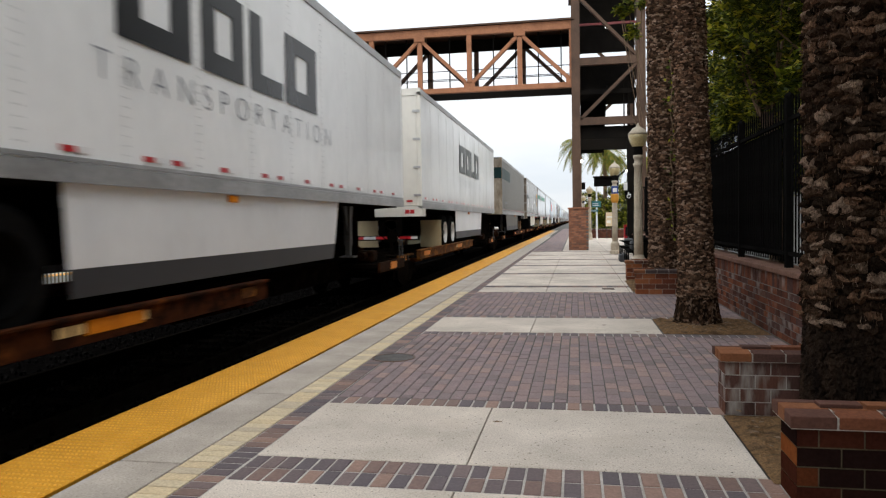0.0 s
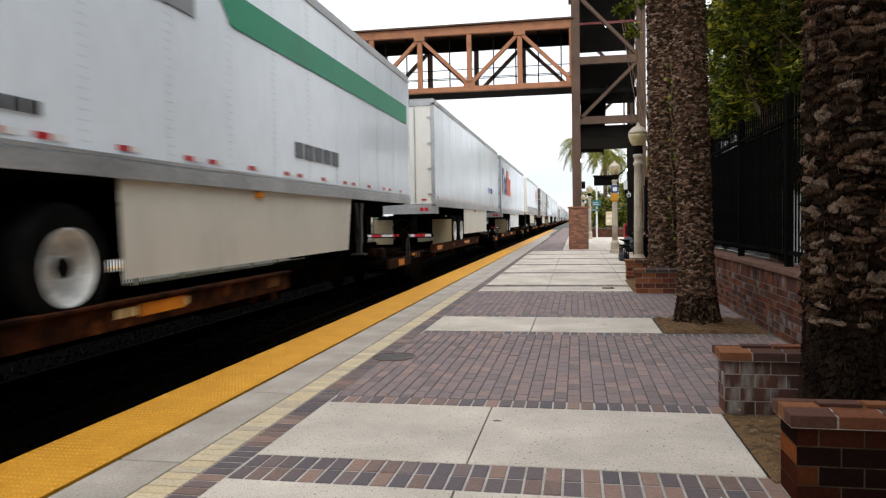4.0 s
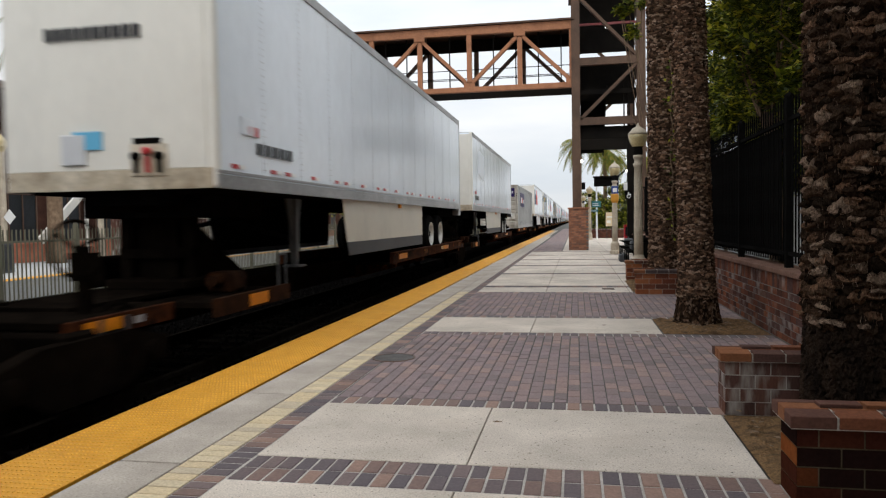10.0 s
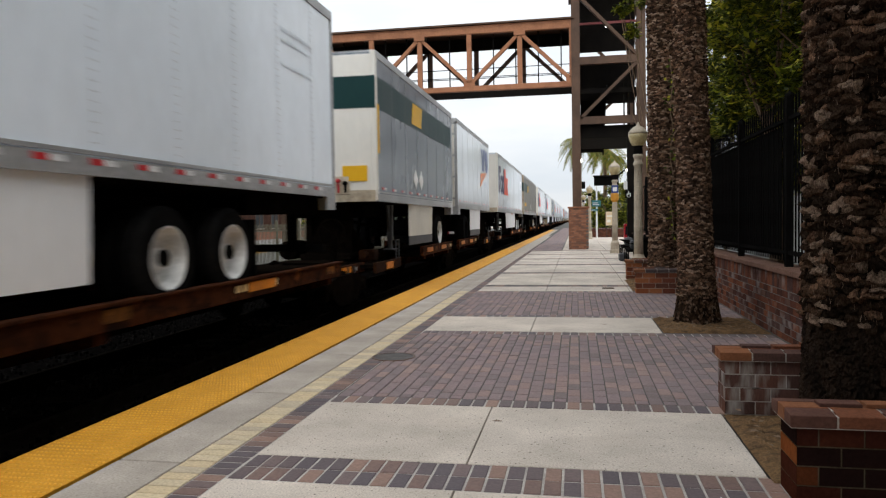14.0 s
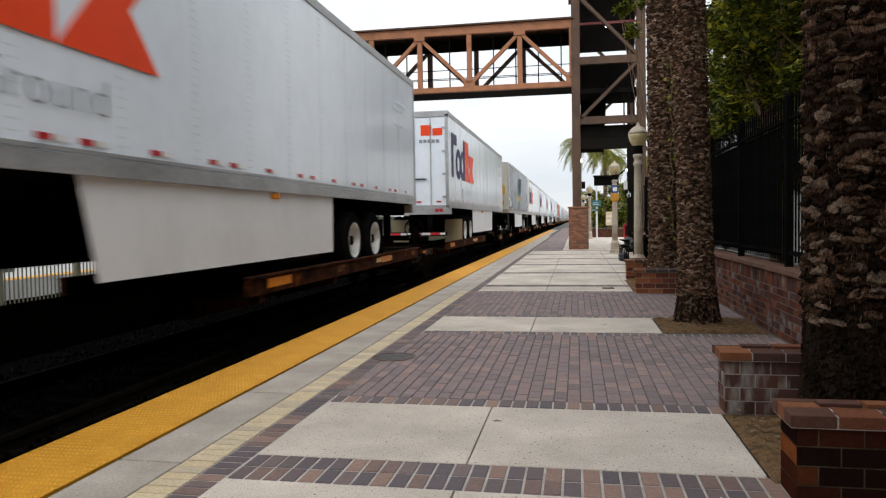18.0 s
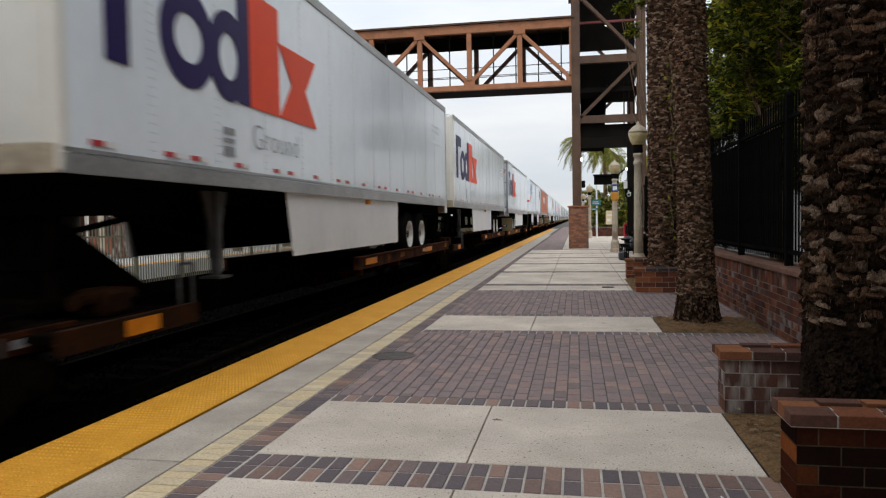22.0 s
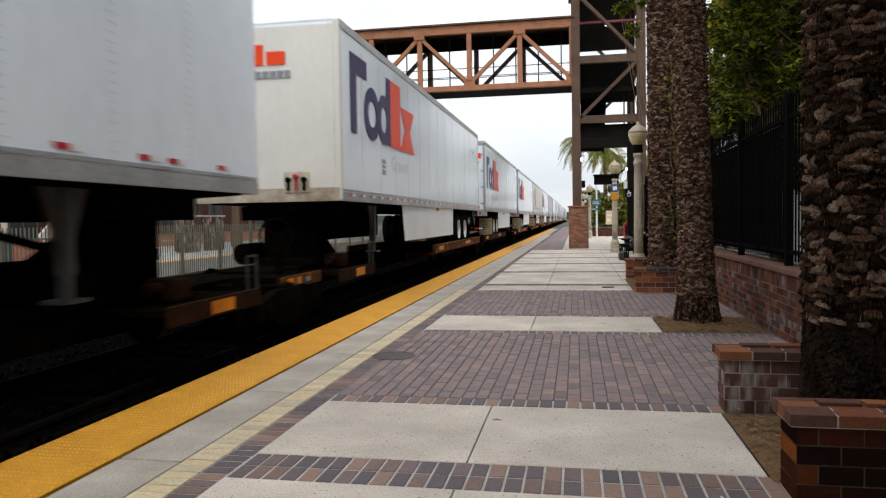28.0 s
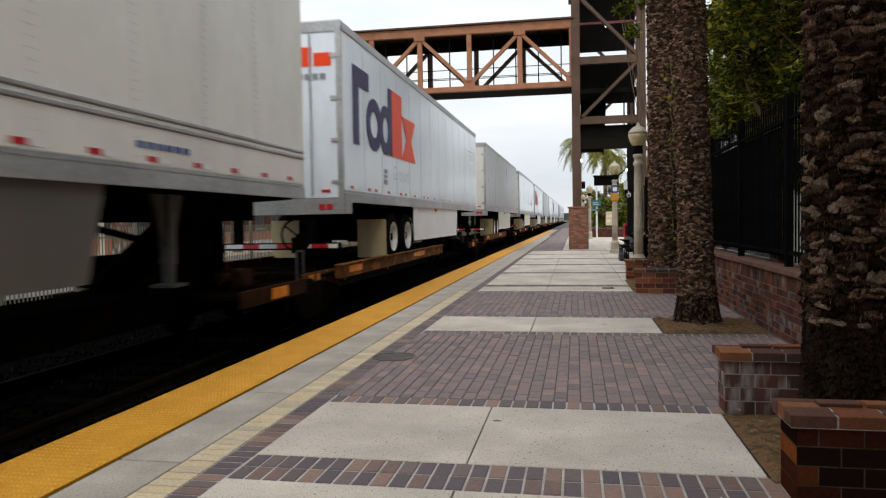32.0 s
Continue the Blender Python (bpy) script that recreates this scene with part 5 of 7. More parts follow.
def trailer(y0, L, rear_near, body=None, label="", nose=None, skirt=SKIRT_W, skirt_edge=False, ribs=0.0, rim=RIM, lower=None, doors=None, tape="pair",
            gear=True, conn=SILL_TAN, frame_mat=None, top_band=None, full=True, flap=FLAP_TAN, drop=0.0, skirt_to=4.35, mould=(0.40, 0.485, 0.57, 0.655)):
    nose, doors, frame_mat = nose or body, doors or body, frame_mat or ALU
    th = thing("semi_trailer", (TRACK_X, y0, ZB), label, "semi-trailer", "trailers on the train")
    MOVERS.append((th, TRACK_X, y0, ZB))
    rl = (round(L, 2), drop, skirt_to)

    def yy(u):
        return u if rear_near else L - u

    def span(u0, u1):
        a, b = yy(u0), yy(u1)
        return min(a, b), max(a, b)

    def P(name, key, fn, m, lab="", at=None, par=None):
        return part(name, mesh_of((name, rl, rear_near, key), fn, m), m, par or th, lab, at)
    lo, hi = 1.80 - drop - ZB, 4.74 - ZB
    P("body", 0, lambda bm: (box(bm, -HALF + 0.01, 0.02, lo + 0.06, HALF - 0.01, L - 0.02, hi - 0.03), soften(bm, 0.02)), body)
    P("roof", 0, lambda bm: (box(bm, -HALF + 0.03, 0.03, hi - 0.035, HALF - 0.03, L - 0.03, hi), soften(bm, 0.015)), ALU)
    for s in (-1, 1):
        x0, x1 = sorted((s * (HALF - 0.014), s * (HALF + 0.006)))
        P("top_rail", s, lambda bm: (box(bm, x0, 0.01, hi - 0.15, x1, L - 0.01, hi - 0.012), soften(bm, 0.004)), ALU)
        x0, x1 = sorted((s * (HALF - 0.03), s * (HALF + 0.010)))
        P("bottom_rail", s, lambda bm: (box(bm, x0, 0.01, lo, x1, L - 0.01, lo + 0.15), box(bm, x0, 0.01, lo + 0.165, s * (HALF + 0.004) if s > 0 else x0 - 0.0, L - 0.01, lo + 0.20) if s > 0 else None), ALU)
    if lower:
        P("lower_panel", 0, lambda bm: box(bm, HALF - 0.012, 0.02, lo + 0.21, HALF - 0.004, L - 0.02, lo + 0.66), lower, "plain band along the lower side")
        for k, z in enumerate(mould):
            P("moulding", (k, z), lambda bm: (box(bm, HALF - 0.012, 0.02, lo + z, HALF + 0.012, L - 0.02, lo + z + 0.035), soften(bm, 0.005)), lower if len(mould) > 2 else ALU, "long raised moulding")
            P("moulding_gap", (k, z), lambda bm: box(bm, HALF - 0.012, 0.02, lo + z - 0.012, HALF - 0.002, L - 0.02, lo + z), GREYTXT)
    if top_band:
        m, z0, z1, ln = top_band
        P("colour_band", z0, lambda bm: box(bm, HALF - 0.012, 0.02, z0 - ZB, HALF - 0.004, min(L - 0.02, ln), z1 - ZB), m, "dark band along the upper side")
        P("colour_band", (z0, 1), lambda bm: box(bm, -HALF + 0.02, -0.028, z0 - ZB, HALF - 0.02, 0.0, z1 - ZB), m)
    step = ribs or 1.22

    def seams(bm):
        y = step
        while y < L - 0.3:
            if ribs:
                box(bm, HALF - 0.012, y - 0.03, lo + 0.2, HALF + 0.0042, y + 0.03, hi - 0.15)
            else:
                box(bm, HALF - 0.012, y - 0.035, lo + 0.2, HALF - 0.0065, y + 0.035, hi - 0.15)
            y += step
    P("panel_seams", ribs, seams, body, "riveted vertical panel seams")

    def rivets(bm):
        y = 1.22
        while y < L - 0.3:
            for z in range(30):
                for e in (-0.03, 0.02):
                    box(bm, HALF - 0.012, y + e, lo + 0.26 + z * 0.083, HALF - 0.0035, y + e + 0.013, lo + 0.274 + z * 0.083)
            y += 1.22
    if full and not ribs:
        tagged(P("rivet_row", 0, rivets, ALU, "vertical rows of small rivets"), kind="stuff")
    # nose end
    yn = L if rear_near else 0.0
    s = 1 if rear_near else -1
    P("nose_panel", 0, lambda bm: (box(bm, -HALF + 0.10, min(yn, yn + s * 0.02), lo + 0.22, HALF - 0.10, max(yn, yn + s * 0.02), hi - 0.08), soften(bm, 0.008)), nose, "plain front wall")
    for sx in (-1, 1):
        P("corner_post", sx, lambda bm: (box(bm, min(sx * (HALF - 0.12), sx * (HALF + 0.004)), min(yn - s * 0.10, yn + s * 0.012), lo + 0.01, max(sx * (HALF - 0.12), sx * (HALF + 0.004)), max(yn - s * 0.10, yn + s * 0.012), hi - 0.01), soften(bm, 0.03, 2)), nose if not rear_near else body, "rounded corner post")
    P("nose_sill", 0, lambda bm: box(bm, -HALF + 0.04, min(yn, yn + s * 0.03), lo, HALF - 0.04, max(yn, yn + s * 0.03), lo + 0.22), SILL_TAN if not rear_near else ALU, "dirt-stained beige sill")
    if not rear_near:
        cbx = P("connection_box", 0, lambda bm: (box(bm, 0.30, -0.045, lo + 0.14, 0.74, -0.018, lo + 0.50), soften(bm, 0.01)), conn, "stained panel with air and power connections")
        for i, m in enumerate((UNDER, REFLECT_RED, UNDER)):
            P("air_coupling", i, lambda bm: (lathe(bm, [(0.03, -0.13), (0.045, -0.11), (0.045, -0.04)], 10, (0.38 + 0.14 * i, 0, lo + 0.36 + 0.05 * (i % 2)), "y"), box(bm, 0.36 + 0.14 * i, -0.09, lo + 0.18, 0.40 + 0.14 * i, -0.04, lo + 0.36)), m, "", None, cbx)
        P("document_box", 0, lambda bm: (box(bm, -0.55, -0.05, lo + 0.28, -0.25, -0.018, lo + 0.62), soften(bm, 0.01)), PALE)
    # rear end
    yr = 0.0 if rear_near else L
    t = -1 if rear_near else 1
    P("rear_frame", 0, lambda bm: [box(bm, a, min(yr, yr + t * 0.05), b, c, max(yr, yr + t * 0.05), d) for a, b, c, d in
                                   ((-HALF, lo - 0.20, HALF, lo + 0.06), (-HALF, hi - 0.18, HALF, hi), (-HALF, lo, -HALF + 0.09, hi - 0.1), (HALF - 0.09, lo, HALF, hi - 0.1))] and None, frame_mat, "metal door frame")
    P("rear_frame_side", 0, lambda bm: box(bm, HALF - 0.02, min(yr, yr - t * 0.35), lo - 0.20, HALF + 0.012, max(yr, yr - t * 0.35), lo), frame_mat)
    for sx in (-1, 1):
        xa, xb = sorted((sx * 0.012, sx * (HALF - 0.10)))
        d = P("door", sx, lambda bm: (box(bm, xa, min(yr, yr + t * 0.035), lo + 0.07, xb, max(yr, yr + t * 0.035), hi - 0.19), soften(bm, 0.008)), doors)
        if rear_near and full:
            for k in range(4):
                P("hinge", (sx, k), lambda bm: box(bm, min(sx * (HALF - 0.20), sx * (HALF - 0.02)), -0.062, lo + 0.3 + 0.7 * k, max(sx * (HALF - 0.20), sx * (HALF - 0.02)), -0.034, lo + 0.36 + 0.7 * k), ALU, "", None, d)
            for xr in (0.25, 0.75):
                P("lock_rod", (sx, xr), lambda bm: lathe(bm, [(0.016, lo + 0.1), (0.016, hi - 0.22)], 8, (sx * xr, -0.058, 0)), ALU, "", None, d)
            P("lock_handle", sx, lambda bm: box(bm, min(sx * 0.25, sx * 0.62), -0.085, lo + 0.86, max(sx * 0.25, sx * 0.62), -0.06, lo + 0.90), GALV, "", None, d)
    if rear_near and full:
        for xl in (-1.05, -0.92, 0.92, 1.05):
            P("tail_light", xl, lambda bm: (box(bm, xl - 0.055, -0.062, lo - 0.13, xl + 0.055, -0.048, lo - 0.03), soften(bm, 0.006)), REFLECT_RED)
        for i in range(4):
            xl = -0.95 + 0.62 * i
            P("reflector", ("rr", i), lambda bm: (box(bm, xl, -0.045, lo + 0.16, xl + 0.15, -0.034, lo + 0.21)), REFLECT_RED)
        for xl in (-0.75, 0.6) if flap is not UNDER else ():
            P("bumper_post", xl, lambda bm: box(bm, xl, 0.05, 0.42, xl + 0.15, 0.16, lo - 0.2), UNDER)
    if rear_near and full and flap is not UNDER:
        bp = P("bumper", 0, lambda bm: (box(bm, -1.2, -0.02, 0.37, 1.2, 0.10, 0.49), soften(bm, 0.01)), UNDER, "rear underride guard")
        P("tape", "w", lambda bm: box(bm, -1.16, -0.026, 0.40, 1.16, -0.018, 0.47), REFLECT_WHITE, "", None, bp)
        for i in range(4):
            P("tape", (i, "b"), lambda bm: box(bm, -1.16 + 0.62 * i, -0.031, 0.40, -0.86 + 0.62 * i, -0.024, 0.47), REFLECT_RED, "", None, bp)
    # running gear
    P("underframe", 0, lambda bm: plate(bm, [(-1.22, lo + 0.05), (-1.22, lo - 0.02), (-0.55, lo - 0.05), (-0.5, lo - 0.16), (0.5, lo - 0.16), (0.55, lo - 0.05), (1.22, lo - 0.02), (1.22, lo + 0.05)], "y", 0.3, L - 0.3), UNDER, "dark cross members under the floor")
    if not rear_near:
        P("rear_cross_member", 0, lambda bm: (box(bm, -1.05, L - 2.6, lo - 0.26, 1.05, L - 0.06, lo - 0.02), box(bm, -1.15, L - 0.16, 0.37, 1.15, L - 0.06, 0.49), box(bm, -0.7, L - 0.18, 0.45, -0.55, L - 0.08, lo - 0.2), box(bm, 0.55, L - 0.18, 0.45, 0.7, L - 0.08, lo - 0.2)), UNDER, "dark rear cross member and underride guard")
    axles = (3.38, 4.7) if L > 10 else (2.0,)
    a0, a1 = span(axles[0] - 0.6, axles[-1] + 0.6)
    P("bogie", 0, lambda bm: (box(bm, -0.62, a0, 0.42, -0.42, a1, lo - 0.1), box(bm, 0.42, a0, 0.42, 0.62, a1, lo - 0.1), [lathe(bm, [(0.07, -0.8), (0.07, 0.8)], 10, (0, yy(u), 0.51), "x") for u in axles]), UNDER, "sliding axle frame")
    for u in axles:
        for sd in (0, 1):
            m = Matrix.Translation((0, yy(u), 0.51)) @ (FLIP if sd else Matrix.Identity(4))
            w = part("wheel", mesh_of("tyre", TYRE_FN, TYRE), TYRE, th, "black dual tyres", m)
            part("rim", mesh_of("rim", RIM_FN, rim), rim, w)
            part("hub", mesh_of("hub", HUB_FN, UNDER), UNDER, w)
    ym = yy(axles[0] - 0.60)
    for sd in (-1, 1):
        P("mudflap", sd, lambda bm: (box(bm, min(sd * 0.64, sd * 1.25), ym - 0.006, 0.10, max(sd * 0.64, sd * 1.25), ym + 0.006, 0.88)), flap if L > 10 and rear_near else UNDER, "hanging mudflap")
    ug = L - 2.95 if L > 10 else L - 2.2
    yg = yy(ug)
    if gear:
        for sd in (-1, 1):
            P("landing_leg", sd, lambda bm: (box(bm, sd * 0.95 - 0.06, yg - 0.06, 0.42, sd * 0.95 + 0.06, yg + 0.06, lo), box(bm, sd * 0.95 - 0.045, yg - 0.045, 0.22, sd * 0.95 + 0.045, yg + 0.045, 0.42),
                                             box(bm, sd * 0.95 - 0.13, yg - 0.13, 0.19, sd * 0.95 + 0.13, yg + 0.13, 0.22), plate(bm, [(yg - 0.3, lo), (yg + 0.3, lo), (yg + 0.06, 0.60), (yg - 0.06, 0.60)], "x", sd * 0.95 - 0.02, sd * 0.95 + 0.02)), LEG_STEEL, "landing gear leg")
        P("landing_brace", 0, lambda bm: (beam(bm, (-0.95, yg, 0.75), (0.95, yg, lo - 0.1), 0.05, 0.07), beam(bm, (0.95, yg, 0.6), (-0.95, yg, lo - 0.1), 0.05, 0.07)), UNDER, "crossed braces between the legs")
        # Added plate that stands for the trailer's shade above the hitch.
        P("floor_beam", 0, lambda bm: (box(bm, -0.8, min(yy(L - 0.6), yy(L - 2.2)), lo - 0.3, 0.8, max(yy(L - 0.6), yy(L - 2.2)), lo - 0.05)), UNDER, "dark plate over the hitch")
    if skirt and L > 10:
        ua, ub = 5.35 if rear_near else 5.8, L - skirt_to
        ya, yb = span(ua, ub)
        ca, cb = (0.06, 0.32) if rear_near else (0.32, 0.06)
        zl = 0.36 if not skirt_edge else 0.50
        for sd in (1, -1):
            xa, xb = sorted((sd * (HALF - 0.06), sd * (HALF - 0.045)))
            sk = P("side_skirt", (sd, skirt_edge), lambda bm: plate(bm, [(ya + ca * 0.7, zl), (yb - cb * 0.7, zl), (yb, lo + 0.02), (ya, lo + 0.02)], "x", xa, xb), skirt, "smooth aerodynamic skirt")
            # Added black plate: stands for shade on the far skirt's inner face.
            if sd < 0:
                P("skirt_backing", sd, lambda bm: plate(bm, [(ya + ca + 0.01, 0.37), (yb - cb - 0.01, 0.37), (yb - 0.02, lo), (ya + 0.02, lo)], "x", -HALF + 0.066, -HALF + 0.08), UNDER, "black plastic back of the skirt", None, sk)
            if skirt_edge:
                P("skirt_edge", sd, lambda bm: plate(bm, [(ya + ca, 0.27), (yb - cb, 0.27), (yb - cb * 0.7, 0.498), (ya + ca * 0.7, 0.498)], "x", xa, xb), SKIRT_D, "dark rubber lower edge", None, sk)
        P("marker_lamp", 0, lambda bm: (box(bm, HALF - 0.05, L / 2 - 0.09, lo - 0.09, HALF + 0.0, L / 2 + 0.09, lo - 0.01), soften(bm, 0.01)), REFLECT_AMBER, "small amber side lamp")
    elif skirt:
        ya, yb = span(3.0, L - 2.8)
        sk = P("side_skirt", 1, lambda bm: plate(bm, [(ya, 0.48), (yb - 0.1, 0.48), (yb, lo), (ya, lo)], "x", HALF - 0.06, HALF - 0.045), skirt)
        P("skirt_edge", 1, lambda bm: box(bm, HALF - 0.06, ya, 0.27, HALF - 0.045, yb - 0.1, 0.478), SKIRT_D, "", None, sk)
    # reflective tape: pieces half red, half white
    if tape and full:
        dense, low = tape != "pair", tape == "rail"
        me = tape_piece(0.0135 if low else 0.0015)
        zt, y, k = (lo + 0.085 if low else lo + 0.235), 0.35, 0
        while y < L - 0.5:
            part("reflector", me, REFLECT_RED, th, "", (0, y, zt))
            y += (0.62 if low else 0.8) if dense else (1.05, 0.47, 0.95)[k % 3]
            k += 1
    return th


def flatcar(y0, y1, beams, hitches, label, yellow=False, container=False, drop=0.0, full=True):
    """One unit of an articulated flat car: centre sill, wheel platform, hitch stand, and the truck at its near end."""
    m = CAR_YELLOW if yellow else RUST
    L = y1 - y0
    th = thing("flatcar", (TRACK_X, y0, -0.20), label, "rail flatcar", "flatcars of the train")
    MOVERS.append((th, TRACK_X, y0, -0.20))
    b = 0.20
    rl = round(L, 2)

    def P(name, key, fn, mm, lab="", at=None, par=None):
        return part(name, mesh_of((name, "car", rl, drop, key), fn, mm), mm, par or th, lab, at)
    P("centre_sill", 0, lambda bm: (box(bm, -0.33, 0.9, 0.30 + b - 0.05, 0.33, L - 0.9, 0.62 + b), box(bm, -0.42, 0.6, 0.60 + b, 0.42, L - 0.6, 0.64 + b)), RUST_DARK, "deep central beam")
    for k, (a, c) in enumerate(beams):
        a, c = round(a - y0, 2), round(c - y0, 2)
        top = 0.87 if container else 0.76 - drop
        for s in (-1, 1):
            xa, xb = sorted((s * 1.20, s * 1.285))
            xc, xd = sorted((s * 0.86, s * 1.32))
            bm_ = P("side_beam", (a, c, s), lambda bm: (box(bm, xa, a, top - 0.24 + b, xb, c, top - 0.02 + b), box(bm, min(xa, s * 1.22), a - 0.01, top - 0.03 + b, max(xb, s * 1.32), c + 0.01, top + b), soften(bm, 0.006)), m, "rusty side beam of the wheel platform")
            if s > 0:
                for i in range(4):
                    yr = a + 0.5 + (c - a - 1.2) * i / 3
                    P("reflector", (yr, s), lambda bm: box(bm, 1.284, yr, top - 0.17 + b, 1.291, yr + (0.75 if i % 2 == 0 else 0.36), top - 0.055 + b), REFLECT_AMBER if i % 2 == 0 else CAR_YELLOW, "", None, bm_)
                ym = (a + c) / 2 + 0.9
                tagged(P("writing", (ym, s), lambda bm: [box(bm, 1.284, ym + 0.17 * n, top - 0.15 + b, 1.2895, ym + 0.17 * n + 0.12, top - 0.07 + b) for n in range(7) if n not in (2, 3)] and None, PLACARD_TAN, "worn tan stencil marks", None, bm_), kind="stuff")
        P("platform_floor", (a, c), lambda bm: box(bm, -1.2, a, 0.50 + b, 1.2, c, 0.555 + b), RUST_DARK, "dark steel wheel platform")
        for i in range(4):
            yb = a + 0.4 + (c - a - 0.8) * i / 3
            if i == 2:
                continue
            P("cross_bearer", (yb, k), lambda bm: plate(bm, [(-1.24, 0.42 + b), (-0.3, 0.20 + b), (0.3, 0.20 + b), (1.24, 0.42 + b), (1.24, 0.52 + b), (-1.24, 0.52 + b)], "y", yb - 0.08, yb + 0.08), m)
    for k, (yh, sgn) in enumerate(hitches):
        yh = round(yh - y0, 2)
        # The web between the posts is added to darken the open stand.
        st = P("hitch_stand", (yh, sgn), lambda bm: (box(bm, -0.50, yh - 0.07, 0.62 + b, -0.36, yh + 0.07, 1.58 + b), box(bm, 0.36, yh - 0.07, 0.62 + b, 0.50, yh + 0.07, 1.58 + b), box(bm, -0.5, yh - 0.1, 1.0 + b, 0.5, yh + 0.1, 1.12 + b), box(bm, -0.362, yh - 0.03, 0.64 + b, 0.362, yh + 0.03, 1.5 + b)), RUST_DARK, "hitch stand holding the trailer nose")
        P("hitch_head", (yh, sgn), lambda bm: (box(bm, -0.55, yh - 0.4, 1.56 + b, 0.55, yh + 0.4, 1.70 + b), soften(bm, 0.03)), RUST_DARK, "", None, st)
        # Struts are filled out to solid plates, added to darken what lies behind.
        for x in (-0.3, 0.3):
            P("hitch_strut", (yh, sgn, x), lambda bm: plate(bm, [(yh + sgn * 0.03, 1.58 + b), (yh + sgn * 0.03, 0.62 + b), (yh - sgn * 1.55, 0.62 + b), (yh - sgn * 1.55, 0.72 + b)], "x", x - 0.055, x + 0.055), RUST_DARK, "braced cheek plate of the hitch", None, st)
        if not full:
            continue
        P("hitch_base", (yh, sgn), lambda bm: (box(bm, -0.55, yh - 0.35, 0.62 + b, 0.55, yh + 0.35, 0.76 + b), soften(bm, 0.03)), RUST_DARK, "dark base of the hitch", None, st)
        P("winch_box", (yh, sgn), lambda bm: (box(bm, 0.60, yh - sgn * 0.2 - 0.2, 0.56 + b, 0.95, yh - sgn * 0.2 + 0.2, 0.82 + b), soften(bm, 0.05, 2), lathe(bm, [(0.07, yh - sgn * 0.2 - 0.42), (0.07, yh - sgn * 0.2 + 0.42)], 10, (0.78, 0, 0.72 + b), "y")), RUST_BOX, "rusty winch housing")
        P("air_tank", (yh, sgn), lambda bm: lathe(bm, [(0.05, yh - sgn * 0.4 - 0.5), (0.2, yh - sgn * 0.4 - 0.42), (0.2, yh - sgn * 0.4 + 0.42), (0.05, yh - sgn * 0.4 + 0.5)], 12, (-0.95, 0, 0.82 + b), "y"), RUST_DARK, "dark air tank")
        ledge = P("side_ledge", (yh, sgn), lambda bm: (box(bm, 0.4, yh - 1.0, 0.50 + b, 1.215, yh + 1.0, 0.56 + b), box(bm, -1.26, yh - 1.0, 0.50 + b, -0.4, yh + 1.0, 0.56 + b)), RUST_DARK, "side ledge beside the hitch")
        P("ledge_edge", (yh, sgn), lambda bm: (box(bm, 1.22, yh - 1.0, 0.40 + b, 1.28, yh + 1.0, 0.60 + b), soften(bm, 0.005)), RUST_BOX, "", None, ledge)
        P("reflector", ("l", yh), lambda bm: (box(bm, 1.279, yh - 0.2, 0.43 + b, 1.286, yh + 0.3, 0.57 + b)), REFLECT_AMBER, "", None, ledge)
        P("grab_iron", ("g", yh), lambda bm: (beam(bm, (1.25, yh + 0.7, 0.6 + b), (1.25, yh + 0.7, 1.0 + b), 0.025, 0.025), beam(bm, (1.25, yh + 0.95, 0.6 + b), (1.25, yh + 0.95, 1.0 + b), 0.025, 0.025), beam(bm, (1.25, yh + 0.7, 1.0 + b), (1.25, yh + 0.95, 1.0 + b), 0.025, 0.025)), GALV)
    # the truck
    def frame_side(bm, s):
        o = s * 1.0
        plate(bm, [(-1.15, 0.30), (-1.15, 0.52), (-0.55, 0.66), (0.55, 0.66), (1.15, 0.52), (1.15, 0.30), (0.75, 0.30), (0.45, 0.14), (-0.45, 0.14), (-0.75, 0.30)], "x", o - 0.07, o + 0.07)
    tk = th
    for s in (-1, 1):
        sf = P("truck_side_frame", s, lambda bm: frame_side(bm, s), RUST_DARK, "cast truck side frame")
        for yb in (-0.88, 0.88) if s > 0 else ():
            P("bearing_cap", (s, yb), lambda bm: lathe(bm, [(0.09, s * 1.0), (0.09, s * 1.12), (0.04, s * 1.13)] if s > 0 else [(0.04, -1.13), (0.09, -1.12), (0.09, -1.0)], 12, (0, yb, 0.42), "x"), RUST_DARK, "", None, sf)
    for yb in (-0.88, 0.88):
        for s in (-1, 1):
            P("train_wheel", (s, yb), lambda bm: lathe(bm, [(0.10, s * 0.66), (0.36, s * 0.68), (0.43, s * 0.685), (0.46, s * 0.69), (0.46, s * 0.715), (0.42, s * 0.72), (0.42, s * 0.80), (0.36, s * 0.80), (0.14, s * 0.76), (0.12, s * 0.80)] if s > 0 else
                                                       [(0.12, -0.80), (0.14, -0.76), (0.36, -0.80), (0.42, -0.80), (0.42, -0.72), (0.46, -0.715), (0.46, -0.69), (0.43, -0.685), (0.36, -0.68), (0.10, -0.66)], 24, (0, yb, 0.42), "x"), RUST_DARK, "steel train wheel")
        P("axle", yb, lambda bm: lathe(bm, [(0.08, -1.0), (0.08, 1.0)], 10, (0, yb, 0.42), "x"), RUST_DARK)
    P("bolster", 0, lambda bm: (box(bm, -1.0, -0.2, 0.45, 1.0, 0.2, 0.72), soften(bm, 0.03)), RUST_DARK, "truck bolster under the joint")
    ep = P("end_platform", 0, lambda bm: (box(bm, -0.9, -0.1, 0.74, 0.9, 1.5, 0.80), box(bm, -0.94, -0.1, 0.62, -0.86, 1.5, 0.80)), RUST_DARK, "dark steel end platform over the truck")
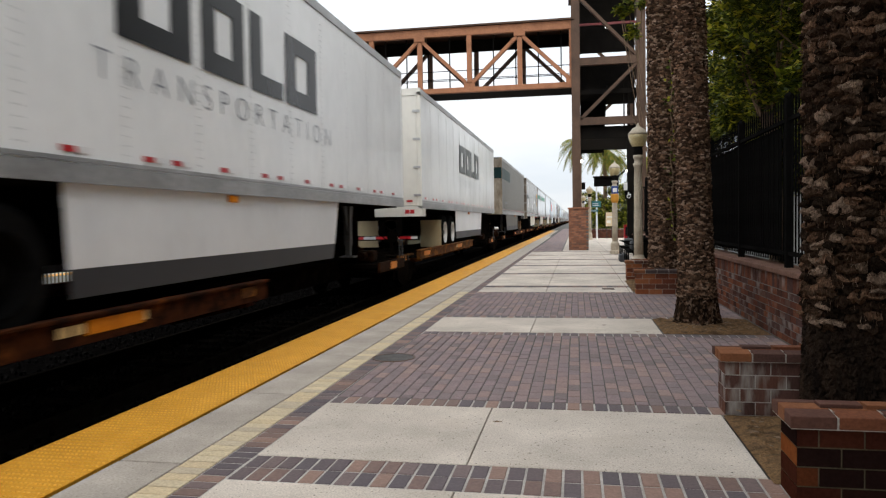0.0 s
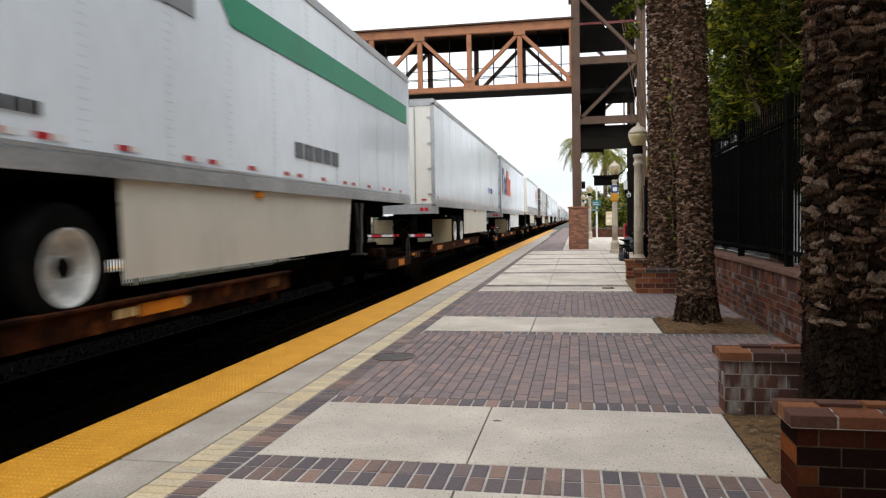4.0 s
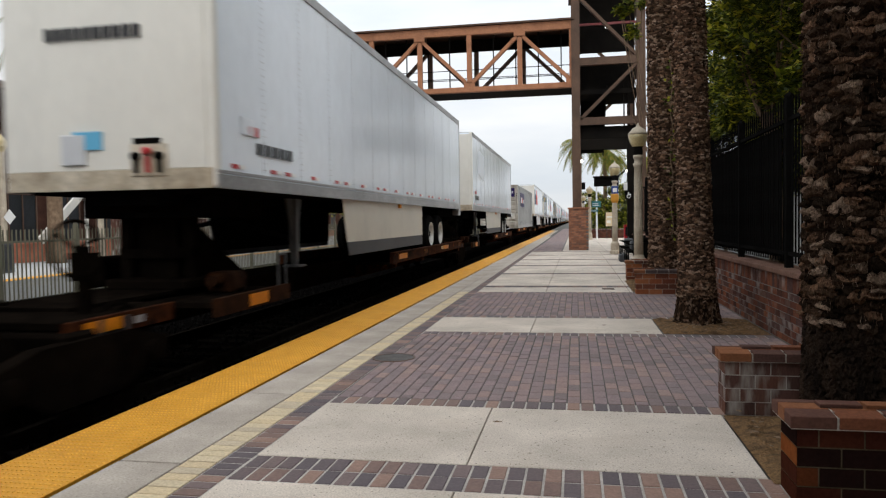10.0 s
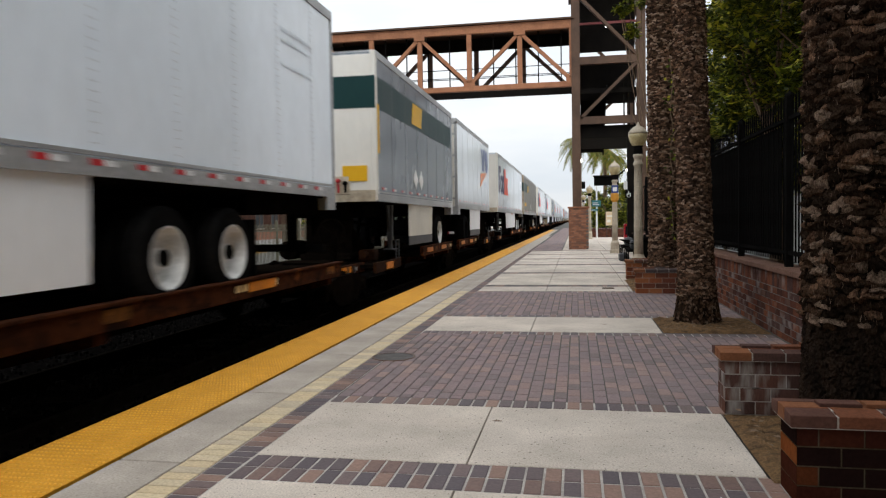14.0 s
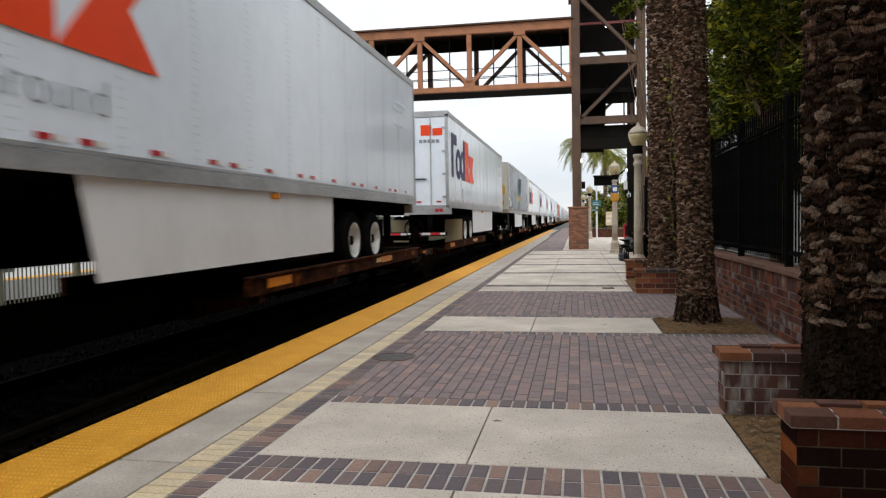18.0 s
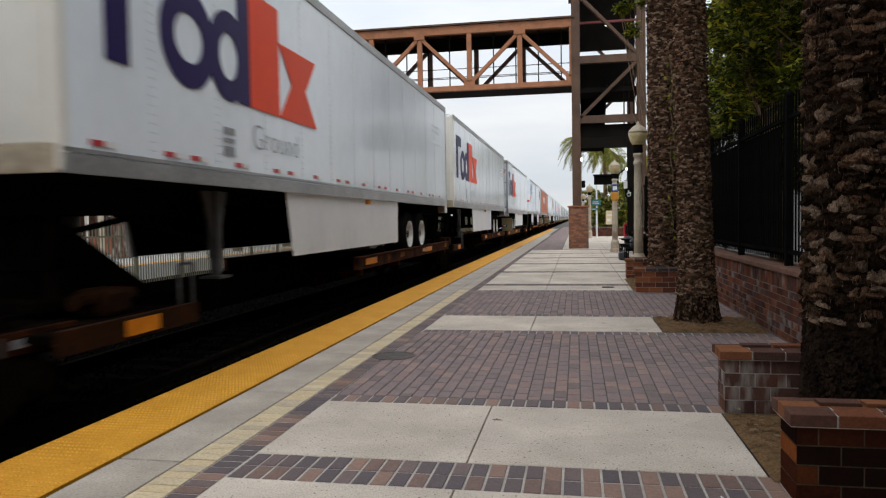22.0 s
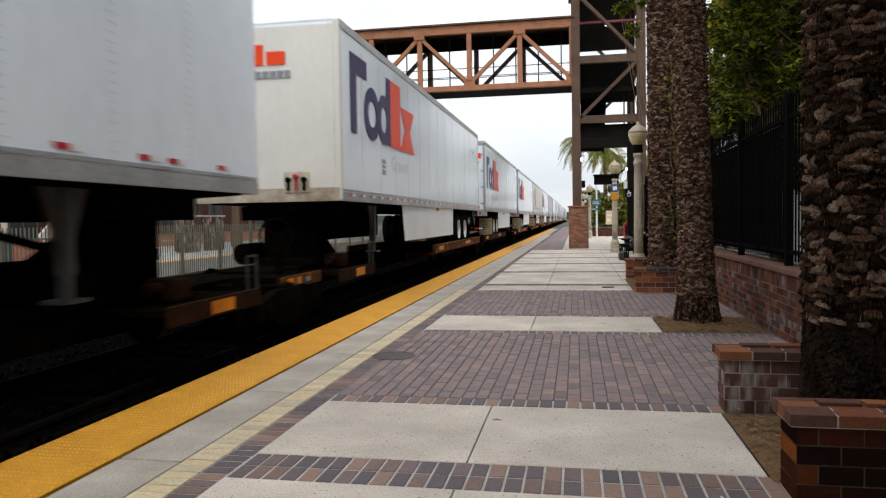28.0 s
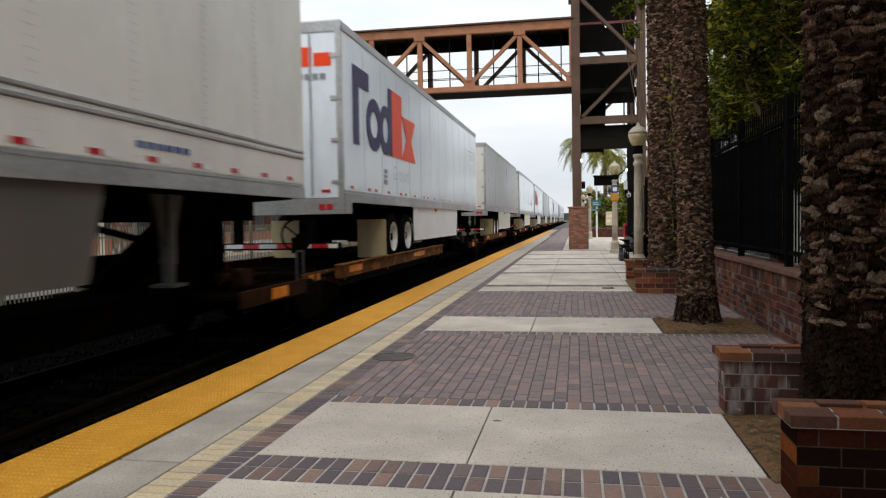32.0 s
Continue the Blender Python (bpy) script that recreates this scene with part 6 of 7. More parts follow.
    P("edge_plate", 0, lambda bm: (box(bm, 0.86, -0.1, 0.62, 0.94, 1.5, 0.80), soften(bm, 0.005)), m, "", None, ep)
    P("reflector", "ep", lambda bm: box(bm, 0.939, 0.1, 0.66, 0.946, 0.62, 0.77), REFLECT_AMBER, "", None, ep)
    if not full:
        return th
    bs = P("brake_stand", 0, lambda bm: (beam(bm, (0.62, 0.55, 0.8), (0.62, 0.55, 1.42), 0.09, 0.12), box(bm, 0.5, 0.50, 1.1, 0.74, 0.62, 1.36)), RUST_DARK, "hand brake stand")

    def ring(bm):
        for i in range(16):
            p, q = 0.3927 * i, 0.3927 * (i + 1)
            beam(bm, (0.62 + 0.26 * math.cos(p), 0.44, 1.40 + 0.26 * math.sin(p)), (0.62 + 0.26 * math.cos(q), 0.44, 1.40 + 0.26 * math.sin(q)), 0.03, 0.03, (0, 1, 0))
        for i in range(3):
            p = 2.0944 * i + 0.4
            beam(bm, (0.62, 0.44, 1.40), (0.62 + 0.26 * math.cos(p), 0.44, 1.40 + 0.26 * math.sin(p)), 0.025, 0.02, (0, 1, 0))
    if not container:
        P("brake_wheel", 0, ring, RUST_DARK, "round hand brake wheel", None, bs)
    P("step", 0, lambda bm: (beam(bm, (1.0, 0.25, 0.78), (1.0, 0.25, 0.26), 0.03, 0.03), beam(bm, (1.0, 0.62, 0.78), (1.0, 0.62, 0.26), 0.03, 0.03), box(bm, 0.96, 0.24, 0.25, 1.06, 0.63, 0.28), box(bm, 0.97, 0.24, 0.50, 1.03, 0.63, 0.52)), GALV, "side step with two rungs")
    P("placard", "car", lambda bm: box(bm, 0.947, 0.8, 0.675, 0.952, 0.95, 0.745), GREYTXT, "small grey stencil panel", None, ep)
    P("brake_hose", 0, lambda bm: [beam(bm, (0.5, -0.6 + 0.2 * i, 0.62 - 0.1 * math.sin(i * 0.63)), (0.5, -0.4 + 0.2 * i, 0.62 - 0.1 * math.sin((i + 1) * 0.63)), 0.035, 0.035) for i in range(5)] and None, UNDER)
    return th


def container(y0, L, label):
    z0 = 0.878
    th = thing("shipping_container", (TRACK_X, y0, z0), label, "container", "trailers on the train")
    MOVERS.append((th, TRACK_X, y0, z0))
    H = 2.90

    def P(name, fn, m, lab="", par=None):
        ob = part(name, made(fn), m, par or th, lab)
        return tagged(ob, kind="stuff") if name in ("writing", "marking") else ob
    P("body", lambda bm: box(bm, -HALF + 0.03, 0.05, 0.12, HALF - 0.03, L - 0.05, H - 0.05), CONT_GREY, "grey painted steel shell")
    for s in (-1, 1):
        xa, xb = sorted((s * (HALF - 0.06), s * HALF))
        P("bottom_rail", lambda bm: (box(bm, xa, 0, 0, xb, L, 0.16), soften(bm, 0.006)), CONT_GREY)
        P("top_rail", lambda bm: (box(bm, xa, 0, H - 0.1, xb, L, H), soften(bm, 0.006)), CONT_GREY)
        for y in (0.0, L - 0.16):
            P("corner_post", lambda bm: (box(bm, min(s * (HALF - 0.14), s * HALF), y, 0, max(s * (HALF - 0.14), s * HALF), y + 0.16, H), soften(bm, 0.008)), CONT_END if y == 0 else CONT_GREY)
        for y in (1.98, L - 2.14):
            P("lifting_post", lambda bm: (box(bm, min(s * (HALF - 0.03), s * (HALF + 0.002)), y, 0, max(s * (HALF - 0.03), s * (HALF + 0.002)), y + 0.16, H), soften(bm, 0.006)), CONT_GREY, "reinforced lifting post")
            P("corner_casting", lambda bm: (box(bm, min(s * (HALF - 0.1), s * (HALF + 0.006)), y - 0.02, H - 0.13, max(s * (HALF - 0.1), s * (HALF + 0.006)), y + 0.18, H + 0.012), soften(bm, 0.01)), CONT_END if y < 3 else CONT_GREY)

    def ribs(bm):
        y = 0.4
        while y < L - 0.3:
            box(bm, HALF - 0.032, y, 0.2, HALF - 0.0265, y + 0.10, H - 0.12)
            y += 0.22
    P("side_ribs", ribs, CONT_GREY, "shallow vertical corrugation")
    for i, z in enumerate((0.14, 0.52, 0.92, 1.24, 1.56, 1.84)):
        P("end_rib", lambda bm: plate(bm, [(0.048, z), (-0.008, z + 0.05), (-0.008, z + (0.22 if i else 0.30)), (0.048, z + (0.27 if i else 0.35))], "x", -HALF + 0.16, HALF - 0.16), CONT_END, "horizontal pressed rib")
    P("end_wall", lambda bm: box(bm, -HALF + 0.14, 0.03, 0.02, HALF - 0.14, 0.05, H - 0.02), CONT_END)
    P("end_header", lambda bm: (box(bm, -HALF + 0.1, 0.0, H - 0.16, HALF - 0.1, 0.06, H), soften(bm, 0.006)), CONT_END)
    P("end_sill", lambda bm: (box(bm, -HALF + 0.1, 0.0, 0.0, HALF - 0.1, 0.06, 0.12), soften(bm, 0.006)), CONT_END)
    sg = P("sign_panel", lambda bm: box(bm, -1.08, -0.012, H - 0.80, 1.1, 0.03, H - 0.22), PURPLE, "purple panel on the end wall")
    P("writing", lambda bm: [box(bm, x0, -0.018, H - 0.62, x1, -0.010, H - 0.38) for x0, x1 in ((-0.95, -0.72), (-0.70, -0.58), (-0.56, -0.45))] and None, SIGN_WHITE, "", sg)
    P("writing", lambda bm: (box(bm, -0.43, -0.018, H - 0.62, -0.28, -0.010, H - 0.36), box(bm, -0.26, -0.018, H - 0.60, -0.10, -0.010, H - 0.46)), SCARLET, "", sg)
    P("writing", lambda bm: [box(bm, 0.03 + 0.1 * i, -0.018, H - 0.58, 0.10 + 0.1 * i, -0.010, H - 0.42) for i in range(10)] and None, PALE, "", sg)
    s2 = P("sign_panel", lambda bm: box(bm, HALF - 0.02, 2.7, 1.50, HALF + 0.004, 6.2, 2.46), PURPLE, "purple panel on the long side")
    P("writing", lambda bm: [box(bm, HALF, a, 1.76, HALF + 0.009, c, 2.14) for a, c in ((2.98, 3.35), (3.41, 3.68), (3.73, 3.93))] and None, SIGN_WHITE, "", s2)
    P("writing", lambda bm: (box(bm, HALF, 3.95, 1.76, HALF + 0.009, 4.18, 2.19), box(bm, HALF, 4.23, 1.76, HALF + 0.009, 4.53, 2.02)), SCARLET, "", s2)
    P("writing", lambda bm: [box(bm, HALF, 4.73 + 0.13 * i, 1.78, HALF + 0.009, 4.82 + 0.13 * i, 2.02) for i in range(9)] and None, PALE, "", s2)
    for x in (-0.86, -0.18):
        P("placard", lambda bm: plate(bm, [(x, 1.50), (x + 0.26, 1.76), (x, 2.02), (x - 0.26, 1.76)], "y", -0.03, -0.012), PLACARD_TAN, "diamond-shaped tan placard holder")
    P("document_box", lambda bm: (box(bm, 0.88, -0.05, 0.62, 1.1, 0.0, 1.0), soften(bm, 0.01)), WARM)
    P("marking", lambda bm: [box(bm, HALF - 0.08, -0.006, 1.0 + 0.14 * i, HALF - 0.03, 0.0, 1.09 + 0.14 * i) for i in range(10)] and None, BLACK, "column of dark serial marks")
    P("marking", lambda bm: [box(bm, HALF, 2.45 + 0.28 * i, 0.33, HALF + 0.004, 2.65 + 0.28 * i, 0.45) for i in range(5)] and None, BLACK)
    P("marking", lambda bm: [box(bm, HALF, L - 2.6 + 0.3 * i, 0.33, HALF + 0.004, L - 2.4 + 0.3 * i, 0.45) for i in range(6)] + [box(bm, HALF, L - 2.2, 2.0 + 0.12 * i, HALF + 0.004, L - 1.6, 2.06 + 0.12 * i) for i in range(4)] and None, BLACK)
    for i in range(2):
        P("vent", lambda bm: box(bm, HALF - 0.03, L - 1.3 - 0.5 * i, 2.2, HALF + 0.006, L - 1.05 - 0.5 * i, 2.36), GREYTXT)
    return th


def build_train():
    # each entry: near end at the start, length, rear doors towards the camera, kind
    roll = [(-0.5, 16.15, 1, "black_block"), (17.64, 16.15, 1, "black_block"), (37.6, 16.3, 0, "band"), (56.74, 16.15, 1, "grey"), (74.0, 16.15, 1, "green"),
            (93.2, 16.15, 1, "plain"), (111.05, 16.15, 1, "courier"), (130.9, 16.3, 0, "red3"), (152.4, 16.15, 1, "grey"), (171.6, 16.15, 1, "courier_green"),
            (191.4, 16.45, 0, "white_nose"), (210.9, 16.2, 0, "white_nose"), (232.05, 16.15, 2, "container"), (251.75, 16.75, 0, "courier"),
            (271.08, 8.6, 0, "teal_pup"), (280.75, 8.6, 1, "wedge_pup_rear"), (293.1, 16.15, 0, "courier"), (311.2, 16.5, 0, "teal_long"), (331.3, 16.15, 0, "courier"),
            (352.2, 16.15, 1, "courier"), (372.2, 16.2, 0, "slate"), (390.2, 16.2, 0, "courier"), (408.3, 16.3, 0, "courier"), (426.0, 16.2, 0, "courier"),
            (444.5, 16.15, 1, "courier"), (464.3, 8.7, 0, "wedge_pup"), (473.65, 8.6, 1, "wedge_pup_rear"), (484.2, 16.15, 1, "orange"),
            (504.4, 16.15, 1, "plain_dark"), (523.75, 16.9, 0, "courier"), (542.95, 16.15, 1, "courier"), (560.85, 16.15, 1, "courier"), (578.3, 16.15, 1, "oval"),
            (596.25, 16.15, 1, "courier"), (615.6, 16.15, 1, "silver")]
    y = 634.3
    for k in ("plain", "courier", "silver", "plain", "courier", "plain", "grey", "courier", "plain", "silver"):
        roll.append((y, 16.15, 1, k))
        y += 18.6
    ends = [(a, a + l) for a, l, _, _ in roll]
    for i, (a, L, rear, kind) in enumerate(roll):
        full = i < 36
        drop = 0.06 if i in (0, 1, 2, 3, 6, 24, 28, 29, 30, 31, 32, 33) else 0.0
        if kind == "black_block":
            th = trailer(a, L, 1, drop=drop, full=full, body=WHITE_WARM, label="white semi-trailer with black block emblem, dark-edged skirt,", skirt=SKIRT_BRIGHT, skirt_edge=True, doors=WARM, frame_mat=WARM, rim=RIM if i else UNDER)
            blocks = []
            for y0, y1 in ((6.0, 7.2), (7.42, 8.38), (9.62, 10.75)):
                w = (y1 - y0) * 0.3
                blocks += [("r", y0, 3.02, y0 + w, 3.95), ("r", y0 + w, 3.02, y1 - w, 3.24), ("r", y0 + w, 3.73, y1 - w, 3.95), ("r", y1 - w, 3.02, y1, 3.95)]
            blocks += [("r", 8.55, 3.02, 8.86, 3.95), ("r", 8.86, 3.02, 9.5, 3.24)]
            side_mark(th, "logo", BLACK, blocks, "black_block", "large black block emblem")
            lettering(th, "TRANSPORTATION", 5.68, 11.34, 2.60, 0.26, GREYTXT, "row of widely spaced grey letters", 1.7)
        elif kind == "band":
            # This skirt's grey has the shade below the bottom rail in its colour.
            th = trailer(a, L, 0, full=full, body=DUSTY, label="dusty grey semi-trailer with dark teal band, front end forward,", nose=NOSE_TAN, drop=drop, skirt_to=2.6, skirt=SKIRT_DARK, skirt_edge=True, top_band=(TEAL, 3.62, 4.2, 4.8), rim=RIM_RUST, tape="band")
            side_mark(th, "marking", GREYTXT, bars(1.7, 2.35, 4, 0.22, 0.07, 0.07), "bandnum")
        elif kind == "grey":
            th = trailer(a, L, 1, full=full, body=SILVER_WARM, label="dull silver-grey freight semi-trailer with brown shield emblem", skirt=SKIRT_W, lower=SILVER_WARM, doors=DOOR_GRIME, frame_mat=DOOR_GRIME, tape="band", rim=UNDER, flap=UNDER, drop=drop)
            if i == 8:
                side_mark(th, "stripe", PATCH_BLUE, [("r", 2.6, 2.46, 3.6, 4.56)], "patch", "replaced pale blue-grey panel")
            side_mark(th, "logo", YELLOW, [("p", (L - 2.26, 3.05), (L - 1.72, 2.70), (L - 1.18, 3.05), (L - 1.18, 3.85), (L - 1.72, 3.95), (L - 2.26, 3.85))], ("shield", L), "brown and gold shield emblem")
            side_mark(th, "logo", BROWN, [("q", (L - 2.18, 3.08), (L - 1.72, 2.80), (L - 1.26, 3.08), (L - 1.26, 3.62), (L - 2.18, 3.48))], ("shield2", L))
            side_mark(th, "marking", BLACK, bars(0.72, 3.12, 3, 0.2, 0.36, 0.06) + bars(1.62, 3.14, 7, 0.14, 0.30, 0.05), "greytext", "dark grey letter-sized blocks")
            side_mark(th, "marking", SIGN_WHITE, bars(10.5, 2.95, 2, 0.3, 0.32, 0.16), "greypl")
            end_mark(th, "sign", YELLOW, [("r", -0.2, 2.95, 0.45, 3.25)], "gsign", "yellow warning sign")
        elif kind == "green":
            th = trailer(a, L, 1, full=full, body=WHITE, label="white semi-trailer with a green stripe along the top", doors=WHITE, frame_mat=STEEL_DARK)
            side_mark(th, "stripe", BAND_GREEN, [("p", (0.15, 3.55), (4.0, 3.62), (4.0, 4.02), (0.15, 3.95)), ("p", (7.4, 3.62), (L - 0.3, 3.62), (L - 0.3, 4.02), (7.0, 4.02))], "rl", "broad green stripe")
            side_mark(th, "logo", GREYTXT, [("r", 4.4, 3.5, 4.9, 4.2), ("r", 5.1, 3.6, 5.5, 4.0), ("r", 5.7, 3.5, 6.6, 3.75)], "rl2")
            side_mark(th, "marking", BLACK, bars(9.2, 2.3, 5, 0.3, 0.22, 0.08) + bars(3.0, 2.2, 9, 0.12, 0.10, 0.04), "rl3")
            end_mark(th, "sign", BAND_GREEN, [("r", 0.2, 0.75, 0.9, 1.35)], "rlg", "green mudflap sign")
        elif kind in ("plain", "plain_dark", "silver"):
            th = trailer(a, L, 1, full=full, body=WHITE if kind != "silver" else SILVER, label="plain white semi-trailer with faint marks" if kind != "silver" else "plain silver-white semi-trailer with pale doors", skirt_edge=kind == "plain_dark", doors=WARM, drop=drop, rim=RIM_RUST if kind == "plain_dark" else RIM)
            if kind == "plain":
                side_mark(th, "marking", BLUE, bars(L - 4.0, 2.6, 6, 0.2, 0.22, 0.1), ("bluem", L), "small blue letter-sized marks")
        elif kind in ("courier", "courier_green"):
            g = kind == "courier_green"
            th = trailer(a, L, rear, full=full, body=WHITE, label="white courier semi-trailer with purple and %s emblem, %s," % ("green" if g else "orange-red", "rear doors forward" if rear else "front end forward"),
                         doors=WHITE if not g else WARM, nose=WARM, skirt=SKIRT_BRIGHT if not g else SKIRT_W, ribs=0.41 if g else 0.0, frame_mat=STEEL_DARK if g else None, tape="rail" if g or i in (13, 29, 30, 31) else "pair", rim=RIM_RUST if g else RIM, drop=drop)
            courier_marks(th, 0.56 if not g else 0.54, GREEN if g else SCARLET, kind, rear, 2.94 if i in (9, 13, 29) else 2.77, L)
        elif kind == "red3":
            th = trailer(a, L, 0, full=full, body=WHITE, label="white semi-trailer with red three-block emblem and grey lower band", lower=SILVER, skirt_edge=True, nose=WARM)
            side_mark(th, "logo", RED, [("o", L - 3.45, 3.62, 0.55, 0.54, 0.24), ("r", L - 2.75, 3.08, L - 2.5, 4.16), ("r", L - 2.5, 3.86, L - 1.98, 4.16), ("r", L - 1.75, 3.08, L - 1.45, 4.16)], ("red_blocks", L), "red block emblem")
            side_mark(th, "marking", BLUE, bars(L - 3.7, 2.82, 12, 0.16, 0.06, 0.05), ("red_row", L))
            end_mark(th, "logo", RED, [("r", -0.6 + 0.35 * k, 4.05, -0.32 + 0.35 * k, 4.3) for k in range(3)], "red_nose")
        elif kind == "white_nose":
            th = trailer(a, L, 0, full=full, body=WHITE, label="plain white semi-trailer with stained cream front end forward", nose=WARM, skirt_edge=True, ribs=0.0)
            side_mark(th, "marking", BLACK, bars(0.75, 2.22, 4, 0.2, 0.16, 0.06) if i == 11 else bars(1.0, 2.24, 5, 0.18, 0.14, 0.05), ("wn", i))
            side_mark(th, "marking", REFLECT_RED, [("r", 0.75, 2.45, 1.05, 2.56)], "wn2")
            side_mark(th, "marking", GHOST, [("p", (1.5, 3.3), (3.4, 3.05), (3.6, 4.1), (1.8, 4.25))] if i == 11 else [("r", 0.6, 2.45, 0.95, 2.65)], ("wn3", i), "faint ghost of a removed sign")
            if i != 11:
                end_mark(th, "marking", BLACK, [("r", -0.72 + 0.12 * k, 3.46, -0.63 + 0.12 * k, 3.60) for k in range(10)], "wnn")
            end_mark(th, "panel", UNDER, [("r", 0.34, 2.0, 0.66, 2.36)], "wnb", "black connection panel")
            end_mark(th, "sign", YELLOW if i == 11 else SKY_BLUE, [("r", 0.35, 2.55, 0.6, 2.95)] if i == 11 else [("r", -0.4, 2.25, -0.05, 2.45)], ("wns", i))
        elif kind == "container":
            th = container(a, L, "grey shipping container with purple sign panels and ribbed beige end")
        elif kind in ("teal_pup", "teal_long"):
            th = trailer(a, L, 0, full=full, body=SLATE if kind == "teal_pup" else DUSTY, label="%s semi-trailer with dark teal band and yellow emblem" % ("short slate-grey" if kind == "teal_pup" else "long dusty grey"),
                         nose=WARM if kind == "teal_pup" else NOSE_TAN, top_band=(TEAL, 3.62, 4.24, 8.4) if kind == "teal_pup" else (TEAL, 3.52, 4.16, 5.6), tape="band", skirt=SKIRT_W if kind == "teal_pup" else None)
            o = 3.05 if kind == "teal_pup" else 4.15
            zb = 3.70 if kind == "teal_pup" else 3.58
            side_mark(th, "logo", YELLOW, [("p", (o, zb), (o + 1.05, zb), (o + 1.2, zb + 0.5), (o + 0.15, zb + 0.5))], ("teal_emblem", o), "yellow block emblem")
            side_mark(th, "sign", YELLOW, bars(0.9, 2.42, 2, 0.75, 0.26, 0.2) if kind == "teal_long" else bars(0.03, 2.75, 1, 0.16, 0.95, 0.1), ("teal_bars", o))
            pb, pz = (3.4, 2.4) if kind == "teal_pup" else (8.35, 2.46)
            side_mark(th, "placard", SIGN_WHITE, [("p", (pb + e, pz - 0.25), (pb + e + 0.25, pz), (pb + e, pz + 0.25), (pb + e - 0.25, pz)) for e in ((0, 0.62) if kind == "teal_pup" else (-0.15,))], ("teal_diamonds", o), "white diamond placards")
            end_mark(th, "logo", YELLOW, [("r", -0.6, 3.80, 0.35, 4.34)], "teal_nose", "yellow block emblem on the end wall")
            end_mark(th, "sign", YELLOW, [("r", 0.72, 2.35, 1.12, 2.8), ("r", -0.75, 3.0, 0.5, 3.28)] if kind == "teal_long" else [("r", 0.6, 2.2, 1.1, 2.5)], ("teal_sign", o), "yellow warning signs")
        elif kind == "slate":
            th = trailer(a, L, 0, full=full, body=SLATE, label="slate-grey semi-trailer with dark block emblem and yellow bar", nose=WARM, tape="band", skirt=SKIRT_BRIGHT)
            side_mark(th, "logo", TEAL, [("p", (6.45, 3.08), (6.85, 3.08), (7.35, 4.12), (7.0, 4.12)), ("r", 7.42, 3.12, 8.35, 4.15), ("p", (8.55, 3.18), (8.95, 3.18), (9.7, 4.2), (8.75, 4.2))], "sl1", "dark teal block emblem")
            side_mark(th, "logo", YELLOW, [("p", (6.2, 2.66), (7.95, 2.72), (7.95, 2.98), (6.2, 2.94))], "sl2", "yellow bar under the emblem")
            side_mark(th, "marking", BLACK, bars(8.1, 2.70, 6, 0.14, 0.2, 0.05) + bars(6.6, 2.34, 11, 0.16, 0.12, 0.07), "sl3")
            side_mark(th, "placard", SIGN_WHITE, [("p", (e, 2.06), (e + 0.25, 2.33), (e, 2.60), (e - 0.25, 2.33)) for e in (0.78, 1.40)] + [("r", 0.12, 2.55, 0.5, 2.72)], "sl4", "white placards")
            side_mark(th, "sign", BLUE, [("r", 0.12, 2.12, 0.45, 2.26)], "sl5")
            side_mark(th, "sign", BLACK, [("r", L - 1.3, 2.95, L - 0.4, 3.2)], "sl6")
            end_mark(th, "logo", TEAL, [("r", -0.4, 3.6, 0.5, 4.2)], "sln")
            end_mark(th, "sign", YELLOW, [("r", 0.55, 2.9, 1.05, 3.4), ("r", 0.6, 2.25, 1.0, 2.5)], "sls", "yellow warning signs")
        elif kind in ("wedge_pup", "wedge_pup_rear"):
            r = kind == "wedge_pup_rear"
            th = trailer(a, L, int(r), full=full, body=WHITE, label="short white semi-trailer with blue emblem and orange wedge", nose=WHITE, doors=WARM, ribs=0.41 if not r else 0.0, rim=UNDER, conn=UNDER, skirt=SKIRT_BRIGHT)
            o = 0.75 if not r else 6.0
            side_mark(th, "logo", BLUE, [("p", (o, 4.3), (o + 0.3, 4.3), (o + 0.55, 3.9), (o + 0.55, 3.45), (o + 0.35, 3.45), (o + 0.35, 3.9)), ("r", o + 0.75, 3.45, o + 0.95, 4.35), ("r", o + 0.95, 3.9, o + 1.3, 4.35), disc(o + 1.8, 3.9, 0.36, 0.46)], ("wedge_blue", o), "blue block emblem")
            side_mark(th, "logo", ORANGE, [("p", (o - 0.2, 3.06), (o + 1.7, 3.43), (o - 0.2, 3.30)), ("p", (o - 0.25, 2.76), (o + 1.7, 3.40), (o - 0.22, 3.0))], ("wedge_orange", o), "orange wedge")
            lettering(th, "FREIGHT", o + 0.65, o + 1.8, 2.78, 0.17, BLUE, "small blue word under the wedge")
            if not r:
                end_mark(th, "logo", ORANGE, [("r", -0.9, 3.6, 0.0, 3.9)], "yn")
                end_mark(th, "sign", REFLECT_RED, [("r", 0.86, 2.82, 1.26, 2.95)], "yn2")
        elif kind == "orange":
            th = trailer(a, L, 1, full=full, body=ORANGE_BODY, label="orange semi-trailer with pale block marks", doors=ORANGE_BODY, frame_mat=ALU, skirt=None)
            side_mark(th, "logo", SIGN_WHITE, [("p", (5.2 + 1.7 * k, 3.2), (5.9 + 1.7 * k, 3.2), (6.3 + 1.7 * k, 3.9), (5.6 + 1.7 * k, 3.9)) for k in range(3)], "or", "pale slanted block emblem")
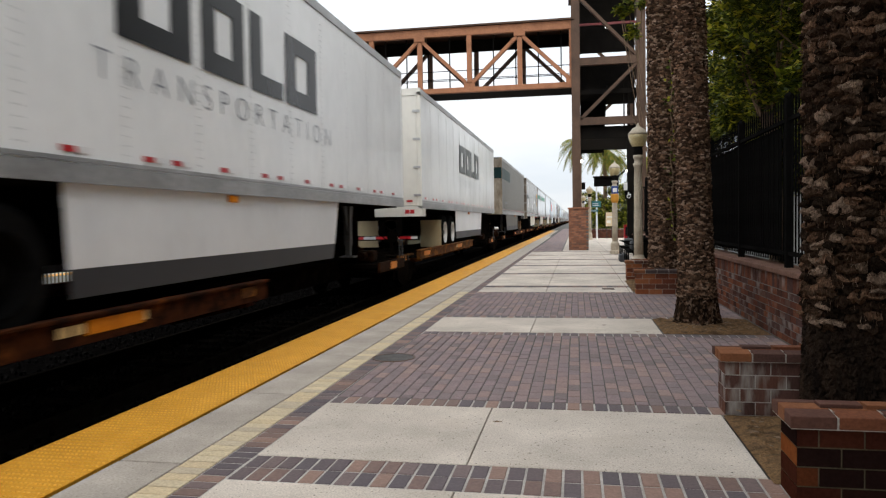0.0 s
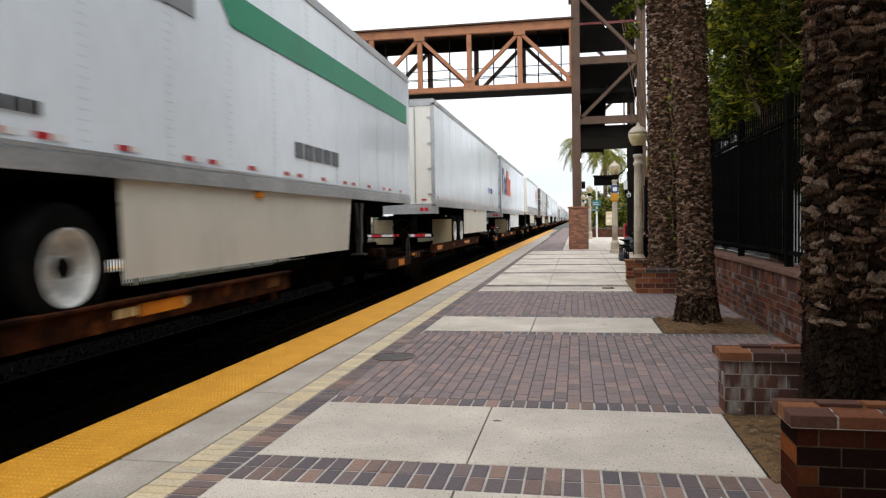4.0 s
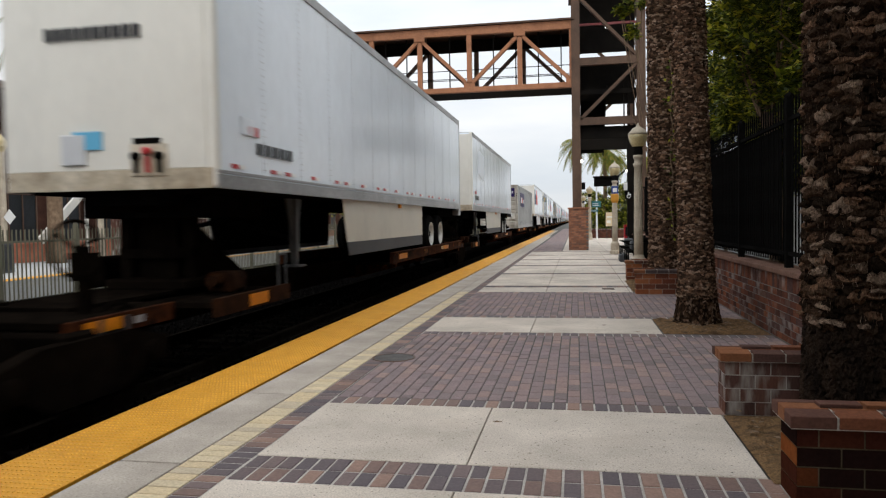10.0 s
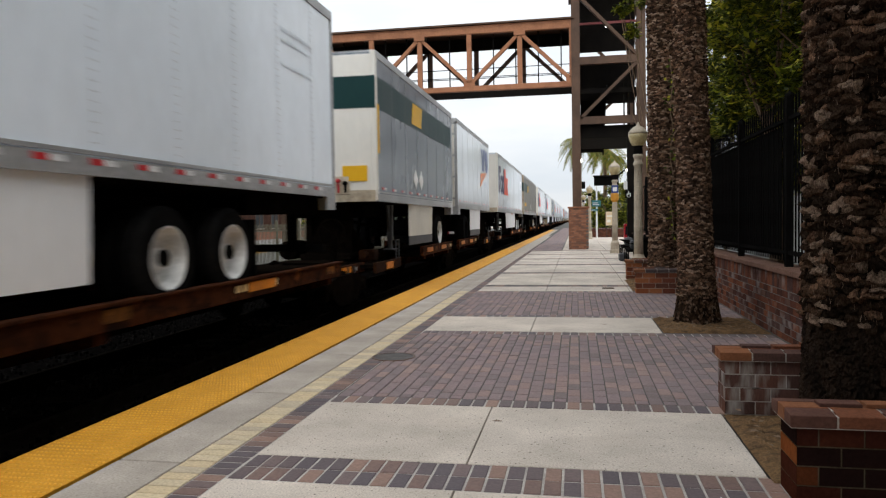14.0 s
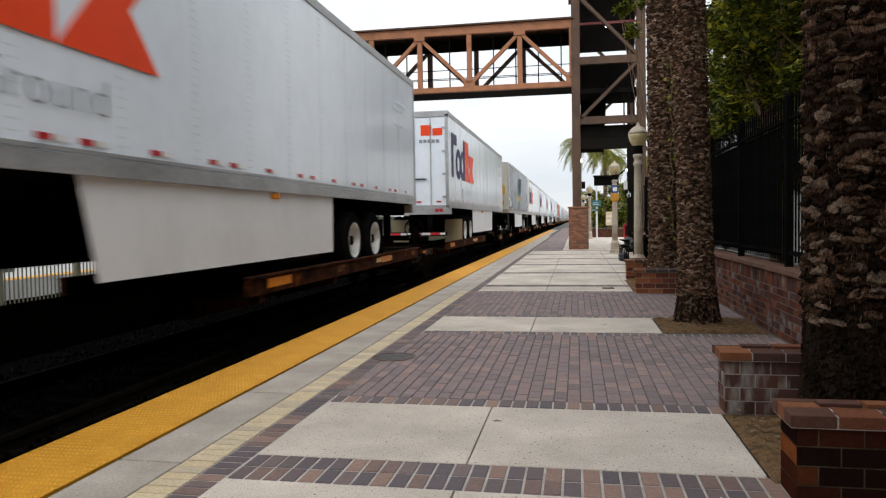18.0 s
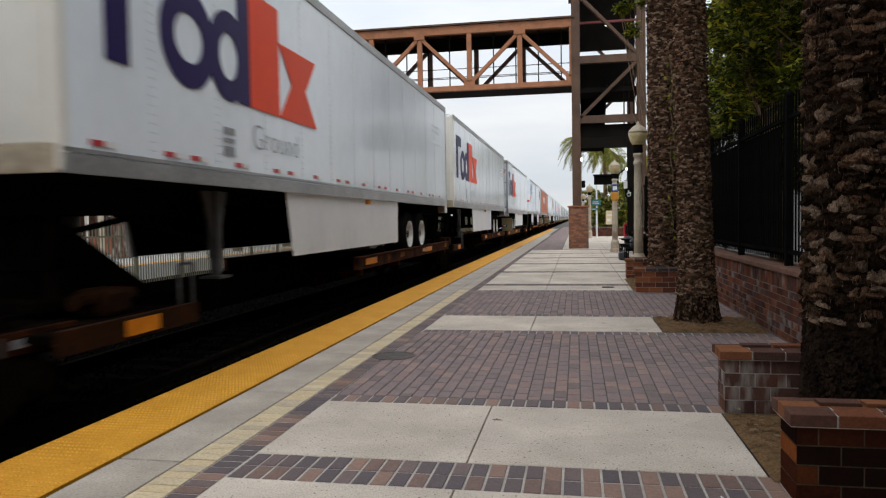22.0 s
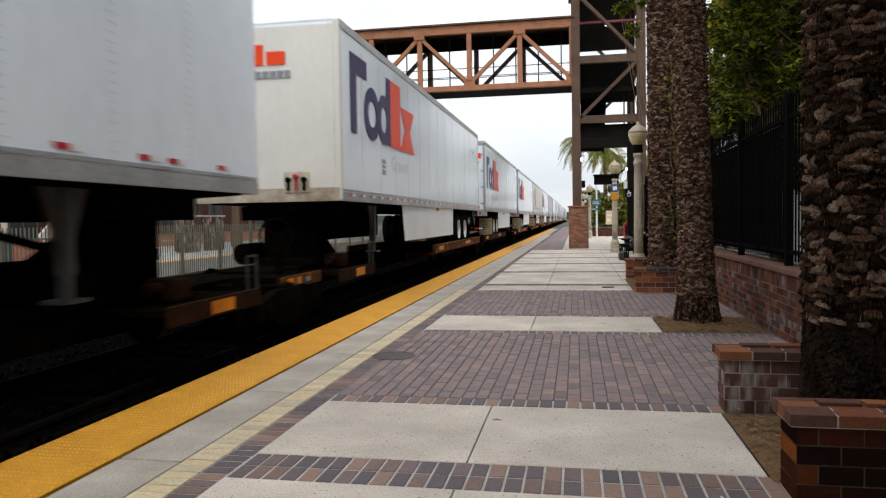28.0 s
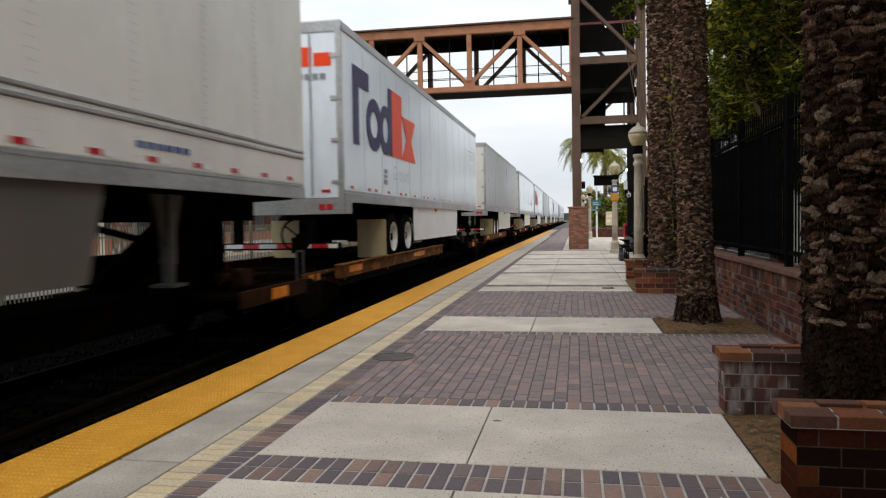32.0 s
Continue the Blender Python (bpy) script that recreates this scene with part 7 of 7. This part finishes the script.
            end_mark(th, "marking", BLACK, [("r", -0.5 + 0.2 * k, 3.2, -0.36 + 0.2 * k, 3.4) for k in range(7)], "orn")
        elif kind == "oval":
            th = trailer(a, L, 1, full=full, body=WARM, label="cream-white trailer with yellow, red and black oval emblem and amber doors,", doors=DOOR_AMBER, lower=WARM, frame_mat=SILVER_WARM, rim=RIM_RED, tape="band", drop=drop, skirt=SKIRT_BRIGHT, skirt_to=L - 10.5, mould=(0.56, 0.64))
            part("skirt_extension", mesh_of("skirt_extension", lambda bm: plate(bm, [(10.54, 0.36), (11.55, 0.36), (11.8, 1.2), (10.54, 1.2)], "x", HALF - 0.06, HALF - 0.045), SKIRT_DARK), SKIRT_DARK, th, "dark grey front panel of the skirt")
            part("skirt_writing", mesh_of("skirt_writing", lambda bm: [box(bm, HALF - 0.046, 5.75 + 0.3 * k, 0.62, HALF - 0.041, 5.97 + 0.3 * k, 0.86) for k in range(5)] + [box(bm, HALF - 0.046, 7.9 + 0.16 * k, 0.72 + 0.16 * (k % 2), HALF - 0.041, 8.0 + 0.16 * k, 0.80 + 0.16 * (k % 2)) for k in range(12)] and None, BLACK), BLACK, th, "row of dark marks on the skirt")
            side_mark(th, "logo", BLACK, [("p", *[(2.98 + 0.86 * math.cos(k * 0.2618), 3.43 + 0.91 * math.sin(k * 0.2618)) for k in range(24)])], "ov1", "black oval emblem")
            side_mark(th, "logo", RED, [("q", *[(2.98 + 0.70 * math.cos(k * 0.2618), 3.43 + 0.75 * math.sin(k * 0.2618)) for k in range(24)])], "ov2", "red oval")
            lg = part("logo", mesh_of("ov3", lambda bm: plate(bm, [(2.52, 2.95 - ZB), (3.22, 3.02 - ZB), (3.42, 3.92 - ZB), (2.72, 3.85 - ZB)], "x", HALF, HALF + 0.009), YELLOW), YELLOW, th, "yellow block")
            end_mark(th, "marking", BLACK, [("r", 0.45, 2.95, 1.08, 3.42), ("r", 0.45, 2.3, 1.12, 2.52), ("r", 0.5, 3.75, 0.72, 4.2)], "ovn", "dark panels on the amber doors")
            side_mark(th, "marking", BLUE, bars(12.2, 2.09, 6, 0.1, 0.06, 0.05), "ov4")
            part("skirt_emblem", mesh_of("skirt_emblem", lambda bm: plate(bm, [(7.5 + 0.19 * math.cos(k * 0.5236), 0.74 + 0.19 * math.sin(k * 0.5236)) for k in range(12)], "x", HALF - 0.046, HALF - 0.041), RED), RED, th, "small round red emblem")
        # the flatcar unit under it, from the middle of one gap to the middle of the next
        ya = (ends[i - 1][1] + a) / 2 if i else a - 1.2
        yb = (a + L + roll[i + 1][0]) / 2 if i + 1 < len(roll) else a + L + 1.2
        if kind == "container":
            beams, hit = [(a + 0.3, a + 8.6)], []
        elif L < 10:
            beams = [(a + 0.2, a + 4.4)] if rear else [(a + L - 4.4, a + L - 0.2)]
            hit = [(a + L - 0.85, 1)] if rear else [(a + 0.85, -1)]
        else:
            beams = [(a - 0.3, a + 8.9)] if rear else [(a + L - 8.9, a + L + 0.3)]
            hit = [(a + L - 0.95, 1)] if rear else [(a + 0.95, -1)]
        flatcar(ya, yb, beams, hit, "rust-brown articulated flatcar unit with dark trucks" if kind != "container" else "rust-brown flatcar unit carrying a container", container=kind == "container", yellow=i in (1, 24, 29, 31, 32, 33, 34), drop=drop * 0.8, full=full)
# ---- platform furniture ----
def street_lamp(at, label, sticker=False):
    th = thing("street_lamp", at, label, "street lamp", "platform lamps")
    part("base", made(lambda bm: (lathe(bm, [(0.20, 0), (0.20, 0.12), (0.17, 0.15), (0.165, 0.42), (0.13, 0.48), (0.12, 0.52)], 12))), LAMP_POST, th)
    smooth(part("post", made(lambda bm: lathe(bm, [(0.112, 0.5), (0.108, 1.2), (0.098, 2.3), (0.092, 2.64), (0.115, 2.66), (0.115, 2.72), (0.09, 2.74), (0.09, 2.82), (0.125, 2.86), (0.11, 2.92)], 14)), LAMP_POST, th))
    part("collar", made(lambda bm: lathe(bm, [(0.10, 2.92), (0.11, 2.98), (0.10, 3.10), (0.13, 3.12)], 12)), IRON, th, "dark metal collar")
    smooth(part("globe", made(lambda bm: lathe(bm, [(0.13, 3.12), (0.19, 3.22), (0.225, 3.34), (0.22, 3.42)], 16)), LAMP_GLASS, th, "amber glass lantern"))
    smooth(part("cap", made(lambda bm: lathe(bm, [(0.235, 3.41), (0.225, 3.45), (0.13, 3.56), (0.05, 3.60), (0.03, 3.66), (0.001, 3.70)], 16)), LAMP_POST, th, "pointed lantern cap"))
    if sticker:
        part("band", made(lambda bm: lathe(bm, [(0.11, 2.04), (0.15, 2.12), (0.155, 2.34), (0.12, 2.40)], 14)), DOOR_AMBER, th, "amber flower basket band")
        part("notice", made(lambda bm: box(bm, -0.13, -0.135, 2.40, 0.13, -0.105, 2.70)), BLUE, th, "small blue notice")
        part("notice_field", made(lambda bm: box(bm, -0.08, -0.14, 2.46, 0.08, -0.135, 2.62)), SIGN_WHITE, th, "pale field on the notice")
    return th


def build_furniture():
    street_lamp((1.487, 17.9, 0), "cream cast-stone platform lamp with amber lantern")
    street_lamp((1.53, 29.4, 0), "cream platform lamp with an orange band on its post", True)
    street_lamp((0.93, 50.0, 0), "distant cream platform lamp")
    street_lamp((0.70, 68.0, 0), "distant cream platform lamp by the palms")
    bin_ = thing("trash_can", (1.66, 18.4, 0), "black square trash can beside a lamp post", "trash can")
    part("body", made(lambda bm: (box(bm, -0.16, -0.2, 0.0, 0.2, 0.2, 0.82), soften(bm, 0.02))), IRON, bin_)
    part("lid", made(lambda bm: (box(bm, -0.18, -0.22, 0.82, 0.22, 0.22, 0.92), soften(bm, 0.03))), IRON, bin_)
    for k, y in enumerate((22.6, 25.2)):
        be = thing("bench", (1.72, y, 0), "dark metal bench along the platform", "bench", "benches")
        part("seat", made(lambda bm: [box(bm, -0.22 + 0.1 * i, -0.9, 0.43, -0.14 + 0.1 * i, 0.9, 0.46) for i in range(5)] and None), IRON, be)
        part("backrest", made(lambda bm: [box(bm, 0.26, -0.9, 0.52 + 0.1 * i, 0.29, 0.9, 0.59 + 0.1 * i) for i in range(4)] and None), IRON, be)
        for yy in (-0.8, 0.0, 0.8):
            part("leg", made(lambda bm: (box(bm, -0.22, yy - 0.02, 0, -0.18, yy + 0.02, 0.43), box(bm, 0.24, yy - 0.02, 0, 0.28, yy + 0.02, 0.9), box(bm, -0.22, yy - 0.02, 0.40, 0.28, yy + 0.02, 0.43))), IRON, be)
            part("armrest", made(lambda bm: box(bm, -0.22, yy - 0.025, 0.62, 0.26, yy + 0.025, 0.65)), IRON, be)
    for x, y, z, m, lab in ((1.75, 22.4, 0.46, LEATHER, "dark travel bag lying on a bench"), (1.78, 25.5, 0.46, GREYBAG, "grey duffel bag on a bench"), (1.5, 23.9, 0.0, LEATHER, "dark bag on the platform between benches")):
        bg = thing("travel_bag", (x, y, z), lab, "bag")
        smooth(part("body", made(lambda bm: (box(bm, -0.14, -0.24, 0.0, 0.14, 0.24, 0.26), soften(bm, 0.06, 3))), m, bg))
        part("handle", made(lambda bm: [beam(bm, (0, -0.15 + 0.06 * i, 0.25 + 0.07 * math.sin(i * 0.628)), (0, -0.09 + 0.06 * i, 0.25 + 0.07 * math.sin((i + 1) * 0.628)), 0.03, 0.015) for i in range(5)] and None), LEATHER, bg)
    red = thing("newspaper_box", (2.10, 30.6, 0), "dark red metal newspaper box near the tower", "newspaper box")
    part("cabinet", made(lambda bm: (box(bm, -0.14, -0.2, 0.4, 0.14, 0.2, 1.15), soften(bm, 0.02))), RED, red)
    part("window", made(lambda bm: box(bm, -0.1, -0.208, 0.7, 0.1, -0.2, 1.05)), DARK_GLASS, red)
    part("leg", made(lambda bm: box(bm, -0.05, -0.05, 0, 0.05, 0.05, 0.41)), IRON, red)
    hyd = thing("sign_post", (2.10, 16.2, 0.0), "small red and white sign on a post between the palms", "sign")
    part("post", made(lambda bm: lathe(bm, [(0.02, 0), (0.02, 1.05)], 8)), GALV, hyd)
    part("sign_face", made(lambda bm: box(bm, -0.11, -0.03, 0.84, 0.09, -0.022, 1.05)), RED, hyd)
    part("sign_foot", made(lambda bm: box(bm, -0.07, -0.03, 0.76, 0.05, -0.022, 0.838)), SIGN_WHITE, hyd)
    # dark column with the access sign, and the canopy by the tower
    col = thing("steel_column", (2.27, 30.2, 0), "dark steel column with a white access symbol sign", "column")
    part("shaft", made(lambda bm: box(bm, -0.2, -0.15, 0, 0.2, 0.15, 4.7)), STEEL_BLACK, col)
    part("sign", made(lambda bm: box(bm, -0.30, -0.17, 2.2, -0.02, -0.155, 2.55)), IRON, col, "dark access sign")
    part("symbol", made(lambda bm: (ring_y(bm, -0.15, 2.31, 0.085, 0.025, -0.176), box(bm, -0.18, -0.176, 2.34, -0.14, -0.17, 2.48), box(bm, -0.14, -0.176, 2.36, -0.06, -0.17, 2.40))), SIGN_WHITE, col)
    part("call_box", made(lambda bm: (box(bm, -0.34, -0.16, 2.55, -0.2, -0.02, 2.85), soften(bm, 0.01))), SIGN_WHITE, col)
    part("globe_light", made(lambda bm: lathe(bm, [(0.01, 3.28), (0.045, 3.31), (0.045, 3.37), (0.01, 3.40)], 10, (-0.22, -0.1, 0))), GLOBE_LIT, col)
    cn = thing("canopy_sign", (1.24, 30.4, 2.75), "black hanging departure board under the tower", "sign board")
    part("board", made(lambda bm: (box(bm, -0.49, -0.12, 0.0, 0.5, 0.12, 0.36), soften(bm, 0.015))), IRON, cn)
    part("hood", made(lambda bm: box(bm, -0.53, -0.2, 0.36, 0.53, 0.2, 0.41)), STEEL_BLACK, cn)
    part("bracket", made(lambda bm: beam(bm, (0.5, 0, 0.42), (0.95, 0, 0.75), 0.06, 0.06)), STEEL_BLACK, cn)
    cam_ = thing("security_camera", (0.33, 33.3, 2.75), "small dark box lamp on the steel column", "camera")
    part("housing", made(lambda bm: (box(bm, -0.06, -0.25, 0.0, 0.1, 0.0, 0.32), soften(bm, 0.02))), IRON, cam_)
    # signs and planter farther along
    sp = thing("station_sign", (1.41, 50.4, 0), "teal station signs on a white pole", "sign")
    part("pole", made(lambda bm: lathe(bm, [(0.06, 0), (0.055, 3.7)], 10)), SIGN_WHITE, sp)
    for x, z, w, h in ((-0.03, 2.42, 0.30, 0.42), (-0.22, 1.98, 0.32, 0.16)):
        pn = part("panel", made(lambda bm: (box(bm, x - w, -0.1, z - h / 2, x + w, -0.07, z + h / 2), soften(bm, 0.008))), SIGN_TEAL, sp, "teal sign panel")
        part("writing", made(lambda bm: [box(bm, x - w * 0.8, -0.106, z - h * 0.25 + h * 0.28 * k, x + w * (0.7 - 0.25 * k), -0.1, z - h * 0.12 + h * 0.28 * k) for k in range(2)] and None), PALE, pn)
    po = thing("poster_stand", (2.35, 52.5, 0), "tan poster panel on a dark stand", "poster")
    part("panel", made(lambda bm: (box(bm, -0.28, -0.05, 0.85, 0.28, 0.05, 1.9), soften(bm, 0.01))), IRON, po)
    part("poster", made(lambda bm: box(bm, -0.25, -0.06, 0.88, 0.25, -0.052, 1.87)), POSTER, po)
    part("bar", made(lambda bm: (box(bm, -0.18, -0.066, 1.5, 0.18, -0.06, 1.6), box(bm, -0.18, -0.066, 1.1, 0.08, -0.06, 1.3))), WARM, po)
    part("leg", made(lambda bm: (box(bm, -0.2, -0.02, 0, -0.16, 0.02, 0.86), box(bm, 0.16, -0.02, 0, 0.2, 0.02, 0.86))), GALV, po)
    pw = thing("brick_planter", (0.75, 54.0, 0), "long low red brick planter across the platform", "planter")
    part("core", made(lambda bm: box(bm, 0.0, 0.0, 0, 5.0, 0.7, 0.6)), BUILD, pw)
    tagged(part("brick_field", made(lambda bm: [box(bm, 0.215 * i + 0.1 * (c % 2), -0.02, c * 0.085 + 0.004, 0.215 * i + 0.1 * (c % 2) + 0.205, 0.01, c * 0.085 + 0.08) for c in range(7) for i in range(23)] and None), BRICK_FAR, pw), kind="stuff")
    part("cap", made(lambda bm: (box(bm, -0.05, -0.06, 0.6, 5.05, 0.75, 0.68), soften(bm, 0.01))), BRICK_OLD, pw)
    for k, (x, y, h) in enumerate(((2.6, 58, 3.2), (4.6, 62, 4.2), (3.4, 76, 4.5), (5.6, 84, 5.5), (2.2, 92, 4.8))):
        leafy_tree((x, y, -0.02), h, h * 0.46, 30 + k, "distant dark green tree beyond the platform", 30, 7000, 0.12, (0, 0), 0.26, 0.08)


def ring_y(bm, cx, cz, r, t, y):
    for i in range(14):
        a, b = 0.4488 * i, 0.4488 * (i + 1)
        v = [bm.verts.new((cx + q * math.cos(w), yy, cz + q * math.sin(w))) for yy in (y, y + 0.006) for q, w in ((r, a), (r, b), (r - t, b), (r - t, a))]
        for f in ((0, 1, 2, 3), (7, 6, 5, 4), (0, 4, 5, 1), (2, 6, 7, 3)):
            bm.faces.new([v[j] for j in f])


def far_palm(at, h, r, length, seed, label, n=22):
    rng = random.Random(seed)
    th = thing("palm_tree", at, label, "palm tree", "distant palms")
    smooth(part("trunk", made(lambda bm: lathe(bm, [(r * 1.3, 0), (r, 0.6), (r * 0.85, h * 0.6), (r, h * 0.95), (r * 0.5, h)], 10)), WOOD_BARK, th))
    fronds(th, Vector((0, 0, h)), rng, n, length, FROND)
    return th


# ---- across the tracks ----
def build_far_side():
    bm = bmesh.new()
    box(bm, -80, -30, -0.62, FAR_EDGE, 300, -0.004)
    solid("far_platform", bm, PALE_PAVE, "pale concrete platform across the tracks", "platform", "structure")
    bm = bmesh.new()
    box(bm, FAR_EDGE - 0.62, -30, -0.004, FAR_EDGE + 0.002, 300, 0.002)
    solid("far_tactile_strip", bm, TACTILE, "yellow tactile strip along the far platform", "tactile paving", "structure")
    f = thing("picket_fence", (FENCE_X, 0, -0.55), "olive-tan metal picket fence between the tracks", "fence")
    pk = mesh_of("far_picket", lambda bm: (box(bm, -0.012, -0.012, 0.06, 0.012, 0.012, 1.92)), FENCE_TAN)
    for i in range(64):
        part("picket", pk, FENCE_TAN, f, "", (0, 8.0 + 0.128 * i, 0))
    bmj = bmesh.new()
    for i in range(64, 700):
        y = 8.0 + 0.128 * i
        box(bmj, -0.012, y - 0.012, 0.06, 0.012, y + 0.012, 1.92)
    tagged(part("picket_field", bmj, FENCE_TAN, f), kind="stuff")
    post = mesh_of("far_post", lambda bm: (box(bm, -0.045, -0.045, 0, 0.045, 0.045, 2.02), lathe(bm, [(0.05, 2.02), (0.05, 2.05), (0.02, 2.09)], 8)), FENCE_TAN)
    for i in range(36):
        part("post", post, FENCE_TAN, f, "", (0, 8.6 + 2.45 * i, 0))
    for z in (0.16, 1.62):
        part("rail", made(lambda bm: box(bm, -0.02, 7.8, z, 0.02, 97, z + 0.05)), FENCE_TAN, f)
    # low red planter walls, poles and a palm on the far platform
    for y0, y1 in ((25.4, 31.0), (17.0, 21.5)):
        pl = thing("brick_planter", (-22.0, y0, 0), "low red brick planter wall on the far platform", "planter", "far planters")
        part("wall", made(lambda bm: (box(bm, -0.9, 0, 0, 0.0, y1 - y0, 0.72), soften(bm, 0.01))), RED_WALL, pl)
        part("cap", made(lambda bm: (box(bm, -0.95, -0.05, 0.72, 0.05, y1 - y0 + 0.05, 0.80), soften(bm, 0.01))), RED_WALL, pl)
    for x, y, lab in ((-20.6, 22.9, "pale post with a diamond sign on the far platform"), (-18.6, 25.6, "white lamp post on the far platform"), (-18.0, 45.0, "white post on the far platform"), (-18.0, 62.0, "white lamp post farther along the far platform")):
        po = thing("lamp_post", (x, y, 0), lab, "lamp post", "far posts")
        part("shaft", made(lambda bm: lathe(bm, [(0.16, 0), (0.12, 0.5), (0.10, 4.2)], 10)), LAMP_POST, po)
        part("globe", made(lambda bm: lathe(bm, [(0.1, 4.2), (0.22, 4.4), (0.2, 4.6), (0.02, 4.85)], 10)), LAMP_GLASS, po)
        if y < 23:
            part("diamond_sign", made(lambda bm: plate(bm, [(0.35, 1.55), (0.6, 1.82), (0.35, 2.1), (0.1, 1.82)], "y", -0.12, -0.1)), SIGN_WHITE, po)
    for k, (x, y) in enumerate(((-20.4, 25.3), (-23.5, 41.0), (-22.5, 58.0))):
        far_palm((x, y, 0), 9.5, 0.3, 2.6, 60 + k, "tall palm on the far platform")
    # station buildings
    def building(x0, x1, y0, y1, h, m, label, windows):
        b = thing("station_building", (x0, y0, 0), label, "building", "far buildings")
        part("wall", made(lambda bm: (box(bm, 0, 0, 0, x1 - x0, y1 - y0, h))), m, b)
        part("roof", made(lambda bm: (box(bm, -0.4, -0.4, h, x1 - x0 + 0.6, y1 - y0 + 0.4, h + 0.3), soften(bm, 0.03))), STEEL_DARK, b)
        part("plinth", made(lambda bm: box(bm, x1 - x0 - 0.01, -0.03, 0, x1 - x0 + 0.06, y1 - y0 + 0.03, 0.8)), RED_WALL, b)
        for (wy, wz, ww, wh) in windows:
            w = part("window", made(lambda bm: box(bm, x1 - x0 - 0.1, wy, wz, x1 - x0 + 0.012, wy + ww, wz + wh)), DARK_GLASS, b, "dark window")
            part("window_frame", made(lambda bm: [box(bm, x1 - x0 - 0.02, a, c, x1 - x0 + 0.05, d, e) for a, c, d, e in ((wy - 0.08, wz, wy, wz + wh), (wy + ww, wz, wy + ww + 0.08, wz + wh), (wy - 0.08, wz + wh, wy + ww + 0.08, wz + wh + 0.1), (wy + ww / 2 - 0.03, wz, wy + ww / 2 + 0.03, wz + wh))] and None), STEEL_DARK, w)
            part("sill", made(lambda bm: box(bm, x1 - x0 - 0.02, wy - 0.12, wz - 0.1, x1 - x0 + 0.09, wy + ww + 0.12, wz)), GREY_CONCRETE, w)
    building(-40, -25.5, 4, 27.5, 7.6, BUILD, "brown brick station building across the tracks", [(1.5 + 3.6 * i, 0.9, 1.6, 2.2) for i in range(4)])
    building(-42, -26, 28, 54.5, 7.8, BUILD, "dark brick depot building with framed openings", [(1.2 + 3.1 * i, 0.4, 1.7, 2.6) for i in range(7)])
    building(-44, -27, 56, 84, 8.5, BUILD, "two-storey brown brick building beyond the depot", [(1.5 + 3.2 * i, z, 1.5, 1.8) for i in range(8) for z in (1.0, 4.3)])
    for y in (25.4, 30.4, 32.9):
        c = thing("brick_column", (-18.6, y + 1.5, 0), "tan brick column beyond the fence", "brick column", "far columns")
        part("shaft", made(lambda bm: (box(bm, -0.5, 0, 0, 0.0, 1.4 if y > 26 else 0.7, 1.75), soften(bm, 0.015))), BRICK_OLD, c)
        part("cap", made(lambda bm: (box(bm, -0.55, -0.05, 1.75, 0.05, 1.45 if y > 26 else 0.75, 1.84), soften(bm, 0.01))), GREY_CONCRETE, c)
    for k in range(9):
        leafy_tree((-21 - 3 * (k % 3), 52 + 14 * k, -0.02), 6.5 + (k % 3), 2.6, 80 + k, "green tree on the far side of the line", 14, 1300, 0.16, (0, 0), 0.34, 0.22)
    # cabinets and a sloping brace seen under the cars
    cb = thing("utility_cabinet", (-17.6, 19.6, 0), "grey utility cabinet on the far platform", "cabinet")
    part("body", made(lambda bm: (box(bm, -0.4, -0.35, 0, 0.0, 0.35, 0.95), soften(bm, 0.02))), GREYBAG, cb)
    part("door", made(lambda bm: box(bm, 0.0, -0.3, 0.08, 0.012, 0.3, 0.88)), GALV, cb)
    br = thing("stair_rail", (-21.0, 27.4, 0), "sloping tan stair stringer on the far platform", "stair")
    part("stringer", made(lambda bm: beam(bm, (0, -2.2, 0.9), (0, 0.6, 3.1), 0.12, 0.34)), WARM, br)
    part("support", made(lambda bm: box(bm, -0.06, 0.5, 0, 0.06, 0.62, 3.0)), WARM, br)


def build_distance():
    far_palm((0.35, 72, -0.02), 8.9, 0.28, 3.0, 41, "date palm with drooping yellow-green fronds beyond the tower", 30)
    far_palm((3.0, 76, -0.02), 8.6, 0.22, 3.0, 42, "palm with dense green fronds beyond the tower", 34)
    far_palm((4.7, 88, -0.02), 8.6, 0.22, 2.8, 43, "distant palm beyond the platform", 26)
    far_palm((6.5, 70, -0.02), 7.0, 0.22, 2.8, 44, "green palm behind the stair tower", 26)
    bm = bmesh.new()
    rng = random.Random(6)
    prev = None
    for i in range(121):
        a = math.pi * 2 * i / 120
        r = 900
        h = 7 + 6 * noise.noise(Vector((math.cos(a) * 5, math.sin(a) * 5, 0.3))) + rng.uniform(0, 2.5)
        p = (r * math.cos(a), r * math.sin(a))
        cur = (bm.verts.new((p[0], p[1], -1)), bm.verts.new((p[0], p[1], max(2.5, h))))
        if prev:
            bm.faces.new((prev[0], cur[0], cur[1], prev[1]))
        prev = cur
    solid("backdrop", bm, HILL, "hazy line of distant trees at the horizon", "backdrop", "structure")


build_ground()
build_track(TRACK_X, "near railway track under the passing train")
build_track(FAR_TRACK_X, "second railway track before the picket fence")
build_platform()
build_bridge()
build_plants()
build_vine()
build_pale_building()
build_far_side()
build_distance()
build_furniture()
build_train()
build_shade_house()
build_walls()
build_paving()


def travelled(t):
    return 18.49 * t - 0.006766 * t * t


def motions():
    """Everything on the train rolls towards the camera at about 18 metres a second."""
    for ob, x, y, z in MOVERS:
        walk(ob, [(t, pose(x, y - travelled(t), z)) for t in (0, 8, 16, 24, 32)])


motions()
